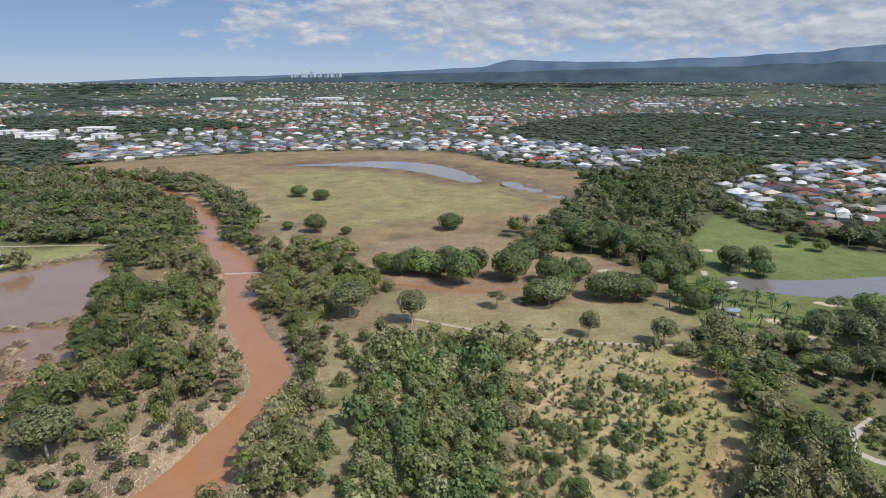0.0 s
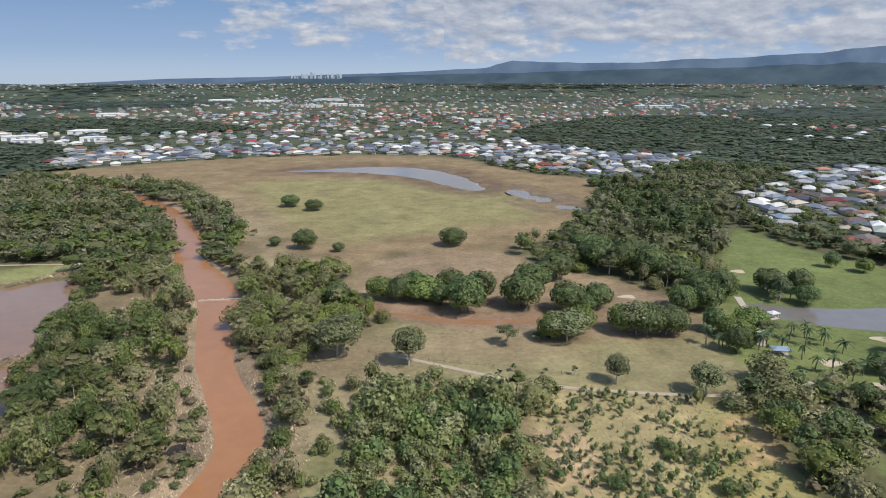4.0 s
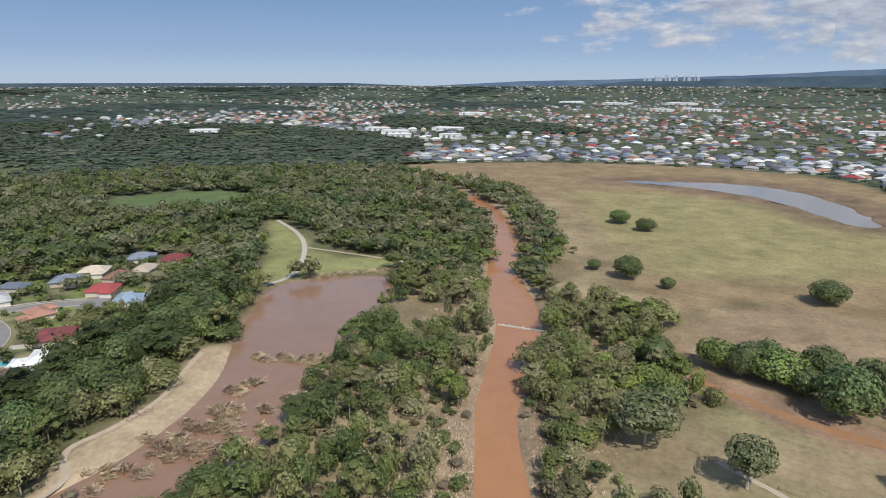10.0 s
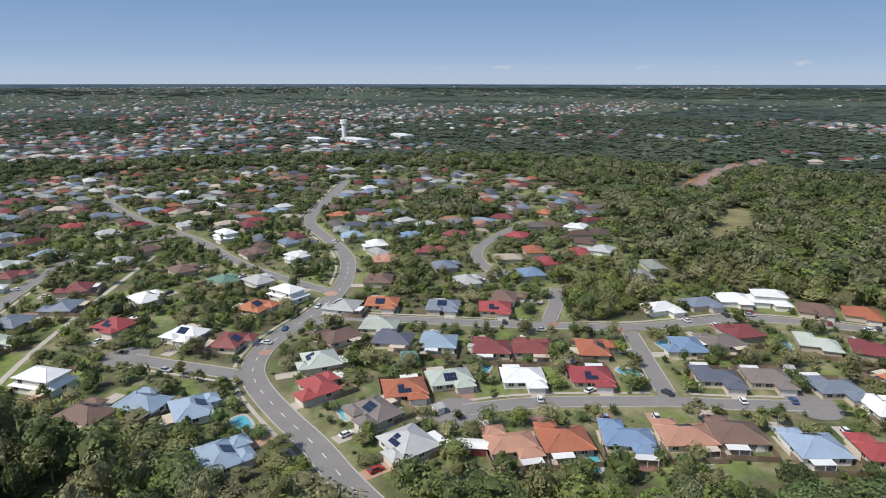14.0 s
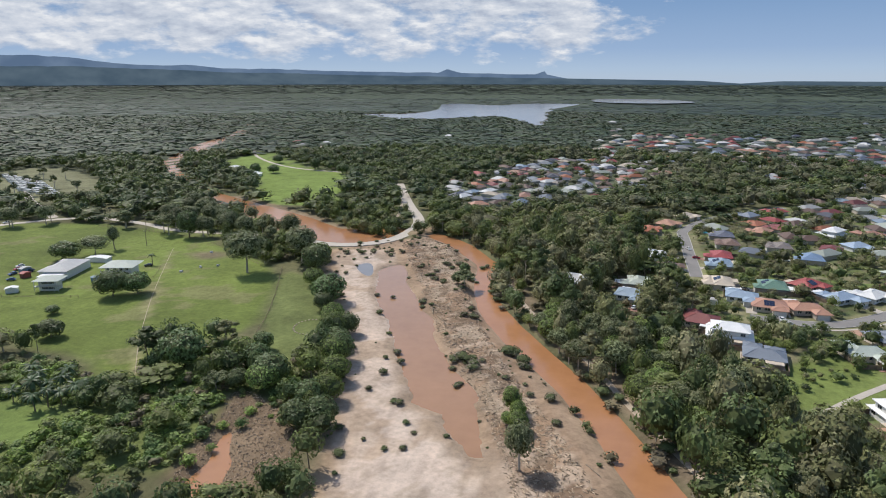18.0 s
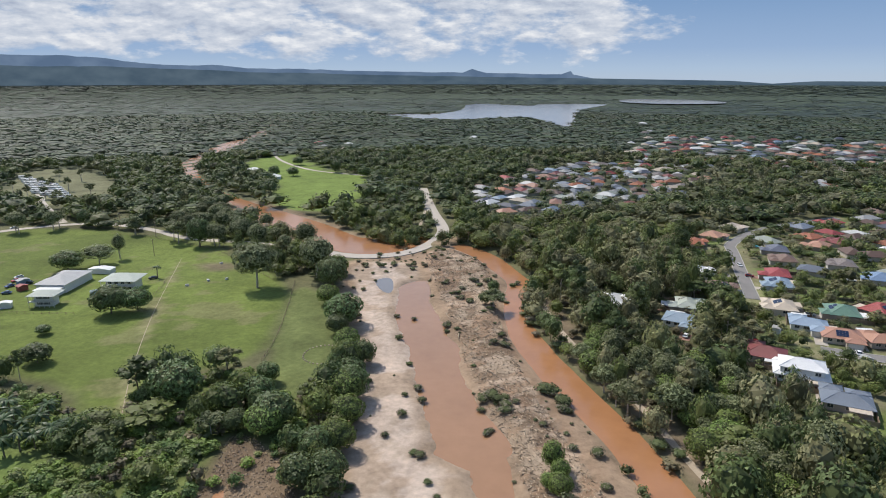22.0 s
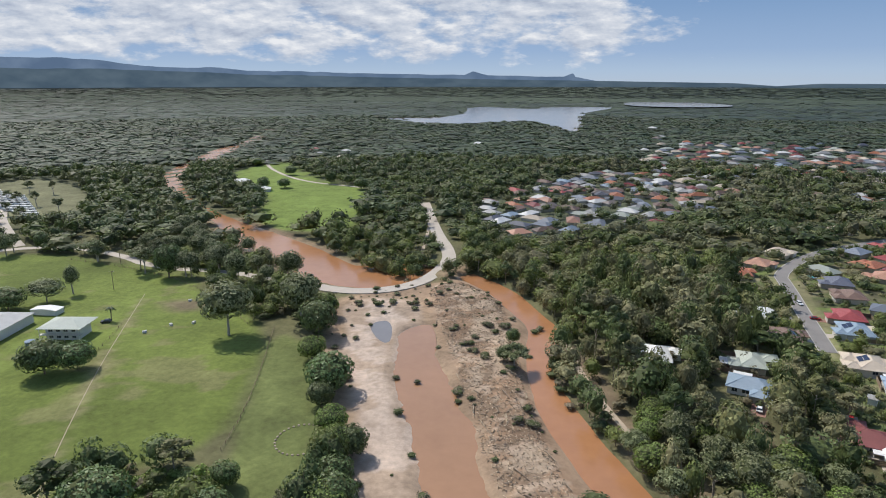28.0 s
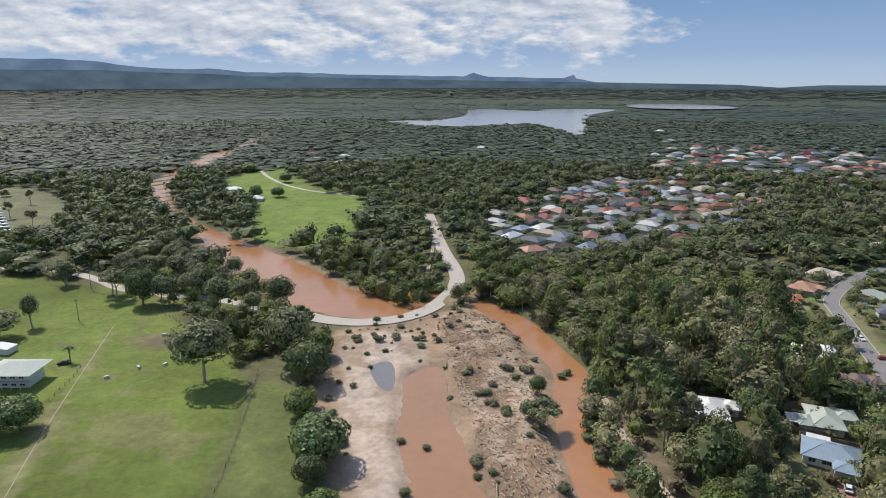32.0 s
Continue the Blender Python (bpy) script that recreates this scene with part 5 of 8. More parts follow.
def house_design(key, blocks, wall_h, seed, upper=None, solar=0):
    """One house: its parts as (name, mesh, pose, label). Blocks are rectangles x0, x1, y0, y1."""
    g = random.Random(seed)
    out = []
    bm = bmesh.new()
    for b_ in blocks:
        box(bm, *b_, -0.2, wall_h)
    if upper:
        box(bm, *upper, wall_h, wall_h + 2.7)
    out.append(("wall", bm_mesh("wall", bm, M["wall"]), Matrix()))
    bm = bmesh.new()
    for b_ in blocks:
        hip(bm, *b_, wall_h)
    if upper:
        hip(bm, *upper, wall_h + 2.7)
    out.append(("roof", bm_mesh("roof", bm, M["roof_grey"]), Matrix()))
    bm = bmesh.new()
    for b_, zz in [(b_, wall_h) for b_ in blocks] + ([(upper, wall_h + 2.7)] if upper else []):
        a0, a1, c0, c1 = b_[0] - 0.7, b_[1] + 0.7, b_[2] - 0.7, b_[3] + 0.7
        half = min(a1 - a0, c1 - c0) / 2
        if a1 - a0 >= c1 - c0:
            ends = (a0 + half, (c0 + c1) / 2), (a1 - half, (c0 + c1) / 2)
            hips = ((a0, c0, 0), (a0, c1, 0), (a1, c0, 1), (a1, c1, 1))
        else:
            ends = ((a0 + a1) / 2, c0 + half), ((a0 + a1) / 2, c1 - half)
            hips = ((a0, c0, 0), (a1, c0, 0), (a0, c1, 1), (a1, c1, 1))
        top = zz + half * 0.42
        tip = [bm.verts.new((*q, top + 0.12)) for q in ends]

        def cap(at, a_, tips):
            """A raised ribbon from a ring of four points to shared tips."""
            t = np.array((a_[1], -a_[0])) / max(0.01, math.hypot(*a_)) * 0.16
            ring = [bm.verts.new((at[0] + t[0] * u, at[1] + t[1] * u, at[2] + w)) for u, w in ((-1, -0.05), (0, 0.14), (1, -0.05), (0, -0.15))]
            for q in tips:
                for k in range(4):
                    bm.faces.new((ring[k], ring[(k + 1) % 4], q))
        if math.dist(*ends) > 0.2:
            cap(((ends[0][0] + ends[1][0]) / 2, (ends[0][1] + ends[1][1]) / 2, top + 0.04), (ends[1][0] - ends[0][0], ends[1][1] - ends[0][1]), tip)
        for hx, hy, e_ in hips:
            cap((hx, hy, zz + 0.03), (ends[e_][0] - hx, ends[e_][1] - hy), [tip[e_]])
    out.append(("ridge_cap", bm_mesh("ridge_cap", bm, M["roof_grey"]), Matrix()))
    x0, x1, y0, y1 = blocks[0]
    back = max(b_[3] for b_ in blocks)
    side_ = g.choice((0, 1))
    p0 = x0 + 0.6 + side_ * 5.4
    bm = bmesh.new()
    box(bm, p0, p0 + 6.0, back - 0.3, back + 3.4, 2.36, 2.46)
    for px_ in (p0 + 0.1, p0 + 2.9, p0 + 5.8):
        box(bm, px_, px_ + 0.12, back + 3.2, back + 3.32, 0, 2.36)
    out.append(("patio_roof", bm_mesh("patio_roof", bm, M["roof_white" if seed % 2 else "roof_cream"]), Matrix()))
    out.append(("patio", box_mesh("patio", M["concrete" if seed % 3 else "paver"], p0 - 0.8, p0 + 7.0, back, back + 4.6, -0.1, 0.10), Matrix()))
    out.append(("side_path", box_mesh("side_path", M["concrete"], x1 + 0.2, x1 + 1.1, y0 - 3, y1 + 3, -0.1, 0.08), Matrix()))
    for x, w in ((x0 + 2.2, 1.8), (x0 + 5.6, 2.4), (x1 - 2.4, 1.8)):
        out.append(("window", (w, 1.3), pose(x, y0, 0.9)))
        out.append(("window", (w, 1.3), pose(x + 0.4, y1, 0.9, 0, 0, 180)))
    out.append(("window", (1.8, 1.3), pose(x0, (y0 + y1) / 2, 0.9, 0, 0, -90)))
    out.append(("window", (1.8, 1.3), pose(x1, (y0 + y1) / 2, 0.9, 0, 0, 90)))
    if upper:
        for x in (upper[0] + 2, upper[1] - 2):
            out.append(("window", (1.8, 1.3), pose(x, upper[2], wall_h + 0.8)))
            out.append(("window", (1.8, 1.3), pose(x, upper[3], wall_h + 0.8, 0, 0, 180)))
    gx0, gx1, gy0, gy1 = blocks[-1]
    out.append(("garage_door", box_mesh("garage_door", M["trim"], (gx0 + gx1) / 2 - 2.4, (gx0 + gx1) / 2 + 2.4, gy0 - 0.05, gy0 + 0.03, 0, 2.2), Matrix()))
    out.append(("door", box_mesh("door", M["bark"], x0 + 8.0, x0 + 8.95, y0 - 0.05, y0 + 0.03, 0, 2.05), Matrix()))
    if solar:
        top = upper or blocks[0]
        base = wall_h + (2.7 if upper else 0)
        slope = math.degrees(math.atan(0.42))
        panel = box_mesh("solar_panel", M["solar"], -0.5, 0.5, -0.82, 0.82, 0, 0.05)
        for k in range(solar):
            col, row = k % 4, k // 4
            yy = 1.3 + row * 1.72 * math.cos(math.radians(slope))
            m = Matrix.Translation(((top[0] + top[1]) / 2 - 2 + col * 1.05, top[2] + yy, base + (yy + 0.7) * 0.42 + 0.10)) @ pose(0, 0, 0, slope)
            out.append(("solar_panel", panel, m))
    return out


DESIGNS = {
    "long": house_design("long", [(-6.6, 6.6, -4.5, 5.5), (0.8, 6.2, -8.5, -4)], 2.6, 1, solar=0),
    "long_solar": house_design("long_solar", [(-6.8, 6.8, -5, 5), (0.6, 6.2, -8.2, -4.5)], 2.6, 2, solar=8),
    "ell": house_design("ell", [(-6.4, 6.4, -3.6, 4.6), (-6.4, -0.6, 4.2, 7.8), (0.6, 6.4, -8.4, -3.2)], 2.6, 3),
    "ell_solar": house_design("ell_solar", [(-6.6, 6.6, -4, 4.8), (-6.6, -0.8, -7.2, -3.6), (1.0, 6.4, -8.4, -3.8)], 2.6, 4, solar=8),
    "square": house_design("square", [(-6.4, 6.4, -5.6, 5.6), (0.7, 6.0, -8.4, -5)], 2.6, 5, solar=6),
    "two_storey": house_design("two_storey", [(-8, 8, -5, 5), (1.5, 8, -8, -4.5)], 2.7, 6, upper=(-6.5, 6.5, -4, 4.5)),
}
for key_, rgb_ in ROOF.items():
    M["cap_" + key_] = surface("ridge caps " + key_, tuple(min(0.8, q * 1.25 + 0.03) for q in rgb_), rough=0.6, var=0.15, coarse=0.5, fine=4.0)
ROOF_WORDS = {"grey": "light grey", "salmon": "salmon tiled", "lblue": "light blue metal", "orange": "orange tiled", "blue": "blue metal", "taupe": "taupe tiled",
              "brown": "brown tiled", "red": "red metal", "mint": "pale green metal", "white": "white metal", "white2": "white metal", "navy": "dark navy",
              "maroon": "maroon tiled", "slate": "slate grey", "cream": "cream tiled", "green": "green metal"}
HOUSE_SPOTS, HOUSE_TURNS = [], []


def nearest_street(x, y):
    best, turn = 1e9, 0.0
    for line in STREETS.values():
        d = (line[:, 0] - x) ** 2 + (line[:, 1] - y) ** 2
        i = int(d.argmin())
        if d[i] < best:
            j = min(max(i, 1), len(line) - 2)
            t = line[j + 1, :2] - line[j - 1, :2]
            nrm = np.array((-t[1], t[0]))
            if nrm @ (np.array((x, y)) - line[i, :2]) < 0:
                nrm = -nrm
            best, turn = d[i], math.degrees(math.atan2(nrm[1], nrm[0])) - 90
    return math.sqrt(best), turn


def house(x, y, design, roof, turn, detailed=True):
    z = 0.55
    h = thing("house", ("two storey " if design == "two_storey" else "single storey ") + "house with a " + ROOF_WORDS[roof] + " roof", "house", "suburban houses", at=pose(x, y, z, 0, 0, turn))
    for name, data, m in DESIGNS[design]:
        if name == "window":
            if not detailed:
                continue
            frame_me, pane_me = window_meshes(*data)
            w = part("window", frame_me, h, at=m)
            part("pane", pane_me, w)
            continue
        if name in ("solar_panel", "patio_roof", "patio", "side_path", "ridge_cap") and not detailed:
            continue
        ob = part(name, data, h, at=m)
        if name == "roof":
            ob.material_slots[0].link = "OBJECT"
            ob.material_slots[0].material = M["roof_" + roof]
        if name == "ridge_cap":
            ob.material_slots[0].link = "OBJECT"
            ob.material_slots[0].material = M["cap_" + roof]
        if name == "wall" and roof in ("white", "white2", "lblue", "grey"):
            ob.material_slots[0].link = "OBJECT"
            ob.material_slots[0].material = M["wall_white"]
    HOUSE_SPOTS.append((x, y, 10.0))
    HOUSE_TURNS.append((x, y, turn))


PLACED = [[x, y, roof] for roof, spots in HOUSES.items() for x, y in spots]
for _ in range(12):      # neighbours stand at least a house's width apart
    for i, a in enumerate(PLACED):
        for b_ in PLACED[:i]:
            dx, dy = a[0] - b_[0], a[1] - b_[1]
            gap = math.hypot(dx, dy)
            if 0 < gap < 15.0:
                k = (15.0 - gap) / gap / 2
                a[0], a[1], b_[0], b_[1] = a[0] + dx * k, a[1] + dy * k, b_[0] - dx * k, b_[1] - dy * k
for x, y, roof in PLACED:
    dist, turn = nearest_street(x, y)
    if dist < 14:      # keep clear of the street
        c, s = math.cos(radians(turn + 90)), math.sin(radians(turn + 90))
        x, y = x + c * (14 - dist), y + s * (14 - dist)
    near = math.hypot(x + 30, y - 60) < 260 or math.hypot(x + 10, y + 40) < 260
    kind = "two_storey" if roof == "white2" else ("long", "long_solar", "ell", "ell_solar", "square")[int(RNG.integers(0, 5))]
    house(x, y, kind, roof, turn + RNG.uniform(-4, 4), near)


# ---- far suburbs and woods, joined ----
def jitter_grid(x0, x1, y0, y1, step):
    xs, ys = np.meshgrid(np.arange(x0, x1, step), np.arange(y0, y1, step))
    p = np.stack([xs.ravel(), ys.ravel()], 1)
    return p + RNG.uniform(-0.42, 0.42, p.shape) * step


def ring_points(r0, r1, step):
    p = jitter_grid(-r1, r1, -r1, r1, step)
    r = np.hypot(p[:, 0], p[:, 1])
    turn = np.degrees(np.arctan2(-p[:, 0], p[:, 1]))        # left of north
    seen_side = ~((turn < -44) & (turn > -132))
    keep = (r >= r0) & (r < r1) & (seen_side | ((RNG.random(len(p)) < 0.3) & (r < 900)))
    return p[keep]


WOOD_PATCH = rounded([(107, 1150), (157, 1001), (256, 880), (442, 890), (702, 1440), (700, 1700), (483, 1700), (233, 1450)])
WOOD_BAND = rounded([(-803, 1153), (-363, 1189), (-415, 1400), (-871, 1600), (-1137, 1644)])
DARK_WOOD = rounded([(-774, 615), (-620, 602), (-500, 731), (-470, 820), (-579, 988), (-811, 1080), (-1131, 1116), (-1283, 980)])


def far_suburb(x, y):
    """How built-up the land is, 0 to 1, outside the mapped suburbs."""
    n = fbm(x, y, 420, 31) + 0.4 * fbm(x, y, 1300, 32)
    turn = np.degrees(np.arctan2(-x, y))
    r = np.hypot(x, y)
    wooded = np.minimum(np.minimum(inside_by(x, y, WOOD_PATCH), inside_by(x, y, WOOD_BAND)), inside_by(x, y, DARK_WOOD)) < 0
    north = (np.clip((y - 900) / 200, 0, 1) * (np.abs(turn - 5) < 62)) > 0.5
    west = (np.clip((-x - 420) / 150, 0, 1) * (turn > 50) * (turn < 150)) > 0.5
    south_west = (turn >= 146) & (turn < 172) & (r > 500) & (r < 1700)
    return np.where(wooded, 0, 1) * np.where(north, np.clip(n * 2.0 + 0.62, 0, 1), np.where(west, np.clip(n * 2.0 + 0.42 - 0.25 * (turn < 95), 0, 1), np.where(south_west, np.clip(n * 1.5 + 0.25, 0, 0.8), 0)))


def open_land(x, y, pad=0.0):
    m = np.full(x.shape, 1e9)
    for poly in (SMALL_POOL, FIELD, MEADOW, TREELINE, STRIP, RIVERBED, GOLF, PARK, OVAL, FARM, RING_FIELD, SIDE_FIELD, SAND, ISLAND, LAKE, BEACH, GREENFIELD, VAN_PARK, WEST_MEADOW, RESERVOIR, RESERVOIR_ARM):
        m = np.minimum(m, inside_by(x, y, poly))
    m = np.minimum(m, off_line(x, y, RIVER) - np.where(y > 120, 0.6 + 2.5 * (vnoise(x, y, 30, 77) > 0.1), -0.9))
    m = np.minimum(m, off_line(x, y, UPRIVER) - np.where(y < -430, 1.0 + 7.0 * (vnoise(x, y, 90, 78) > 0.5), 1.0))
    m = np.minimum(m, off_line(x, y, WEST_RIVER) - 4)
    m = np.minimum(m, off_line(x, y, np.array([(98, -232, 16.0), (84, -195, 16.0), (70, -140, 16.0)])))
    m = np.minimum(m, np.minimum(off_line(x, y, LAWN_STRIP) - 1, np.minimum(inside_by(x, y, DRAIN_LAWN) + 2, np.minimum(inside_by(x, y, TAN_SLOPE), inside_by(x, y, BARE_EARTH)))))
    m = np.minimum(m, off_line(x, y, np.c_[FORD, np.full(len(FORD), 12.0)]))
    for key, line, w in PATHS:
        m = np.minimum(m, off_line(x, y, np.c_[np.array(line), np.full(len(line), w + 0.3)]))
    return m


def in_suburb(x, y):
    m = np.full(x.shape, 1e9)
    for poly in (SUBURB, GROVE_SUBURB, NORTH_SUBURB, EAST_SUBURB):
        m = np.minimum(m, inside_by(x, y, poly))
    for poly in (WOOD_PATCH, WOOD_BAND, DARK_WOOD, TOWN_WOOD, TOWN_GROVE):
        m = np.maximum(m, -inside_by(x, y, poly))
    return m


def off_streets(x, y):
    m = np.full(x.shape, 1e9)
    for key, line in STREETS.items():
        m = np.minimum(m, off_line(x, y, np.c_[line, np.full(len(line), ROAD_WIDTH.get(key, 6.0))]))
    return m


def far_house_template():
    bm = bmesh.new()
    box(bm, -8, 8, -5, 5, -0.5, 2.7)
    hip(bm, -8, 8, -5, 5, 2.7)
    bmesh.ops.triangulate(bm, faces=bm.faces)
    v = np.array([q.co[:] for q in bm.verts])
    f = np.array([[w.index for w in q.verts] for q in bm.faces]) if bm.verts.index_update() is None else None
    bm.free()
    return v, f


def scatter(template, pos, size, turn):
    """Copies of a template as one set of vertices and triangles. size: (n, 3)."""
    v, f = template[:2]
    c, s = np.cos(turn), np.sin(turn)
    q = v[None] * size[:, None, :]
    x = q[..., 0] * c[:, None] - q[..., 1] * s[:, None]
    y = q[..., 0] * s[:, None] + q[..., 1] * c[:, None]
    w = np.stack([x, y, q[..., 2]], -1) + pos[:, None, :]
    t = f[None] + (np.arange(len(pos)) * len(v))[:, None, None]
    return w.reshape(-1, 3), t.reshape(-1, 3)


def joined(name, sets, material, label, category, smooth=False):
    vs, fs, cs, n0 = [], [], [], 0
    for (v, f), tint in sets:
        vs.append(v), fs.append(f + n0), cs.append(tint)
        n0 += len(v)
    return tagged(new(name, mesh_of(name, np.vstack(vs), np.vstack(fs), material, np.vstack(cs), smooth)), label, category, kind="stuff")


FAR_HOUSE = far_house_template()
ROOF_RGB = np.array([ROOF[k] for k in ("white", "grey", "slate", "grey", "slate", "navy", "brown", "taupe", "maroon", "red", "orange", "salmon", "cream", "lblue", "mint", "brown")])
FAR_SPOTS = []
sets = []
for r0, r1, step in ((200, 1000, 17.6), (1000, 1900, 27.0), (1900, 3000, 42.0), (3000, 4500, 60.0)):
    p = ring_points(r0, r1, step)
    x, y = p.T
    sub = in_suburb(x, y)
    mapped = (inside_by(x, y, SUBURB) < -6) & (sub < 0) & (RNG.random(len(p)) < np.where(x < -430, 0.52, 0.80))
    others = (sub < -6) & (inside_by(x, y, SUBURB) > 0) & (RNG.random(len(p)) < np.where(y > 960, 0.42, 0.85))
    wild = (sub > 0) & (RNG.random(len(p)) < far_suburb(x, y) * 0.60)
    keep = (mapped | others | wild) & (open_land(x, y) > 9) & (off_streets(x, y) > 9)
    p = p[keep]
    if HOUSE_SPOTS:
        hs = np.array(HOUSE_SPOTS)
        gap = np.array([np.hypot(hs[:, 0] - q[0], hs[:, 1] - q[1]).min() if abs(q[0]) < 700 and abs(q[1]) < 700 else 99 for q in p])
        p = p[gap > 16.5]
        # the near streets hold only the houses that were placed one by one
        p = p[~((p[:, 0] > -300) & (np.abs(p[:, 1] + 20) < 270) & (inside_by(p[:, 0], p[:, 1], SUBURB) < 5))]
    n = len(p)
    zz = land(p[:, 0], p[:, 1])[0]
    size = RNG.uniform(0.80, 1.12, (n, 3)) * (0.95 if r0 < 2500 else 0.85) * (1, 1, 1 if r0 < 1000 else 1.2)
    turn = np.round(fbm(p[:, 0], p[:, 1], 200, 40) * 6) * 0.5 + RNG.integers(0, 2, n) * math.pi / 2
    v, f = scatter(FAR_HOUSE, np.c_[p, zz], size, turn)
    pale = (p[:, 1] > 600) & (p[:, 1] < 1150)
    pick = np.where(pale & (RNG.random(n) < 0.8), RNG.integers(0, 6, n), RNG.integers(0, len(ROOF_RGB), n))
    tint = np.empty((n, len(FAR_HOUSE[0]), 3))
    tint[:, :8] = (0.50, 0.46, 0.40)
    # western roofs are tinted darker to paint in the cloud shadow over them
    tint[:, 8:] = ROOF_RGB[pick][:, None] * np.where((p[:, 1] < 500) & (p[:, 0] < 0), 0.70, 0.9)[:, None, None] * RNG.uniform(0.8, 1.15, (n, 1, 1))
    sets.append(((v, f), tint.reshape(-1, 3)))
    FAR_SPOTS.extend(p.tolist())
joined("distant_houses", sets, M["far_house"], "crowded suburban houses with pale, grey and red roofs", "houses")

NEAR_T = [foliage(300 + k, 20, 420, 0.062, 1.8, base=0.1, low=-0.6, width=0.54, trunk=0.03, level=0) for k in range(4)] \
    + [foliage(310 + k, 15, 400, 0.060, 2.1, base=0.40, low=-0.7, width=0.50, depth=0.46, gap=0.12, core=0.80, trunk=0.045, level=0) for k in range(3)] \
    + [clumped(320 + k, 10, 420, 0.046, 2.1, 0.5, trunk=0.045) for k in range(2)]
SHRUB_T = [foliage(330 + k, 6, 50, 0.155, 1.4, level=0) for k in range(4)]
SCRUB_T = [foliage(350 + k, 12, 170, 0.115, 1.8, base=0.0, low=-0.5, level=0) for k in range(4)]
SAPLING_T = [foliage(335 + k, 7, 56, 0.135, 1.9, low=-0.7, base=0.1, trunk=0.04, level=0) for k in range(4)]
MID_T = [foliage(340 + k, 10, 80, 0.112, 1.7, low=-0.4, base=0.1, level=0) for k in range(3)] + [foliage(345 + k, 9, 78, 0.105, 1.9, base=0.3, depth=0.45, level=0) for k in range(3)]


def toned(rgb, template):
    """Colours for copies of a template: leaves as given, cores darkened to paint in inner shade, bark in its own
    browns.
    """
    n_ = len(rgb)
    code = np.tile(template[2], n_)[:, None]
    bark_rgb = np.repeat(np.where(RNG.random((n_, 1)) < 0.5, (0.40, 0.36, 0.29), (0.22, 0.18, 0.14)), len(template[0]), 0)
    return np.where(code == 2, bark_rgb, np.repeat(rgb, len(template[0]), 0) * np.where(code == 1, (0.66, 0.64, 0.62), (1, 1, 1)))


FAR_T = [foliage(360 + k, 7, 26, 0.20, 1.1, depth=0.35, level=0) for k in range(4)]
LAST_T = [foliage(380 + k, 5, 9, 0.26, 0.6, depth=0.3, core=0.92, level=0) for k in range(4)]
LEAF = np.array([(0.056, 0.082, 0.030), (0.080, 0.105, 0.038), (0.108, 0.122, 0.056), (0.132, 0.140, 0.078), (0.092, 0.122, 0.036), (0.066, 0.096, 0.040)])


def clear_of(p, spots, pad):
    """Which points stand clear of circles x, y, radius."""
    ok = np.ones(len(p), bool)
    for x, y, r in spots:
        ok &= (p[:, 0] - x) ** 2 + (p[:, 1] - y) ** 2 > (r + pad) ** 2
    return ok


def wood_points(r0, r1, step, town):
    p = ring_points(r0, r1, step)
    x, y = p.T
    o = open_land(x, y)
    sub = in_suburb(x, y)
    keep = (o > 1.5) & (inside_by(x, y, YOUNG) > 0) & (inside_by(x, y, PLANTING) > 0)
    street = off_streets(x, y)
    keep &= street > 4.0
    keep &= (sub > np.where((y < 20) & (x > -160), -26, 0)) | (RNG.random(len(p)) < town)
    keep &= (inside_by(x, y, PARKLAND) > 0) | (RNG.random(len(p)) < 0.55)
    keep &= (np.minimum(inside_by(x, y, THICKET), np.minimum(inside_by(x, y, GARDEN_BEDS), inside_by(x, y, BARE_BANK))) > 0) | (RNG.random(len(p)) < 0.16)
    if r0 < 700:
        clearing = fbm(x, y, 34, 15) > np.where((x > 80) & (y > 60) & (y < 270), 0.28, np.where((y > 90) & (y < 230) & (x < -60) & (x > -125), 0.33, 0.50))
        keep &= ~(clearing & (sub > 0))
    if r0 > 700:
        keep &= RNG.random(len(p)) > far_suburb(x, y) * 0.55
        keep &= (fbm(x, y, 160, 13) < 0.5) | (y < -200) | (RNG.random(len(p)) < 0.25)
    return p[keep], sub[keep]


WEST_BANK = rounded([(-140, 60), (-88, 60), (-78, -60), (-44, -150), (-24, -240), (-30, -330), (-110, -330), (-100, -200), (-122, -60)])
FIG_BANK = rounded([(-168, 110), (-182, 160), (-202, 225), (-232, 292), (-262, 290), (-240, 225), (-215, 160), (-190, 100)])
wood = []
p = ring_points(0, 330, 5.4)
o, sub = open_land(p[:, 0], p[:, 1]), in_suburb(p[:, 0], p[:, 1])
p = p[(o > 0.5) & (sub > 3) & (inside_by(p[:, 0], p[:, 1], YOUNG) > 0) & (inside_by(p[:, 0], p[:, 1], PLANTING) > 0) & (inside_by(p[:, 0], p[:, 1], PARKLAND) > 0) & (RNG.random(len(p)) < 0.62)]
pick = RNG.integers(0, len(SHRUB_T), len(p))
for k, tmp in enumerate(SHRUB_T):
    q = p[pick == k]
    size = RNG.uniform(1.3, 2.9, len(q))
    v, f = scatter(tmp, np.c_[q, land(q[:, 0], q[:, 1])[0] - 0.2], np.stack([size, size, size * RNG.uniform(0.7, 1.3, len(q))], 1), RNG.uniform(0, 6.28, len(q)))
    rgb = np.where(RNG.random((len(q), 1)) < 0.35, np.array([(0.19, 0.165, 0.095)]), np.array([(0.13, 0.155, 0.058)])) * RNG.uniform(0.7, 1.25, (len(q), 1))
    wood.append((0, (v, f), toned(rgb, tmp)))
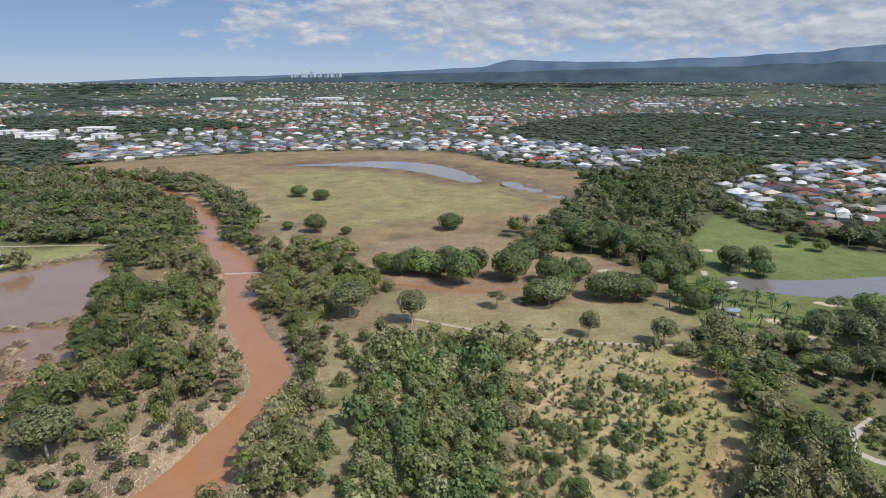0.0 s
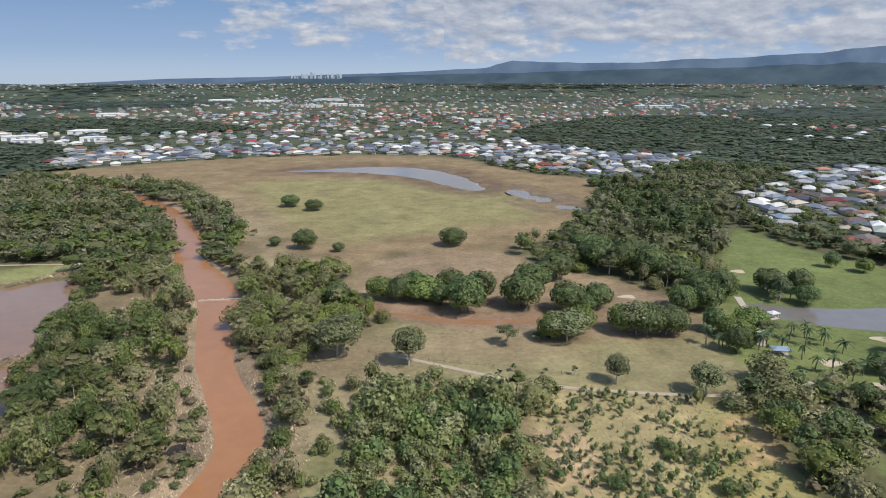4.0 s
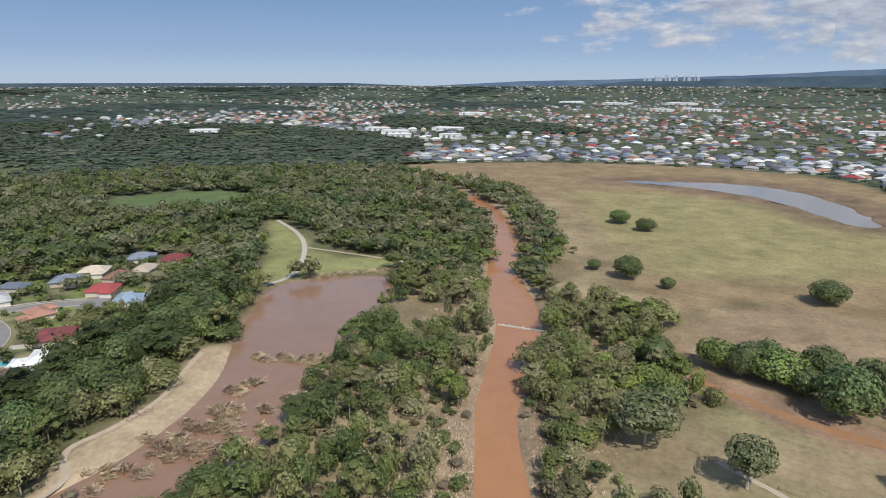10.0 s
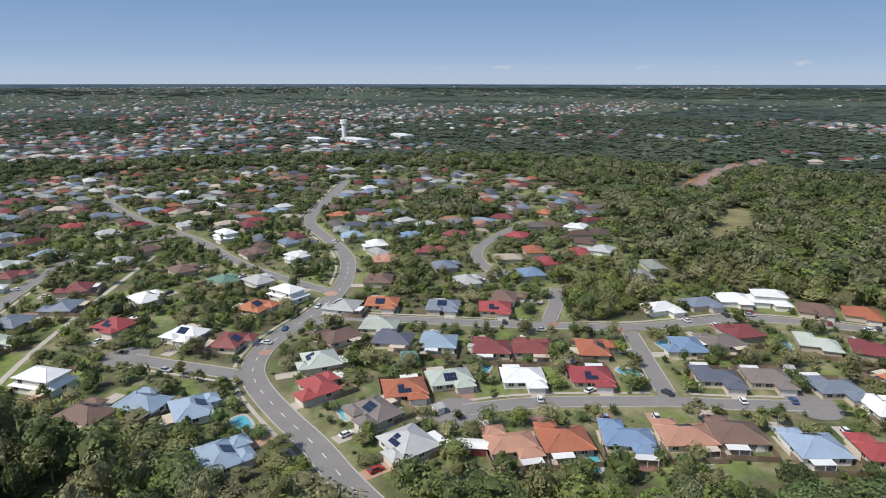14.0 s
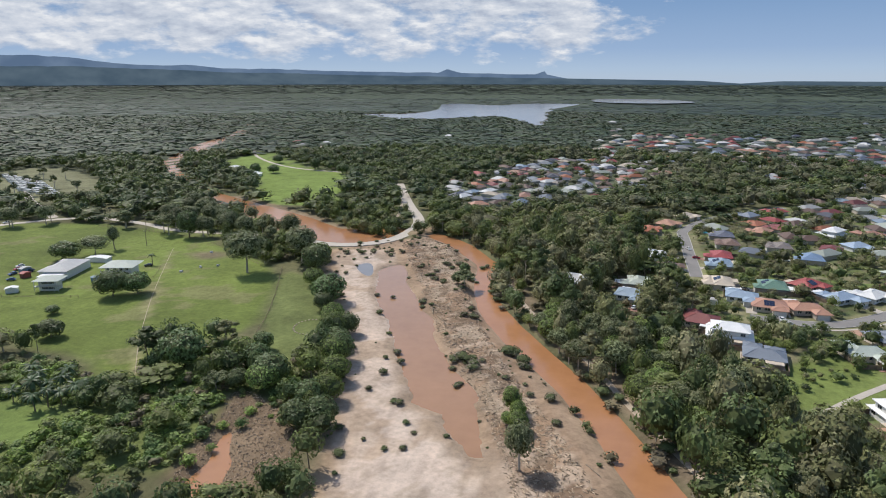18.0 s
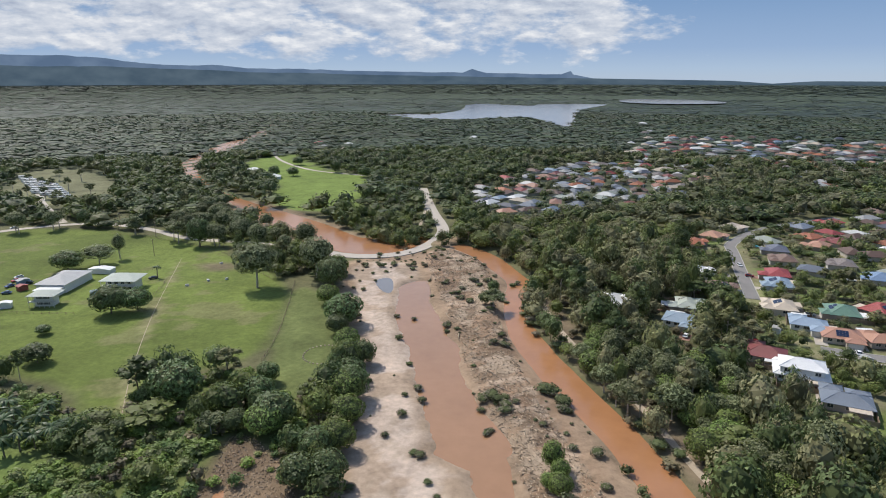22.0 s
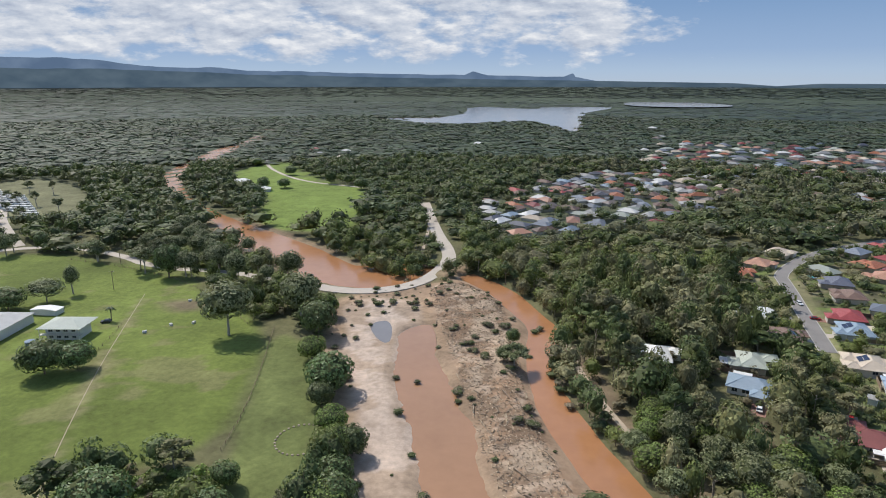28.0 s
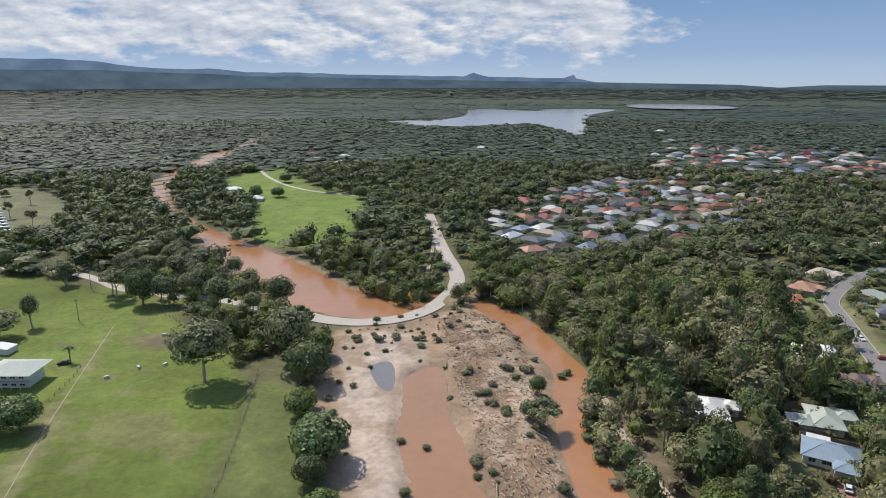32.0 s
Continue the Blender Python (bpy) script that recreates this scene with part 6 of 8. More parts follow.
houses_at = [(x, y, 9.5) for x, y, r in HOUSE_SPOTS]
# open ground before the houses that show between the trees by the river
houses_at += [(-50, -224, 11), (-54, -216, 9), (-74, -199, 11), (-76, -190, 9), (-82, -222, 9), (-106, -160, 11), (-104, -150, 9), (-112, -138, 9), (-98, -172, 9), (-66, -187, 8), (-112, -336, 9), (-104, -328, 8), (-120, -352, 9), (-136, -366, 8), (-98, -284, 9), (-95, -272, 8), (-102, -262, 8)]
far_np = np.array(FAR_SPOTS)
BANDS = ((0, 385, 6.8, NEAR_T, 0.50), (385, 800, 9.6, MID_T, 0.72), (800, 1800, 19.5, FAR_T, 0.85), (1800, 4600, 50.0, LAST_T, 0.6))
HIGH = {6.8: 1.9, 9.6: 1.7, 19.5: 1.1, 50.0: 0.6}
for r0, r1, step, temps, town in BANDS:
    p, sub = wood_points(r0, r1, step, town)
    keep = clear_of(p, [(x, y, r * 0.8) for x, y, r in SINGLE] + houses_at, 0.5)
    p, sub = p[keep], sub[keep]
    if r1 < 1000 and len(far_np):
        cell = {}
        for q in far_np:
            cell.setdefault((int(q[0] // 30), int(q[1] // 30)), []).append(q)
        ok = np.ones(len(p), bool)
        for i, q in enumerate(p):
            a_, b_ = int(q[0] // 30), int(q[1] // 30)
            for da in (-1, 0, 1):
                for db in (-1, 0, 1):
                    for h_ in cell.get((a_ + da, b_ + db), ()):
                        if (q[0] - h_[0]) ** 2 + (q[1] - h_[1]) ** 2 < 81:
                            ok[i] = False
        p, sub = p[ok], sub[ok]
    if r0 == 0:
        sight = np.minimum(np.hypot(p[:, 0] + 60, p[:, 1] - 235), np.minimum(np.hypot(p[:, 0] + 75, p[:, 1] + 90), np.hypot(p[:, 0] + 170, p[:, 1] - 160)))
        chosen = (sight < 95) & (sub > 0) & (RNG.random(len(p)) < 0.42)
        order = np.flatnonzero(chosen)[:80]
        for x, y in p[order]:
            kind = ("fig", "light", "tall", "gum")[int(np.clip(2 + 1.6 * fbm(np.array([x]), np.array([y]), 60, 55)[0] + RNG.uniform(-1.6, 1.6), 0, 3))]
            r_ = RNG.uniform(3.8, 6.2)
            tree(x, y, r_, r_ * (RNG.uniform(1.9, 2.5) if kind in ("gum", "tall") else RNG.uniform(1.4, 1.9)), kind, group="woodland trees by the river")
        rest = np.ones(len(p), bool)
        rest[order] = False
        p, sub = p[rest], sub[rest]
    n = len(p)
    zz = land(p[:, 0], p[:, 1])[0]
    base = {6.8: 4.4, 9.6: 6.3, 19.5: 15.2, 50.0: 33.0}[step]
    size = base * RNG.lognormal(0, 0.27, n) * np.where(sub < 0, 0.70, 1)
    size *= 1 + 0.25 * fbm(p[:, 0], p[:, 1], 90, 51)
    tall = (8.5 + 3.5 * fbm(p[:, 0], p[:, 1], 70, 52) + RNG.uniform(-3, 4, n)) * np.where(sub < 0, 0.62, 1) * {0: 1.0, 385: 1.05, 800: 0.48, 1800: 0.22}[r0]
    bank = inside_by(p[:, 0], p[:, 1], WEST_BANK) < 0
    dark = inside_by(p[:, 0], p[:, 1], FIG_BANK) < 0
    tall *= np.where(bank, 1.55, np.where(dark, 1.25, 1))
    size *= np.where(bank, 1.2, np.where(dark, 1.4, 1))
    built = far_suburb(p[:, 0], p[:, 1]) if r0 >= 800 else np.zeros(n)
    built = np.maximum(built, (sub < 0) * 1.0) if r0 >= 800 else built
    tall *= 1 - 0.40 * built
    size *= 1 - 0.30 * built
    species = np.clip(((fbm(p[:, 0], p[:, 1], 80, 53) * 1.3 + RNG.uniform(-0.55, 0.55, n)) * 3 + 3), 0, 5.99).astype(int)
    species = np.where(dark, 0, np.where(bank, np.array((0, 1, 2, 3, 3, 5))[RNG.integers(0, 6, n)], species))
    farm_side = (p[:, 0] > 15) & (p[:, 1] < 20)
    species = np.where(farm_side, np.array((0, 1, 4, 5, 1, 4, 2))[RNG.integers(0, 7, n)], species)
    pick = RNG.integers(0, len(temps), n)
    for k, tmp in enumerate(temps):
        m = pick == k
        if not m.any():
            continue
        v, f = scatter(tmp, np.c_[p[m], zz[m] - 0.3], np.stack([size[m], size[m] * RNG.uniform(0.85, 1.15, m.sum()), tall[m] / HIGH[step]], 1), RNG.uniform(0, 6.28, m.sum()))
        # distance haze is painted in: far leaf colour goes towards bluish grey-green
        haze_mix = 0.0 if r0 < 800 else 0.45 if r0 < 1800 else 0.7
        # its broad lighter and darker bands stand in for cloud shadows
        leaf_rgb = LEAF[species[m]] * (1 - haze_mix) + np.array((0.064, 0.098, 0.080)) * (1 + 0.45 * fbm(p[m, 0], p[m, 1] * 2.5, 700, 91))[:, None] * haze_mix
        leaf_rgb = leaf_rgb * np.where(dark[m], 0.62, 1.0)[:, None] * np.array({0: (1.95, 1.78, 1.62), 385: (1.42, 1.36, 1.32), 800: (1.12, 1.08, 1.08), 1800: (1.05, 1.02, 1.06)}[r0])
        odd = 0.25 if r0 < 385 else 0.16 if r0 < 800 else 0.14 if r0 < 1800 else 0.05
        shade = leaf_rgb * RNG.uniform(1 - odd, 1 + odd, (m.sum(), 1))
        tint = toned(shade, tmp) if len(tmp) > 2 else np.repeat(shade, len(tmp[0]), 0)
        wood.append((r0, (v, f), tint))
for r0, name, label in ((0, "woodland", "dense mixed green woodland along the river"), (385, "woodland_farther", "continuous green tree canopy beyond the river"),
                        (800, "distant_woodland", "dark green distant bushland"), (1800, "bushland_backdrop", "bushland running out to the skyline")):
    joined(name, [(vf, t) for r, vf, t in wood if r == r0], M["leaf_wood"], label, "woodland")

# young plantation in rows, and the sparse planting beside it
sets = []
for poly, step, prob, rad, high, pad in ((YOUNG, 3.7, 0.97, 2.0, 4.4, 1.0), (PLANTING, 2.6, 0.62, 0.80, 2.7, 1.0), (STRIP, 4.6, 0.40, 1.7, 4.0, 0.0)):
    p = jitter_grid(-60, 110, 55, 250, step)
    keep = (inside_by(p[:, 0], p[:, 1], poly) < -pad) & (RNG.random(len(p)) < prob * (1 + (0.5 if poly is not PLANTING else 1.3) * fbm(p[:, 0], p[:, 1], 25, 61)) * (1 if poly is not PLANTING else np.clip(1.25 - (p[:, 0] - 30) / 62, 0.22, 1.2)))
    p = p[keep & clear_of(p, SINGLE, 0)]
    n = len(p)
    size = rad * RNG.lognormal(0, 0.34, n) * (1 + 0.5 * np.maximum(0, fbm(p[:, 0], p[:, 1], 18, 62)))
    pool = SAPLING_T if poly is PLANTING else SCRUB_T
    pick = RNG.integers(0, len(pool), n)
    for k, tmp in enumerate(pool):
        m = pick == k
        v, f = scatter(tmp, np.c_[p[m], np.full(m.sum(), 0.3)], np.stack([size[m], size[m], high * size[m] / rad / (2.2 if pool is SAPLING_T else 1.9)], 1), RNG.uniform(0, 6.28, m.sum()))
        sets.append(((v, f), toned(LEAF[np.array((1, 2, 3, 5, 2))[RNG.integers(0, 5, m.sum())]] * ((2.1, 2.1, 2.0) if pool is SAPLING_T else (2.05, 2.02, 1.8)) * RNG.uniform(0.8, 1.25, (m.sum(), 1)), tmp)))
for x, y in [(44, 164), (30, 148), (29, 164), (66, 187), (41, 144), (33, 134), (26, 179), (17, 134), (55, 139), (72, 172), (62, 190), (43, 176), (47, 157), (21, 167), (54, 154), (38, 150), (46, 140), (28, 140), (35, 158), (24, 150)]:
    for k in range(4):
        q = np.array([(x + RNG.normal(0, 1.8), y + RNG.normal(0, 1.8), 0.35)])
        sz = RNG.uniform(1.2, 2.6)
        tmp = NEAR_T[int(RNG.integers(0, 4))]
        sets.append((scatter(tmp, q, np.array([(sz, sz, sz * 0.95)]), RNG.uniform(0, 6.28, 1)), toned(LEAF[RNG.integers(0, 3, 1)] * (2.0, 1.95, 1.8), tmp)))
joined("plantation", sets, M["leaf_wood"], "young trees planted in rough rows on dry grass", "plantation")

# low leafy scrub below the paddock, and garden beds by the lawn
sets = []
for poly, step, prob, lo, hi, mult in ((THICKET, 2.7, 0.85, 1.0, 2.7, (2.2, 2.3, 1.8)), (GARDEN_BEDS, 2.6, 0.6, 0.7, 1.9, (2.3, 2.05, 1.8))):
    a0, a1 = poly.min(0), poly.max(0)
    p = jitter_grid(a0[0], a1[0], a0[1], a1[1], step)
    keep = (inside_by(p[:, 0], p[:, 1], poly) < -0.5) & (RNG.random(len(p)) < prob * np.clip(0.8 + 1.6 * fbm(p[:, 0], p[:, 1], 14, 63), 0, 1)) & ((inside_by(p[:, 0], p[:, 1], BARE_EARTH) > 1) | (RNG.random(len(p)) < 0.5)) & (inside_by(p[:, 0], p[:, 1], SIDE_FIELD) > 0)
    for key, line, w in PATHS:
        keep &= off_line(p[:, 0], p[:, 1], np.c_[np.array(line), np.full(len(line), w + 1.5)]) > 0
    p = p[keep & clear_of(p, SINGLE, -1)]
    pick = RNG.integers(0, 4, len(p))
    for k in range(4):
        q = p[pick == k]
        size = RNG.uniform(lo, hi, len(q))
        tmp = SCRUB_T[k]
        sets.append((scatter(tmp, np.c_[q, np.full(len(q), 0.3)], np.stack([size, size, size * RNG.uniform(0.5, 0.9, len(q))], 1), RNG.uniform(0, 6.28, len(q))),
                     toned(LEAF[np.array((1, 4, 4, 5, 2))[RNG.integers(0, 5, len(q))]] * mult * RNG.uniform(0.75, 1.3, (len(q), 1)), tmp)))
joined("thicket", sets, M["leaf_wood"], "low leafy green scrub on rough grass", "scrub")

# ---- backdrop ----
n = 256
u = np.linspace(0, 1, n + 1)
rows_v = [(-0.6, 0), (0.0, 0.0), (3.0, 0.25), (6.0, 0.5), (9.0, 0.75), (12.0, 1.0)]
R = 4850.0
vs = np.array([(-math.sin(t * 2 * math.pi) * R, math.cos(t * 2 * math.pi) * R, 100 + R * math.tan(radians(e))) for e, _ in rows_v for t in u])
me = bpy.data.meshes.new("sky_backdrop")
faces = [(r * (n + 1) + i, r * (n + 1) + i + 1, (r + 1) * (n + 1) + i + 1, (r + 1) * (n + 1) + i) for r in range(len(rows_v) - 1) for i in range(n)]
me.from_pydata(vs.tolist(), [], faces)
layer = me.uv_layers.new(name="UVMap")
loop_v = np.empty(len(me.loops), np.int32)
me.loops.foreach_get("vertex_index", loop_v)
uvs = np.array([(t, max(0.0, v)) for _, v in rows_v for t in u], np.float32)
layer.data.foreach_set("uv", uvs[loop_v].ravel())
me.materials.append(M["sky"])
tagged(new("backdrop", me), "blue sky with cumulus cloud near the skyline", "sky", kind="structure")


def hill_band(name, radius, heights, label, depth=160, look_="hills"):
    """A far range of hills: heights in degrees over the skyline at turns left of north."""
    t = np.linspace(heights[0][0], heights[-1][0], 220)
    e = np.interp(t, [h[0] for h in heights], [h[1] for h in heights])
    e = e + 0.10 * fbm(t * 40, t * 0, 70, 71) * np.clip(e + 0.2, 0, 1)
    rad = np.radians(t)
    top = np.stack([-np.sin(rad) * radius, np.cos(rad) * radius, 100 + radius * np.tan(np.radians(np.maximum(e, -0.7)))], 1)
    front = np.stack([-np.sin(rad) * (radius - depth), np.cos(rad) * (radius - depth), np.full(len(t), 25.0)], 1)
    k = len(t)
    tri = []
    for i in range(k - 1):
        tri += [(i, i + 1, k + i + 1), (i, k + i + 1, k + i)]
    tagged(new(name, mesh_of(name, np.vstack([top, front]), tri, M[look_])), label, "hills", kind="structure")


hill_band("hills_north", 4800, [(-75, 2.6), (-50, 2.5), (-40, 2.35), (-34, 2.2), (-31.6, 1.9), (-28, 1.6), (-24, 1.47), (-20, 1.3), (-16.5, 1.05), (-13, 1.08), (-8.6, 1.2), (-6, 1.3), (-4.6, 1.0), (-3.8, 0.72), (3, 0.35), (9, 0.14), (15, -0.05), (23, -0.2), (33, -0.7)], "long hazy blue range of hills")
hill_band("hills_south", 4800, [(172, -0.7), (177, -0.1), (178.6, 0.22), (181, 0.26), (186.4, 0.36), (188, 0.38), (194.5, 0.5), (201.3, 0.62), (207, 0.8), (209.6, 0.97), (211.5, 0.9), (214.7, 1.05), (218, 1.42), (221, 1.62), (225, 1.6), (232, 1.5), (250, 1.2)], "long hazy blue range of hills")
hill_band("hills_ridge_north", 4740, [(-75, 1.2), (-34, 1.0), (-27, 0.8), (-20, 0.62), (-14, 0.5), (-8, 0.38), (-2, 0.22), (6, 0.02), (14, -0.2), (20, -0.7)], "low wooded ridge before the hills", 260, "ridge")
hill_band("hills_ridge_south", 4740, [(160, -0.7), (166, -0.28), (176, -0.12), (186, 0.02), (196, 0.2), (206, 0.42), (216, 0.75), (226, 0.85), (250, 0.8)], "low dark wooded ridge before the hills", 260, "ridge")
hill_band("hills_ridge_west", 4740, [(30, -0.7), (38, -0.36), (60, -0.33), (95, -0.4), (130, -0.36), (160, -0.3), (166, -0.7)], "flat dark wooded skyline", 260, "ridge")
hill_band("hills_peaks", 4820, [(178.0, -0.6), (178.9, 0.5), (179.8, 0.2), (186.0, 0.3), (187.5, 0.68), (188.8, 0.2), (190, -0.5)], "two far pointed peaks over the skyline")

# ---- riverbed and banks: shrubs, reeds, driftwood ----
M["shrub_green"] = surface("shrub leaves", (0.115, 0.140, 0.055), rough=0.7, var=0.3, coarse=0.5, fine=3.0, each=0.35, through_light=0.2)
M["shrub_grey"] = surface("mud-coated shrub twigs", (0.215, 0.19, 0.13), rough=0.9, var=0.3, coarse=0.5, fine=3.0, each=0.3, through_light=0.15)
M["drift"] = surface("bleached driftwood", (0.34, 0.27, 0.19), rough=0.9, var=0.3, coarse=0.4, fine=4.0, bump=0.4, each=0.25)
M["stone"] = surface("river stone", (0.33, 0.27, 0.21), rough=0.9, var=0.25, coarse=0.6, fine=4.0, bump=0.5, each=0.25)
M["reed"] = surface("flattened dead reeds", (0.44, 0.35, 0.235), rough=0.9, var=0.3, coarse=0.4, fine=3.0, each=0.3, through_light=0.1)
SHRUB_MESH = {kind: [leafy_mesh("shrub", foliage(500 + k, 12, 170, 0.085, 1.1), M["shrub_" + kind]) for k in range(3)] for kind in ("green", "grey")}


SHRUBS_LEFT, SCRUB = [285], []


def shrub(x, y, r, kind, label, group):
    SHRUBS_LEFT[0] -= 1
    if SHRUBS_LEFT[0] < 0:
        SCRUB.append((x, y, r, kind))
        return
    ob = new("shrub", SHRUB_MESH[kind][int(RNG.integers(0, 3))])
    ob.matrix_basis = pose(x, y, max(ground_z(x, y), -0.3) - 0.1, 0, 0, RNG.uniform(0, 360)) @ Matrix.Diagonal((r, r * RNG.uniform(0.8, 1.2), r * RNG.uniform(0.75, 1.05), 1))
    tagged(ob, label, "shrub", group)


BED_SHRUBS = [(-9, -124), (36, -196), (29, -172), (16, -128), (16, -104), (8, -184), (6, -240), (70, -262), (48, -268), (4, -96), (-2, -72), (60, -225),
              (28, -194), (20, -151), (13, -134), (10, -126), (14, -116), (12, -183), (6, -97), (-13, -80), (10, -75), (3, -71), (63, -251), (57, -255), (47, -268), (56, -267), (41, -272), (21, -279), (8, -275)]
BED_CLUMPS = [(-10, -248, 2.4), (3, -245, 2.6), (23, -242, 1.8), (15, -226, 2.0), (12, -221, 2.2), (8, -215, 2.4), (26, -224, 1.4), (14, -189, 2.4), (13, -232, 2.2), (-13, -170, 2.6), (-31, -139, 3.6),
              (-33, -132, 3.0), (-13, -128, 3.4), (-16, -125, 2.8), (-12, -112, 2.0), (-43, -90, 2.0), (-8, -223, 2.2), (9, -249, 2.6), (-34, -126, 2.4), (-10, -131, 2.6), (-4, -205, 2.0)]
for x, y in BED_SHRUBS:
    shrub(x, y, RNG.uniform(1.0, 2.0), "green" if RNG.random() < 0.4 else "grey", "low muddy green shrub on the sandy riverbed", "riverbed shrubs")
for x, y, r_ in BED_CLUMPS:
    for k in range(3):
        shrub(x + RNG.normal(0, r_ * 0.5), y + RNG.normal(0, r_ * 0.5), r_ * RNG.uniform(0.5, 1.0), "green" if RNG.random() < 0.35 else "grey", "dark flood-bent shrub on the river island", "riverbed shrubs")
p = jitter_grid(-70, 95, -305, 0, 5.0)
d_is, d_bed = inside_by(p[:, 0], p[:, 1], ISLAND), inside_by(p[:, 0], p[:, 1], RIVERBED)
wet = np.minimum(inside_by(p[:, 0], p[:, 1], BED_POND), off_line(p[:, 0], p[:, 1], RIVER))
thick = fbm(p[:, 0], p[:, 1], 16, 33)
chance = np.where(d_is < 0, np.clip(0.10 + 0.9 * thick, 0.02, 0.5), np.where(inside_by(p[:, 0], p[:, 1], SAND) < -3, 0.03, np.clip(0.22 + 0.8 * thick, 0.05, 0.6)))
chance = np.where((p[:, 1] < -255), chance + 0.2, chance)
for x, y in p[(d_bed < 0) & (wet > 0.5) & (RNG.random(len(p)) < chance)]:
    shrub(x, y, RNG.choice((0.5, 0.7, 0.9, 1.3, 1.9)) * RNG.uniform(0.8, 1.2), "green" if RNG.random() < 0.3 else "grey", "low muddy shrub on the stony riverbed", "riverbed shrubs")
p = jitter_grid(-150, 10, 60, 420, 5.0)
d_r = off_line(p[:, 0], p[:, 1], RIVER)
for x, y in p[(d_r > 1.5) & (d_r < 9) & (RNG.random(len(p)) < 0.5)][:130]:
    shrub(x, y, RNG.uniform(1.0, 2.4), "grey" if RNG.random() < 0.65 else "green", "flood-flattened brown shrub on the river bank", "bank shrubs")


def log_mesh(seed):
    g = random.Random(seed)
    bm = bmesh.new()
    tube(bm, (0, 0, 0.2), (g.uniform(3, 6), g.uniform(-0.6, 0.6), 0.35), 0.22, 0.10, 7)
    for k in range(3):
        x = g.uniform(1.2, 3)
        tube(bm, (x, 0, 0.25), (x + g.uniform(0.6, 1.4), g.uniform(-1.3, 1.3), g.uniform(0.3, 0.9)), 0.08, 0.03, 5)
    return bm_mesh("driftwood_log", bm, M["drift"])


LOGS = [log_mesh(k) for k in range(4)]
p = jitter_grid(-70, 90, -300, -20, 8.5)
ok = (inside_by(p[:, 0], p[:, 1], ISLAND) < 2) & (off_line(p[:, 0], p[:, 1], RIVER) > 1) & (inside_by(p[:, 0], p[:, 1], BED_POND) > 0.5) & (RNG.random(len(p)) < 0.6)
for x, y in p[ok]:
    ob = new("driftwood_log", LOGS[int(RNG.integers(0, 4))])
    ob.matrix_basis = pose(x, y, ground_z(x, y) - 0.05, RNG.uniform(-6, 6), 0, RNG.uniform(-30, 30) + 115)
    tagged(ob, "bleached driftwood log stranded on the riverbed", "log", "driftwood")


def debris(name, poly, count, size, material, label):
    """Twigs and flood litter lying thick on the ground, as one mesh."""
    lo, hi = poly.min(0), poly.max(0)
    q = RNG.uniform(lo, hi, (count, 2))
    q = q[inside_by(q[:, 0], q[:, 1], poly) < -1]
    q = q[(off_line(q[:, 0], q[:, 1], RIVER) > 0.6) & (inside_by(q[:, 0], q[:, 1], BED_POND) > 0.3)]
    n_ = len(q)
    ang = RNG.normal(2.0, 0.5, n_)
    ln, wd = size * RNG.uniform(0.5, 1.6, n_), size * RNG.uniform(0.08, 0.2, n_)
    z = land(q[:, 0], q[:, 1])[0]
    e = np.stack([np.cos(ang), np.sin(ang)], 1)
    s = np.stack([-e[:, 1], e[:, 0]], 1)
    tip = RNG.uniform(0.03, 0.22, n_) * size
    pts = np.stack([np.c_[q - e * ln[:, None] / 2 - s * wd[:, None], z - 0.05], np.c_[q - e * ln[:, None] / 2 + s * wd[:, None], z - 0.05],
                    np.c_[q + e * ln[:, None] / 2, z + tip], np.c_[q, z + tip * 0.9 + 0.12]], 1)
    i = np.arange(n_)[:, None] * 4
    tri = np.vstack([i + (0, 1, 3), i + (1, 2, 3), i + (2, 0, 3), i + (0, 2, 1)])
    base = np.array((0.47, 0.365, 0.26)) * RNG.uniform(0.35, 1.3, (n_, 1))
    tagged(new(name, mesh_of(name, pts.reshape(-1, 3), tri, material, np.repeat(base, 4, 0))), label, "debris", kind="stuff")


debris("flood_debris", ISLAND, 46000, 1.25, M["dead"], "pale flood litter and stones strewn over the river island")
debris("bank_debris", rounded([(-62, 120), (-30, 120), (-36, 200), (-60, 330), (-160, 330), (-130, 250), (-100, 180)]), 9000, 1.3, M["dead"], "brown flattened brush along the river banks")
debris("flattened_reeds", BARE_BANK, 12000, 1.1, M["dead"], "pale flattened reeds and twigs on the bare river bank")
debris("earth_litter", BARE_EARTH, 4200, 0.9, M["dead"], "broken twigs on bare brown earth")
debris("planting_litter", PLANTING, 7000, 0.8, M["dead"], "dry grass tussocks between the planted shrubs")


def reed_mesh(seed):
    g = np.random.default_rng(seed)
    k = 90
    a, r = g.uniform(0, 6.28, k), np.sqrt(g.random(k))
    base = np.stack([np.cos(a) * r, np.sin(a) * r, np.zeros(k)], 1)
    lean = np.stack([g.normal(0.7, 0.5, k), g.normal(0.2, 0.5, k), g.uniform(0.5, 1.1, k)], 1)
    side = np.stack([-np.sin(a), np.cos(a), np.zeros(k)], 1) * 0.09
    v = np.stack([base - side, base + side, base + lean * 0.6 + side * 0.8, base + lean * (1, 1, 0.75)], 1)
    i = np.arange(k)[:, None] * 4
    return mesh_of("reed_clump", v.reshape(-1, 3), np.vstack([i + (0, 1, 2), i + (0, 2, 3)]), M["reed"])


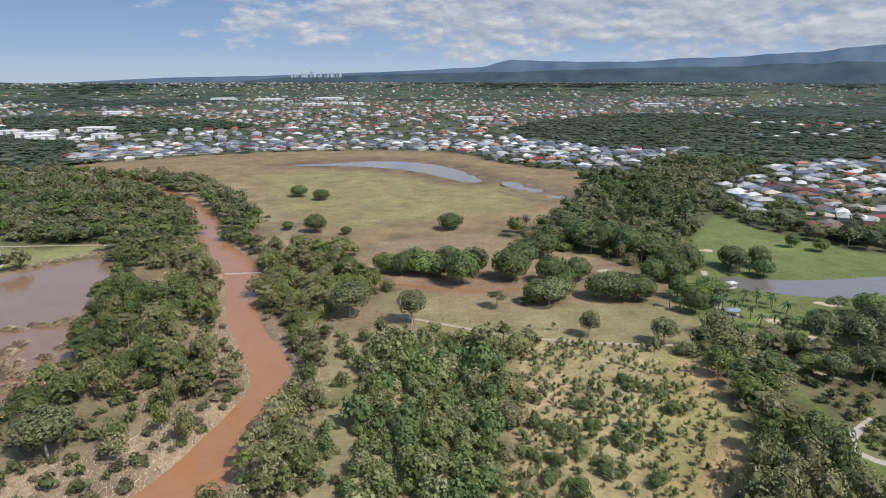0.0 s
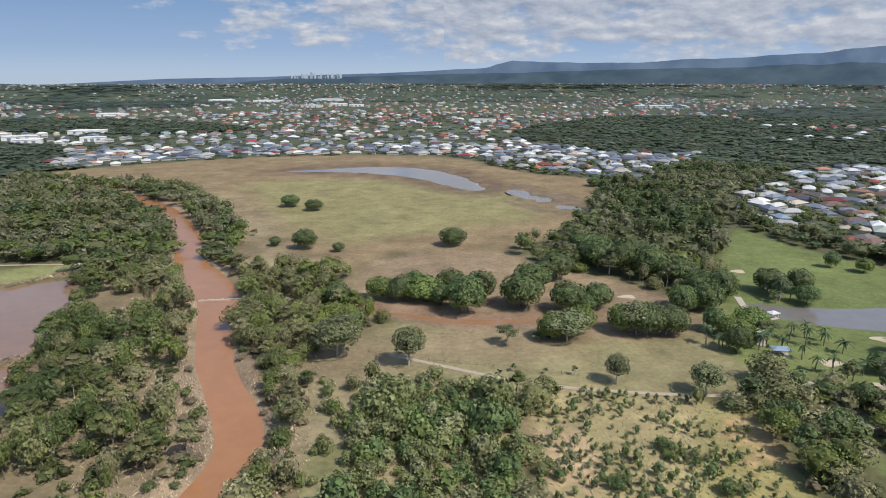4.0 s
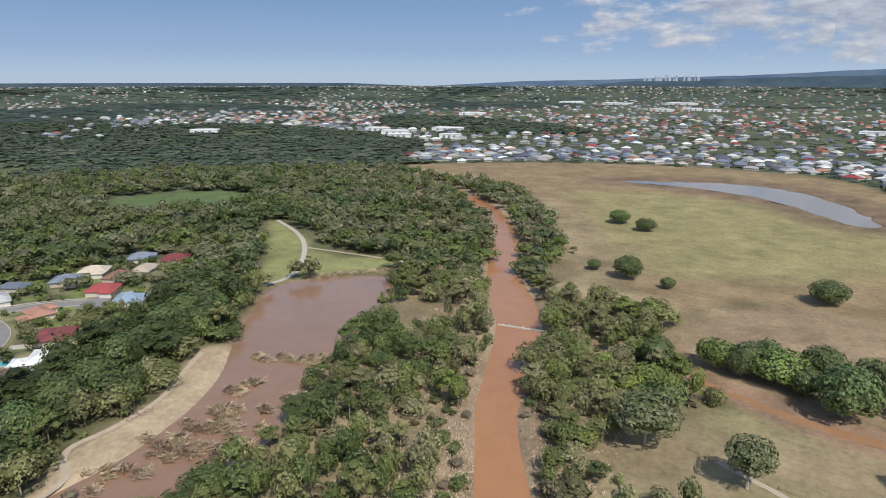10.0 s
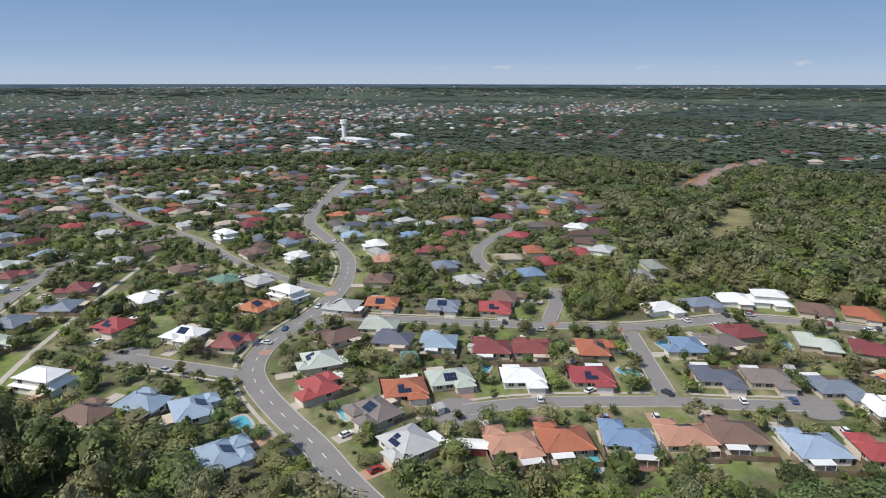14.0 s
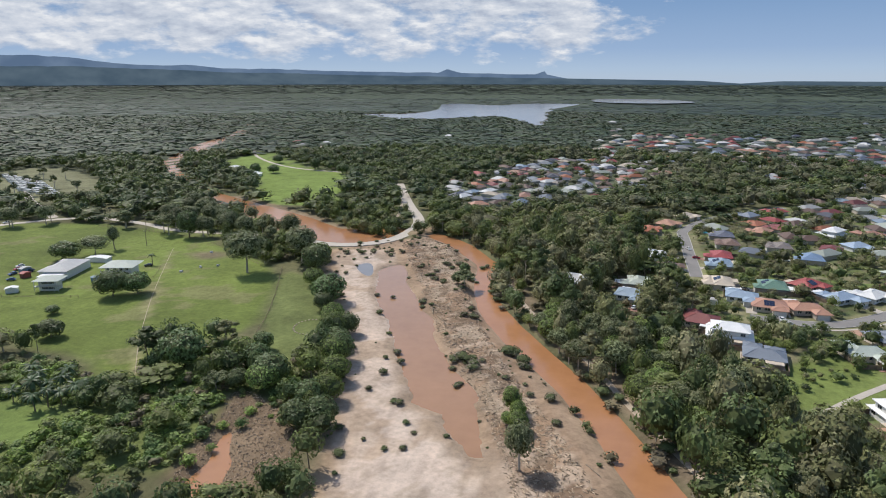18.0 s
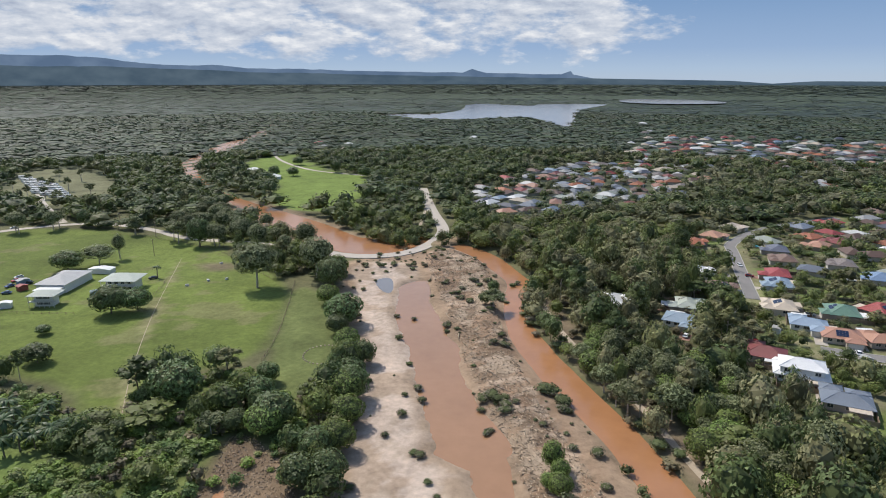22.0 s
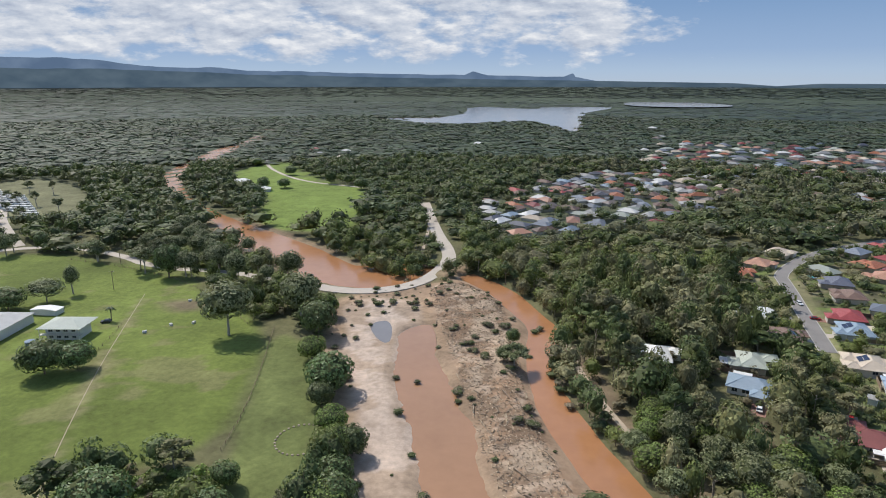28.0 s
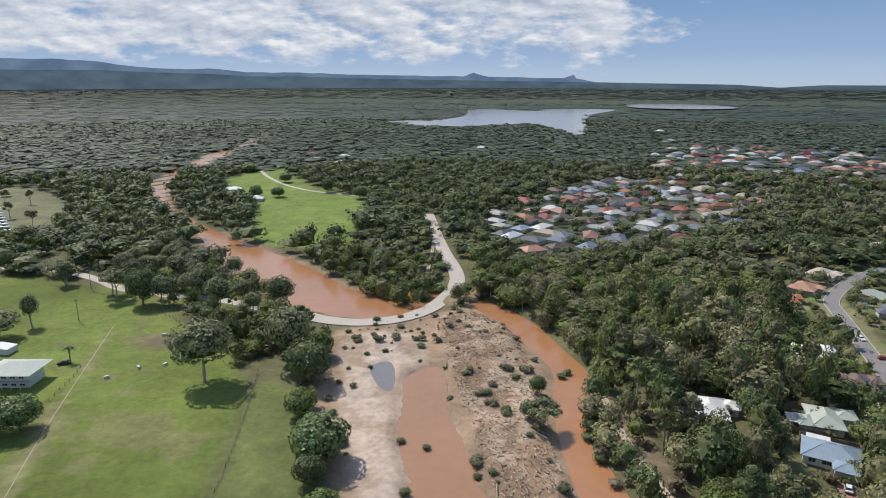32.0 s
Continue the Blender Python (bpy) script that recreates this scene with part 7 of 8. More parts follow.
REEDS = [reed_mesh(k) for k in range(4)]
REED_SPOTS = [(-176, 240), (-170, 243), (-165, 246), (-160, 250), (-156, 246), (-152, 241), (-158, 262), (-163, 216), (-158, 209), (-158, 198), (-153, 199), (-149, 200), (-145, 198),
              (-162, 184), (-157, 181), (-155, 172), (-157, 162), (-152, 181), (-149, 187), (-146, 222), (-150, 232), (-143, 228), (-166, 224), (-154, 188), (-144, 190), (-148, 212), (-139, 196), (-150, 198), (-154, 205), (-141, 205), (-160, 167), (-155, 192)]
for x, y, r_ in ((-159, 138, 3.2), (-158, 143, 3.6), (-160, 149, 2.6), (-158, 133, 3.4), (-157, 157, 2.2), (-155, 128, 3.0)):
    shrub(x, y, r_, "grey", "tall grey green shrub leaning over the lagoon's edge", "bank shrubs")
for x, y in REED_SPOTS:
    for k in range(3):
        ob = new("reed_clump", REEDS[int(RNG.integers(0, 4))])
        s = RNG.uniform(1.3, 2.5)
        ob.matrix_basis = pose(x + RNG.normal(0, 2.2), y + RNG.normal(0, 2.2), -0.25, 0, 0, RNG.uniform(-40, 40) - 30) @ Matrix.Diagonal((s, s, s * RNG.uniform(0.8, 1.3), 1))
        tagged(ob, "clump of dead brown reeds standing in flood water", "reeds", "dead reeds in the lagoon")
for k in range(34):
    t = k / 33
    ob = new("reed_clump", REEDS[k % 4])
    s = RNG.uniform(1.3, 2.0)
    ob.matrix_basis = pose(-228 + 30 * t + RNG.normal(0, 1), 322 + 34 * t + RNG.normal(0, 1), 0.0, 0, 0, RNG.uniform(0, 360)) @ Matrix.Diagonal((s, s, s * 1.3, 1))
    tagged(ob, "clump of brown reeds along the lagoon's edge", "reeds", "reeds along the lagoon")

for k in range(120):
    i = int(RNG.integers(0, len(RIVER)))
    if -250 < RIVER[i, 1] < 30:
        SCRUB.append((RIVER[i, 0] - RIVER[i, 2] / 2 - RNG.uniform(0.0, 4.0), RIVER[i, 1] + RNG.uniform(-6, 6), RNG.uniform(1.4, 3.4), "green" if RNG.random() < 0.6 else "grey"))
q = np.array([(x, y, max(ground_z(x, y), -0.3) - 0.1, r, kind == "green") for x, y, r, kind in SCRUB])
v, f = scatter(foliage(520, 12, 130, 0.08, 1.1), q[:, :3], np.stack([q[:, 3]] * 3, 1), RNG.uniform(0, 6.28, len(q)))
joined("bank_scrub", [((v, f), np.repeat(np.where(q[:, 4:5] > 0, (0.10, 0.125, 0.05), (0.19, 0.16, 0.105)), len(v) // len(q), 0))], M["leaf_wood"], "flood-worn scrub along the river bank", "scrub")

# weir
weir = thing("weir", "low concrete weir across the muddy river with stones on its crest", "weir", at=pose(-104, 315, -0.2, 0, 0, 8))
part("wall", box_mesh("wall", M["concrete"], -11, 11, -0.6, 0.6, -1.2, 0.45), weir)
ROCK = mesh_of("rock", BALL[0][0] * (1, 0.8, 0.6) * np.random.default_rng(4).uniform(0.8, 1.2, (12, 1)), BALL[0][1], M["stone"])
for k in range(12):
    s = RNG.uniform(0.4, 0.9)
    part("rock", ROCK, weir, at=pose(RNG.uniform(-11, 11), RNG.uniform(0.6, 2.0), 0.1, 0, 0, RNG.uniform(0, 360)) @ Matrix.Diagonal((s, s, s, 1)))

# ---- suburb: driveways, fences, pools, cars, garden shrubs ----
M["fence"] = surface("weathered timber paling", (0.23, 0.17, 0.12), rough=0.9, var=0.25, coarse=0.5, fine=5.0, bump=0.2, each=0.3)
M["pool_water"] = water_material("clear pool water", (0.10, 0.42, 0.50), rough=0.05)
DRIVE = {True: box_mesh("driveway", M["concrete"], -2.2, 2.2, -9.0, 0, -0.1, 0.09), False: box_mesh("driveway", M["paver"], -2.2, 2.2, -9.0, 0, -0.1, 0.09)}
PANEL = bmesh.new()
box(PANEL, -1.45, 1.45, -0.03, 0.03, 0.05, 1.75)
box(PANEL, -1.5, 1.5, 0.03, 0.08, 0.35, 0.45)
box(PANEL, -1.5, 1.5, 0.03, 0.08, 1.35, 1.45)
box(PANEL, -1.5, -1.38, -0.06, 0.1, 0, 1.85)
PANEL = bm_mesh("fence_panel", PANEL, M["fence"])
for i, (x, y, turn) in enumerate(HOUSE_TURNS):
    near = math.hypot(x + 30, y - 60) < 290 or math.hypot(x + 10, y + 40) < 300
    if not near:
        continue
    m = pose(x, y, 0.5, 0, 0, turn)
    ob = new("driveway", DRIVE[RNG.random() < 0.6])
    ob.matrix_basis = m @ Matrix.Translation((3.5, -7.4, 0))
    tagged(ob, "short paved driveway up to a garage", "driveway", "driveways", kind="structure")
    f = thing("garden_fence", "weathered timber paling fence behind a house", "fence", "garden fences", at=m)
    for k in range(5):
        part("fence_panel", PANEL, f, at=pose(-6.0 + 3 * k, 10.4, 0))
    for s in (-1, 1):
        for k in range(3):
            part("fence_panel", PANEL, f, at=pose(s * 7.5, 8.9 - 3 * k, 0, 0, 0, 90))


def car_parts():
    bm = bmesh.new()
    rows = [(-2.15, 0.55, 0.80), (-2.0, 0.45, 0.95), (-0.9, 0.45, 0.98), (1.2, 0.45, 0.98), (2.05, 0.45, 0.86), (2.2, 0.55, 0.75)]
    rings = [[bm.verts.new((x, s * 0.88, z)) for s, z in ((-1, z0), (1, z0), (1, z1), (-1, z1))] for x, z0, z1 in rows]
    for a_, b_ in zip(rings[:-1], rings[1:]):
        for k in range(4):
            bm.faces.new((a_[k], a_[(k + 1) % 4], b_[(k + 1) % 4], b_[k]))
    bm.faces.new(rings[0][::-1])
    bm.faces.new(rings[-1])
    body = bm
    bm = bmesh.new()
    lo = [bm.verts.new(p) for p in ((-1.7, -0.8, 0.97), (1.1, -0.8, 0.97), (1.1, 0.8, 0.97), (-1.7, 0.8, 0.97))]
    hi = [bm.verts.new(p) for p in ((-1.3, -0.65, 1.45), (0.4, -0.65, 1.45), (0.4, 0.65, 1.45), (-1.3, 0.65, 1.45))]
    for k in range(4):
        bm.faces.new((lo[k], lo[(k + 1) % 4], hi[(k + 1) % 4], hi[k]))
    bm.faces.new(hi)
    cabin = bm_mesh("window_glass", bm, M["glass"])
    bm = bmesh.new()
    tube(bm, (0, -0.1, 0), (0, 0.1, 0), 0.33, 0.33, 12)
    return body, cabin, bm_mesh("wheel", bm, M["solar"])


CAR_RGB = {"white": (0.75, 0.75, 0.74), "silver": (0.45, 0.46, 0.48), "dark": (0.04, 0.045, 0.05), "blue": (0.06, 0.11, 0.25), "red": (0.35, 0.03, 0.03)}
body_bm, CABIN, WHEEL = car_parts()
CAR_BODY = {}
for key, rgb in CAR_RGB.items():
    M["car_" + key] = surface(key + " car paint", rgb, rough=0.25, var=0.05)
    CAR_BODY[key] = bm_mesh("body", body_bm.copy(), M["car_" + key])
ROOF_TOP = {key: box_mesh("roof", M["car_" + key], -1.28, 0.38, -0.63, 0.63, 1.452, 1.49) for key in CAR_RGB}


def car(x, y, turn, paint, z=0.60, where="parked on the street"):
    c = thing("car", f"{paint} car {where}", "car", "parked cars", at=pose(x, y, z, 0, 0, turn))
    part("body", CAR_BODY[paint], c)
    part("window_glass", CABIN, c)
    part("roof", ROOF_TOP[paint], c)
    for wx in (-1.35, 1.35):
        for wy in (-0.8, 0.8):
            part("wheel", WHEEL, c, at=Matrix.Translation((wx, wy, 0.33)))


paints = list(CAR_RGB)
for x, y, turn, paint in [(-246, -68, 10, "white"), (-219, -65, 25, "blue"), (-246, -18, -70, "white"), (-219, 59, 150, "white"), (-316, 106, 100, "silver"), (-228, 82, 60, "dark"),
                          (-201, 89, -40, "white"), (-262, 30, 110, "silver"), (-300, -82, 40, "dark"), (-345, -128, 50, "white"), (-290, -165, 70, "silver"), (-318, 150, 95, "white"), (-128, -300, 100, "white"), (-171, -78, 95, "silver")]:
    car(x, y, turn, paint)
for k, (x, y, turn) in enumerate(HOUSE_TURNS):
    if RNG.random() < 0.42 and math.hypot(x + 60, y - 0) < 330:
        c, s = math.cos(radians(turn)), math.sin(radians(turn))
        lx, ly = 3.5 + RNG.uniform(-0.4, 0.4), -12.6
        car(x + c * lx - s * ly, y + s * lx + c * ly, turn + 90, paints[int(RNG.integers(0, 5))] if RNG.random() < 0.5 else "white", where="parked on a driveway")
for x, y, turn, paint in [(-203, 368, 15, "white"), (300, -331, 30, "dark"), (330, -305, 60, "white"), (226, -205, 20, "dark")]:
    car(x, y, turn, paint, 0.59, "standing on the track")


def swimming_pool(x, y, turn, rx=4.2, ry=2.2):
    t = thing("swimming_pool", "small blue garden swimming pool with pale paving", "pool", "garden pools", at=pose(x, y, 0.5, 0, 0, turn))
    k = 28
    ring = lambda a, b: [(a * math.copysign(abs(math.cos(2 * math.pi * i / k)) ** 0.6, math.cos(2 * math.pi * i / k)), b * math.copysign(abs(math.sin(2 * math.pi * i / k)) ** 0.6, math.sin(2 * math.pi * i / k))) for i in range(k)]
    bm = bmesh.new()
    o, i_ = [bm.verts.new((*q, 0.14)) for q in ring(rx + 0.9, ry + 0.9)], [bm.verts.new((*q, 0.14)) for q in ring(rx, ry)]
    w = [bm.verts.new((*q, 0.0)) for q in ring(rx, ry)]
    lo = [bm.verts.new((*q, -0.05)) for q in ring(rx + 0.9, ry + 0.9)]
    for j in range(k):
        j2 = (j + 1) % k
        bm.faces.new((o[j], o[j2], i_[j2], i_[j])), bm.faces.new((i_[j], i_[j2], w[j2], w[j])), bm.faces.new((lo[j], lo[j2], o[j2], o[j]))
    part("paving", bm_mesh("paving", bm, M["kerb"]), t)
    part("water", sheet("water", ring(rx - 0.02, ry - 0.02), M["pool_water"], 0.06), t, "clear turquoise water")


for x, y, turn in [(-180, 68, 20), (-197, 96, -20), (-268, 77, 40), (-221, 21, 10), (-239, 68, 70), (-132, -18, 10), (-174, -5, 50), (-227, 166, 0), (-148, -346, 30), (-288, 118, 20), (-156, -30, 60), (-252, 188, 40)]:
    swimming_pool(x, y, turn)


def garden_shed(x, y, turn, w, d, wall, roof, label):
    t = thing("garden_shed", label, "shed", at=pose(x, y, 0.5, 0, 0, turn))
    part("wall", box_mesh("wall", wall, -w / 2, w / 2, -d / 2, d / 2, 0, 2.4), t)
    bm = bmesh.new()
    v = [bm.verts.new(q) for q in ((-w / 2 - 0.3, -d / 2 - 0.3, 2.4), (w / 2 + 0.3, -d / 2 - 0.3, 2.4), (w / 2 + 0.3, d / 2 + 0.3, 2.4), (-w / 2 - 0.3, d / 2 + 0.3, 2.4), (0, -d / 2 - 0.3, 3.1), (0, d / 2 + 0.3, 3.1))]
    for q in ((0, 4, 5, 3), (1, 2, 5, 4), (0, 1, 4), (2, 3, 5), (0, 3, 2, 1)):
        bm.faces.new([v[i] for i in q])
    part("roof", bm_mesh("roof", bm, roof), t)
    part("door", box_mesh("door", M["trim"], -0.9, 0.9, -d / 2 - 0.05, -d / 2 + 0.02, 0, 2.0), t)


garden_shed(-171, 36, 20, 4.5, 11, M["roof_maroon"], M["roof_white"], "long dark shed with a white roof on a lawn")
garden_shed(-214, -5, 30, 8, 6, M["roof_green"], M["roof_green"], "green metal garden shed")
for x, y, turn in [(-206, 108, 30), (-236, 48, 50), (-262, 118, 20), (-186, 20, 60), (-232, 12, 10), (-150, -10, 0), (-250, 170, 40), (-140, -180, 15), (-118, -205, 60)]:
    garden_shed(x, y, turn, 3.2, 2.6, M["wall_white"], M["roof_grey"], "small pale metal garden shed")

# hedges, shrubs and small trees between the houses
p = jitter_grid(-480, -90, -420, 330, 4.3)
sub = inside_by(p[:, 0], p[:, 1], SUBURB)
keep = (sub < -1) & (off_streets(p[:, 0], p[:, 1]) > 1.8) & (RNG.random(len(p)) < 0.50 + 0.35 * fbm(p[:, 0], p[:, 1], 30, 81)) & (off_line(p[:, 0], p[:, 1], np.c_[np.array(DRAIN), np.full(len(DRAIN), 12.0)]) > 0)
p = p[keep]
ok = np.ones(len(p), bool)
for x, y, turn in HOUSE_TURNS:
    c, s = math.cos(radians(turn)), math.sin(radians(turn))
    dx, dy = p[:, 0] - x, p[:, 1] - y
    lx, ly = dx * c + dy * s, -dx * s + dy * c
    ok &= ~((np.abs(lx) < 8.0) & (ly > -10.5) & (ly < 8.0)) & ~((np.abs(lx - 3.5) < 2.8) & (ly < -6) & (ly > -17))
far_near = far_np[(far_np[:, 0] > -520) & (far_np[:, 0] < -80) & (np.abs(far_np[:, 1]) < 450)]
for q in far_near:
    ok &= (p[:, 0] - q[0]) ** 2 + (p[:, 1] - q[1]) ** 2 > 64
p = p[ok]
n = len(p)
size = np.clip(RNG.lognormal(0.45, 0.50, n), 0.6, 4.6)
GARDEN_T = [foliage(700 + k, 9, 66, 0.115, 1.5, level=0) for k in range(4)]
pick = RNG.integers(0, len(GARDEN_T), n)
sets = []
for k, tmp in enumerate(GARDEN_T):
    m = pick == k
    v, f = scatter(tmp, np.c_[p[m], np.full(m.sum(), 0.35)], np.stack([size[m], size[m], size[m] * RNG.uniform(0.8, 1.5, m.sum())], 1), RNG.uniform(0, 6.28, m.sum()))
    sets.append(((v, f), toned(LEAF[RNG.integers(0, 6, m.sum())] * (1.75, 1.66, 1.4) * RNG.uniform(0.55, 1.35, (m.sum(), 1)), tmp)))
joined("garden_shrubs", sets, M["leaf_wood"], "garden shrubs and hedges crowded between the houses", "shrubs")

# ---- farm ----
farm_big = thing("farm_shed", "large pale metal farm building with a lean-to", "farm building", at=pose(206, -206, 0.5, 0, 0, 8))
part("wall", box_mesh("wall", M["wall_white"], -7, 7, -11, 11, 0, 4.2), farm_big)
bm = bmesh.new()
hip(bm, -7, 7, -11, 11, 4.2, pitch=0.3)
part("roof", bm_mesh("roof", bm, M["roof_grey"]), farm_big)
part("lean_to_wall", box_mesh("lean_to_wall", M["wall_white"], -6.5, 4, 11, 17, 0, 3.0), farm_big)
part("lean_to_roof", box_mesh("lean_to_roof", M["roof_white"], -7, 4.5, 10.8, 17.6, 3.0, 3.2), farm_big)
for k in range(4):
    part("garage_door", box_mesh("garage_door", M["glass"], -6 + k * 2.5, -3.9 + k * 2.5, 16.98, 17.06, 0.1, 2.5), farm_big)
for k in range(8):
    part("solar_panel", box_mesh("solar_panel", M["solar"], -0.5, 0.5, -0.82, 0.82, 0, 0.05), farm_big, at=pose(4.6 + (k % 2) * 1.3, -3 + (k // 2) * 1.8, 4.2 + 0.3 * (3.1 - (k % 2) * 1.3) + 0.15, 0, 17, 0))


def farmhouse(x, y, turn, w, d, label):
    t = thing("farmhouse", label, "house", at=pose(x, y, 0.5, 0, 0, turn))
    part("wall", box_mesh("wall", M["wall_white"], -w / 2, w / 2, -d / 2, d / 2, 0, 5.4), t)
    bm = bmesh.new()
    hip(bm, -w / 2 - 1.6, w / 2 + 1.6, -d / 2 - 1.6, d / 2 + 1.6, 5.4, pitch=0.34)
    part("roof", bm_mesh("roof", bm, M["roof_mint"]), t)
    part("veranda_floor", box_mesh("veranda_floor", M["trim"], -w / 2 - 1.8, w / 2 + 1.8, d / 2 + 0.01, d / 2 + 1.9, 2.5, 2.7), t)
    for k in range(6):
        part("post", box_mesh("post", M["trim"], -0.08, 0.08, -0.08, 0.08, 0, 5.3), t, at=Matrix.Translation((-w / 2 - 1.5 + k * (w + 3) / 5, d / 2 + 1.7, 0)))
    part("rail", box_mesh("rail", M["trim"], -w / 2 - 1.6, w / 2 + 1.6, d / 2 + 1.66, d / 2 + 1.74, 3.5, 3.62), t)
    fr, pn = window_meshes(1.8, 1.3)
    for k in range(4):
        for z in (0.8, 3.4):
            wd = part("window", fr, t, at=pose(-w / 2 + 2 + k * (w - 4) / 3, d / 2, z, 0, 0, 180))
            part("pane", pn, wd)


farmhouse(175, -208, 10, 13, 9, "two storey white farmhouse with a pale hipped roof and veranda")
farmhouse(194, -181, 12, 8, 5, "small white cottage with a pale roof on the farm")
garden_shed(209, -174, 30, 5, 3, M["wall_white"], M["roof_white"], "small white shed on the paddock")
garden_shed(228, -204, 70, 5, 3, M["roof_blue"], M["roof_grey"], "blue shed beside the farm yard")
garden_shed(221, -196, 70, 4, 3, M["roof_maroon"], M["roof_red"], "red shed beside the farm yard")
garden_shed(203, -228, 5, 12, 5, M["wall_white"], M["roof_white"], "long white farm outbuilding")
tank = thing("water_tank", "round blue water tank beside the farm shed", "tank", at=pose(182, -196, 0.5))
bm = bmesh.new()
tube(bm, (0, 0, 0), (0, 0, 2.2), 1.9, 1.9, 20)
part("wall", bm_mesh("wall", bm, M["roof_blue"]), tank)
bm = bmesh.new()
tube(bm, (0, 0, 2.2), (0, 0, 2.6), 1.95, 0.4, 20)
part("lid", bm_mesh("lid", bm, M["roof_blue"]), tank)
for x, y, turn, paint in ((235, -207, 70, "red"), (231, -199, 80, "blue"), (238, -212, 60, "white"), (224, -190, 20, "blue"), (170, -223, 30, "dark")):
    car(x, y, turn, paint, 0.55, "standing in the farm yard")
POST = bmesh.new()
tube(POST, (0, 0, -0.2), (0, 0, 1.3), 0.09, 0.07, 6)
POST = bm_mesh("post", POST, M["fence"])


def fence_run(points, gap=3.6, label="post and rail fence along the paddock"):
    t = thing("fence", label, "fence", "paddock fences")
    q = rounded(points, closed=False, times=1)
    seg = np.hypot(*np.diff(q[:, :2], axis=0).T)
    along = np.r_[0, np.cumsum(seg)]
    count = int(along[-1] / gap) + 1
    xs, ys = (np.interp(np.arange(count) * gap, along, q[:, i]) for i in (0, 1))
    for x, y in zip(xs, ys):
        part("post", POST, t, at=pose(x, y, 0.5))
    for x0, y0, x1, y1 in zip(xs[:-1], ys[:-1], xs[1:], ys[1:]):
        for z in (0.95, 1.5):
            bm = bmesh.new()
            tube(bm, (x0, y0, z), (x1, y1, z), 0.035, 0.035, 4)
            part("rail", bm_mesh("rail", bm, M["fence"]), t)


fence_run([(97, -230), (86, -197), (76, -163), (72, -140)])
fence_run([(164, -185), (152, -192), (158, -212), (162, -222)])
fence_run([(230, -165), (200, -168), (172, -172)])
fence_run([(110, -232), (130, -250), (165, -278), (210, -296), (260, -305)])
fence_run([(-29, 256), (-12, 250), (13, 245), (30, 240), (56, 235)], 6.0, "thin wire fence with timber posts across the meadow")
ring = thing("training_ring", "ring of half-buried muddy tyres on the grass", "ring", at=pose(53, -153, 0.5))
TYRE = bmesh.new()
tube(TYRE, (0, 0, 0), (0, 0, 0.25), 0.38, 0.34, 10)
TYRE = bm_mesh("tyre", TYRE, M["stone"])
for k in range(30):
    a = k * 2 * math.pi / 30
    part("tyre", TYRE, ring, at=Matrix.Translation((7.2 * math.cos(a), 8.0 * math.sin(a), 0.0)))
for x, y in ((141, -225), (147, -216), (133, -229), (150, -254)):
    t = thing("water_trough", "small white water trough on the grass", "trough", "troughs", at=pose(x, y, 0.5, 0, 0, RNG.uniform(0, 180)))
    part("tank", box_mesh("tank", M["wall_white"], -0.8, 0.8, -0.45, 0.45, 0, 0.8), t)
    part("lid", box_mesh("lid", M["roof_grey"], -0.85, 0.85, -0.5, 0.5, 0.8, 0.86), t)


def power_pole(x, y, turn=0):
    t = thing("power_pole", "timber power pole with a crossarm", "pole", "power poles", at=pose(x, y, 0.5, 0, 0, turn))
    bm = bmesh.new()
    tube(bm, (0, 0, -0.3), (0, 0, 10), 0.16, 0.11, 8)
    part("pole", bm_mesh("pole", bm, M["bark"]), t)
    part("crossarm", box_mesh("crossarm", M["bark"], -1.2, 1.2, -0.07, 0.07, 9.2, 9.36), t)
    for k in (-1.0, -0.35, 0.35, 1.0):
        part("insulator", box_mesh("insulator", M["trim"], k - 0.05, k + 0.05, -0.05, 0.05, 9.36, 9.55), t)


for x, y in ((196, -262), (222, -302), (188, -303), (262, -322)):
    power_pole(x, y, 20)


def caravan(x, y, turn):
    t = thing("caravan", "white caravan on a grass site", "caravan", "caravans", at=pose(x, y, 0.55, 0, 0, turn))
    part("body", box_mesh("body", M["wall_white"], -3, 3, -1.15, 1.15, 0.4, 2.7), t)
    part("roof", box_mesh("roof", M["roof_white"], -3.05, 3.05, -1.2, 1.2, 2.7, 2.85), t)
    for s in (-1, 1):
        part("window", box_mesh("window", M["glass"], -1.6, 0.4, s * 1.16 - 0.03, s * 1.16 + 0.03, 1.4, 2.1), t)
        part("wheel", WHEEL, t, at=Matrix.Translation((0, s * 1.05, 0.33)))


for row in range(5):
    for k in range(10):
        caravan(362 + row * 15 + k * 9.0, -396 - k * 8.0 - row * 7, 25 + RNG.uniform(-6, 6))

# ---- golf course and park ----
M["bunker"] = surface("bunker sand", (0.52, 0.43, 0.31), rough=0.95, var=0.12, coarse=0.3, fine=3.0)
for x, y, rx, ry in ((176, 268, 7, 3.5), (156, 358, 4, 3), (140, 247, 4, 3), (147, 229, 5, 2.5), (86, 318, 4, 2.5)):
    a = np.arange(20) * 2 * math.pi / 20
    w = 1 + 0.2 * np.sin(3 * a + x)
    tagged(new("ground_bunker", sheet("bunker", np.c_[x + rx * w * np.cos(a), y + ry * w * np.sin(a)], M["bunker"], 0.56)), "pale sand bunker on the golf course", "bunker", kind="structure")


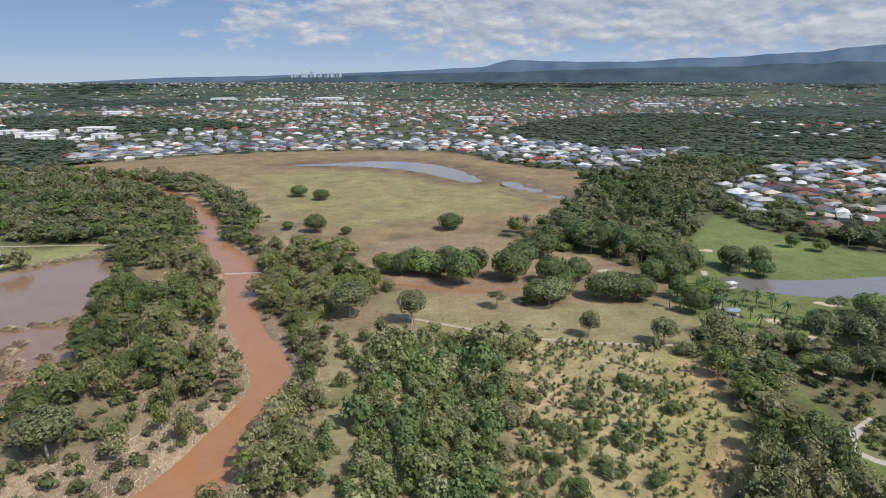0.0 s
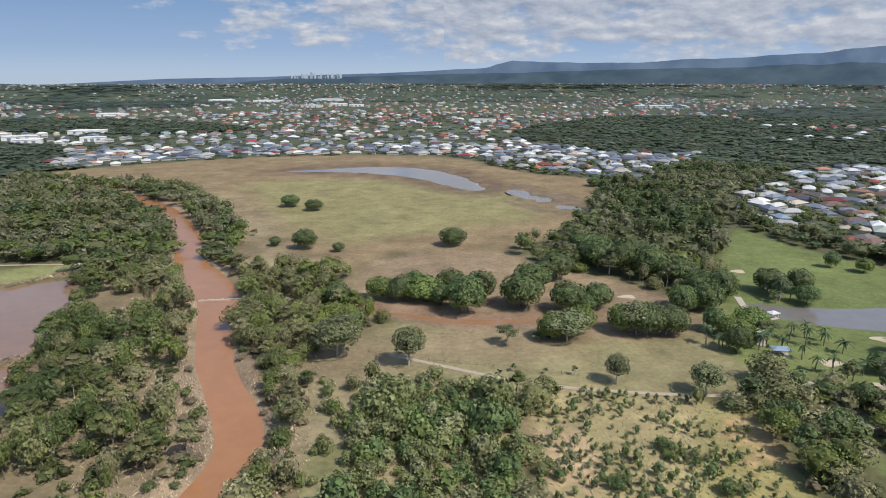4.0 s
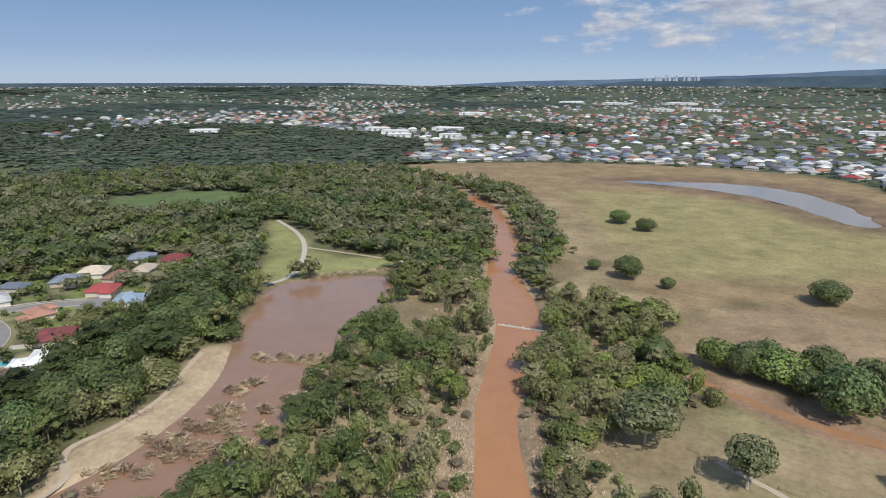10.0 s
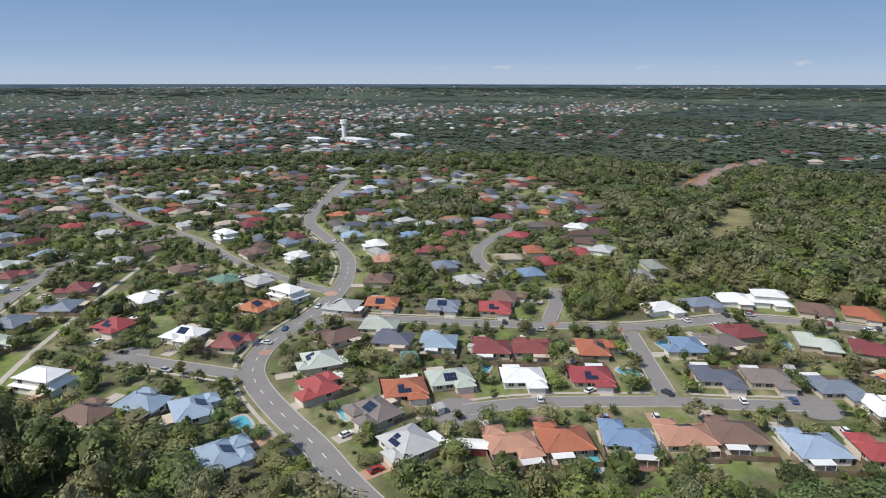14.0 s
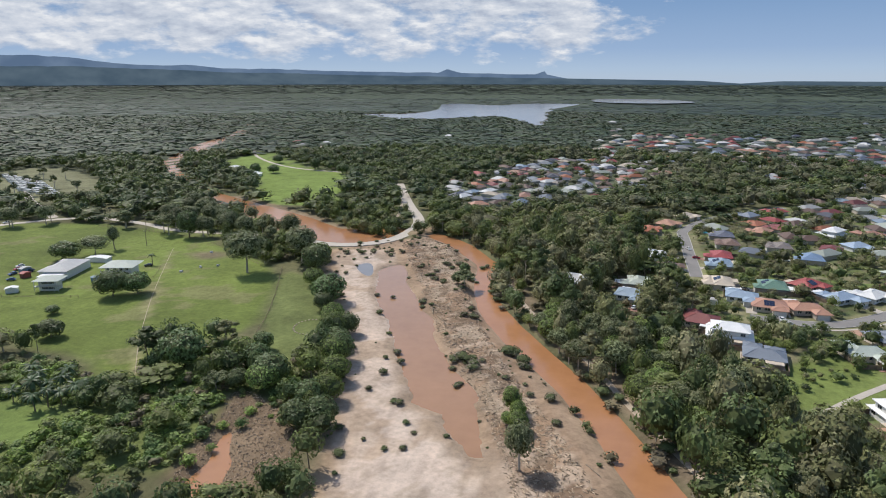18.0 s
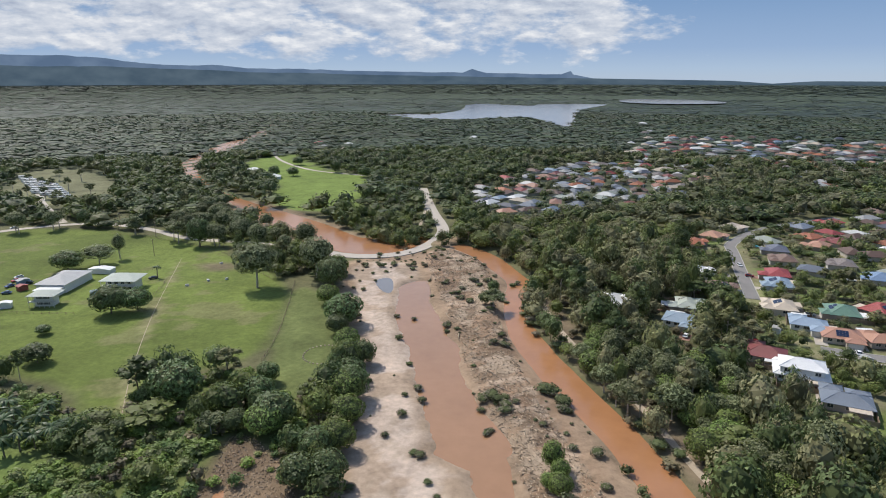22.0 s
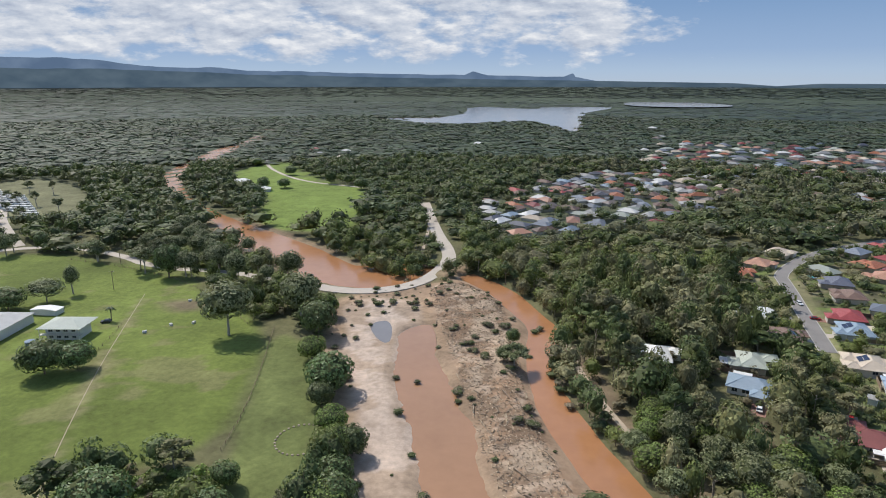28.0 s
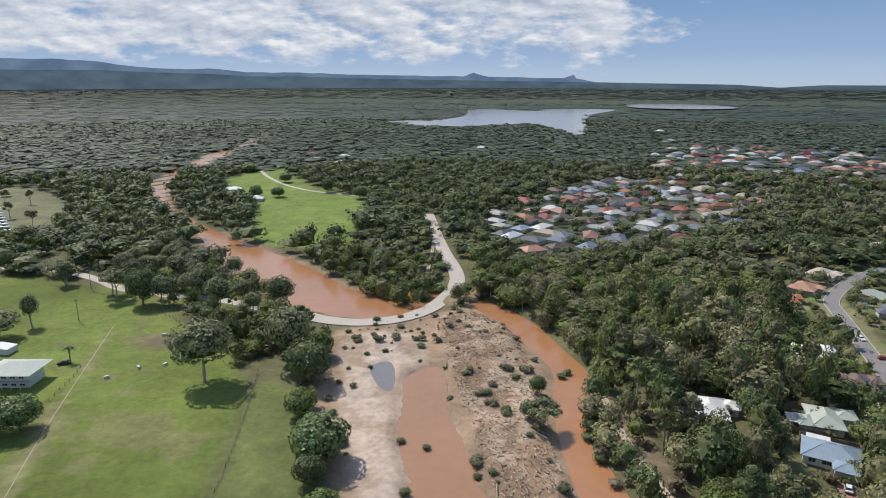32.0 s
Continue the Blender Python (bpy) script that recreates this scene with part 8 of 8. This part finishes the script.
def open_shelter(x, y, turn, w, d, roof, label):
    t = thing("shelter", label, "shelter", at=pose(x, y, 0.5, 0, 0, turn))
    for sx in (-1, 1):
        for sy in (-1, 1):
            part("post", box_mesh("post", M["trim"], -0.08, 0.08, -0.08, 0.08, 0, 2.6), t, at=Matrix.Translation((sx * (w / 2 - 0.3), sy * (d / 2 - 0.3), 0)))
    bm = bmesh.new()
    hip(bm, -w / 2, w / 2, -d / 2, d / 2, 2.6, over=0.3, pitch=0.35)
    part("roof", bm_mesh("roof", bm, roof), t)
    part("floor", box_mesh("floor", M["concrete"], -w / 2 - 0.3, w / 2 + 0.3, -d / 2 - 0.3, d / 2 + 0.3, -0.1, 0.1), t)
    part("bench", box_mesh("bench", M["fence"], -w / 4, w / 4, -0.3, 0.3, 0.1, 0.55), t)


open_shelter(141, 291, 20, 4, 3, M["roof_white"], "open hut with a white roof beside the pond")
open_shelter(125, 254, -10, 6, 4, M["roof_lblue"], "open picnic shelter with a pale blue roof")
playground = thing("rubble_pile", "low pile of broken concrete and red bricks on the grass", "rubble", at=pose(-178, 190, 0.5))
for k in range(46):
    s = RNG.uniform(0.25, 0.7)
    ob = part("rubble", ROCK, playground, at=pose(RNG.normal(0, 1.6), RNG.normal(0, 3.6), 0.1, RNG.uniform(0, 40), 0, RNG.uniform(0, 360)) @ Matrix.Diagonal((s, s, s * 0.7, 1)))
    if k % 4 == 0:
        ob.material_slots[0].link = "OBJECT"
        ob.material_slots[0].material = M["paver"]
for x, y, h in ((-371, 416, 15), (-368, 424, 14), (-376, 404, 16), (-380, 395, 13), (-364, 431, 14)):
    t = thing("pine_tree", "tall dark pine with a pointed crown beside the park", "tree", "pines", at=pose(x, y, 0.4, 0, 0, RNG.uniform(0, 360)))
    bm = bmesh.new()
    tube(bm, (0, 0, 0), (0, 0, h), 0.25, 0.06, 7)
    part("trunk", bm_mesh("trunk", bm, M["bark"]), t)
    g = np.random.default_rng(int(h))
    k = 420
    zz = g.uniform(0.1, 1, k)
    aa = g.uniform(0, 6.28, k)
    rr = (1.02 - zz) * 0.27 * h * np.sqrt(g.uniform(0.35, 1, k))
    c0 = np.stack([np.cos(aa) * rr, np.sin(aa) * rr, zz * h], 1)
    out = np.stack([np.cos(aa), np.sin(aa), np.full(k, -0.25)], 1)
    sd = np.stack([-np.sin(aa), np.cos(aa), np.zeros(k)], 1) * 0.5
    v = np.stack([c0 - out * 0.7, c0 - sd, c0 + out * 0.9, c0 + sd], 1)
    i = np.arange(k)[:, None] * 4
    part("crown", mesh_of("crown", v.reshape(-1, 3), np.vstack([i + (0, 1, 2), i + (0, 2, 3)]), M["leaf_fig"]), t)

# ---- far landmarks ----
tower = thing("water_tower", "tall white concrete water tower among trees", "water tower", at=pose(-931, -513, 0.4))
bm = bmesh.new()
tube(bm, (0, 0, 0), (0, 0, 24), 4.2, 3.9, 20)
part("shaft", bm_mesh("shaft", bm, M["wall_white"]), tower)
bm = bmesh.new()
tube(bm, (0, 0, 24), (0, 0, 27), 3.9, 6.2, 20)
tube(bm, (0, 0, 27), (0, 0, 34), 6.2, 6.2, 20)
part("tank", bm_mesh("tank", bm, M["wall_white"]), tower)
# haze before the towers is painted into this pale blue-grey
M["tower_glass"] = surface("hazy tower facade", (0.40, 0.44, 0.50), rough=0.5, var=0.12, coarse=0.02, fine=0.2, each=0.15)
for k in range(17):
    a = radians(9.0 + 4.0 * k / 16 + RNG.uniform(-0.12, 0.12))
    r = 4680 + RNG.uniform(-40, 40)
    h = RNG.uniform(14, 34) * (1.35 if k in (3, 6, 10) else 1)
    w = RNG.uniform(5, 9)
    t = thing("tower_block", "pale city tower block on the far skyline", "tower block", "city skyline", at=pose(-math.sin(a) * r, math.cos(a) * r, 84, 0, 0, math.degrees(a) + RNG.uniform(-20, 20)))
    part("wall", box_mesh("wall", M["tower_glass"], -w, w, -w * 0.7, w * 0.7, 0, h), t)
    part("roof", box_mesh("roof", M["tower_glass"], -w * 0.5, w * 0.5, -w * 0.4, w * 0.4, h, h + 3), t)
for x, y, w, d, turn in [(-369, 2287, 60, 26, 5), (-440, 2180, 70, 30, 0), (-300, 2240, 50, 24, 8), (713, 2160, 70, 30, -15), (640, 2130, 40, 24, -15), (86, 1477, 60, 18, 0), (-687, 1067, 50, 22, 20),
                         (-640, 1010, 40, 20, 25), (-760, 1110, 46, 20, 15), (-560, 1050, 36, 18, 18), (-900, -470, 60, 26, 60), (-880, -530, 44, 20, 60), (-1000, -440, 50, 24, 50),
                         (-640, 1180, 60, 24, 10), (-1010, 900, 50, 24, 40), (-860, 1700, 70, 30, 10), (-700, 2600, 110, 40, 5), (-480, 2720, 120, 40, 5), (-900, 2650, 100, 36, 12)]:
    z = ground_z(x, y)
    t = thing("warehouse", "large flat-roofed white warehouse in the far suburbs", "warehouse", "warehouses", at=pose(x, y, z, 0, 0, turn))
    part("wall", box_mesh("wall", M["wall_white"], -w / 2, w / 2, -d / 2, d / 2, -1, 7), t)
    bm = bmesh.new()
    hip(bm, -w / 2, w / 2, -d / 2, d / 2, 7, pitch=0.12)
    part("roof", bm_mesh("roof", bm, M["roof_white"]), t)
    for k in range(3):
        part("roller_door", box_mesh("roller_door", M["roof_slate"], -w / 3 + k * w / 4, -w / 3 + k * w / 4 + 5, -d / 2 - 0.08, -d / 2 + 0.02, 0, 5), t)
for x, y, turn, roof in [(279, -855, 20, "white"), (304, -818, 60, "grey"), (196, -756, 10, "white"), (214, -762, 30, "grey"), (252, -540, 20, "white"), (266, -548, 20, "white"), (293, -580, 40, "white"), (110, -1000, 0, "white"),
                         (262, -790, 0, "cream"), (330, -870, 0, "red")]:
    house(x, y, "long", roof, turn, False)

for k in range(26):
    t = k / 25
    shrub(92 - 18 * t + RNG.normal(0, 0.8), -212 + 74 * t, RNG.uniform(1.0, 2.4), "green", "green shrub grown into a paddock fence", "fence shrubs")

p = jitter_grid(-110, -5, -330, 60, 4.2)
d_r = off_line(p[:, 0], p[:, 1], RIVER)
west = p[:, 0] < np.interp(p[:, 1], RIVER[:, 1], RIVER[:, 0])
for x, y in p[west & (d_r > 0.3) & (d_r < 7) & (RNG.random(len(p)) < 0.55)][:120]:
    shrub(x, y, RNG.uniform(1.2, 2.8), "green", "leafy green shrub overhanging the river bank", "bank shrubs")
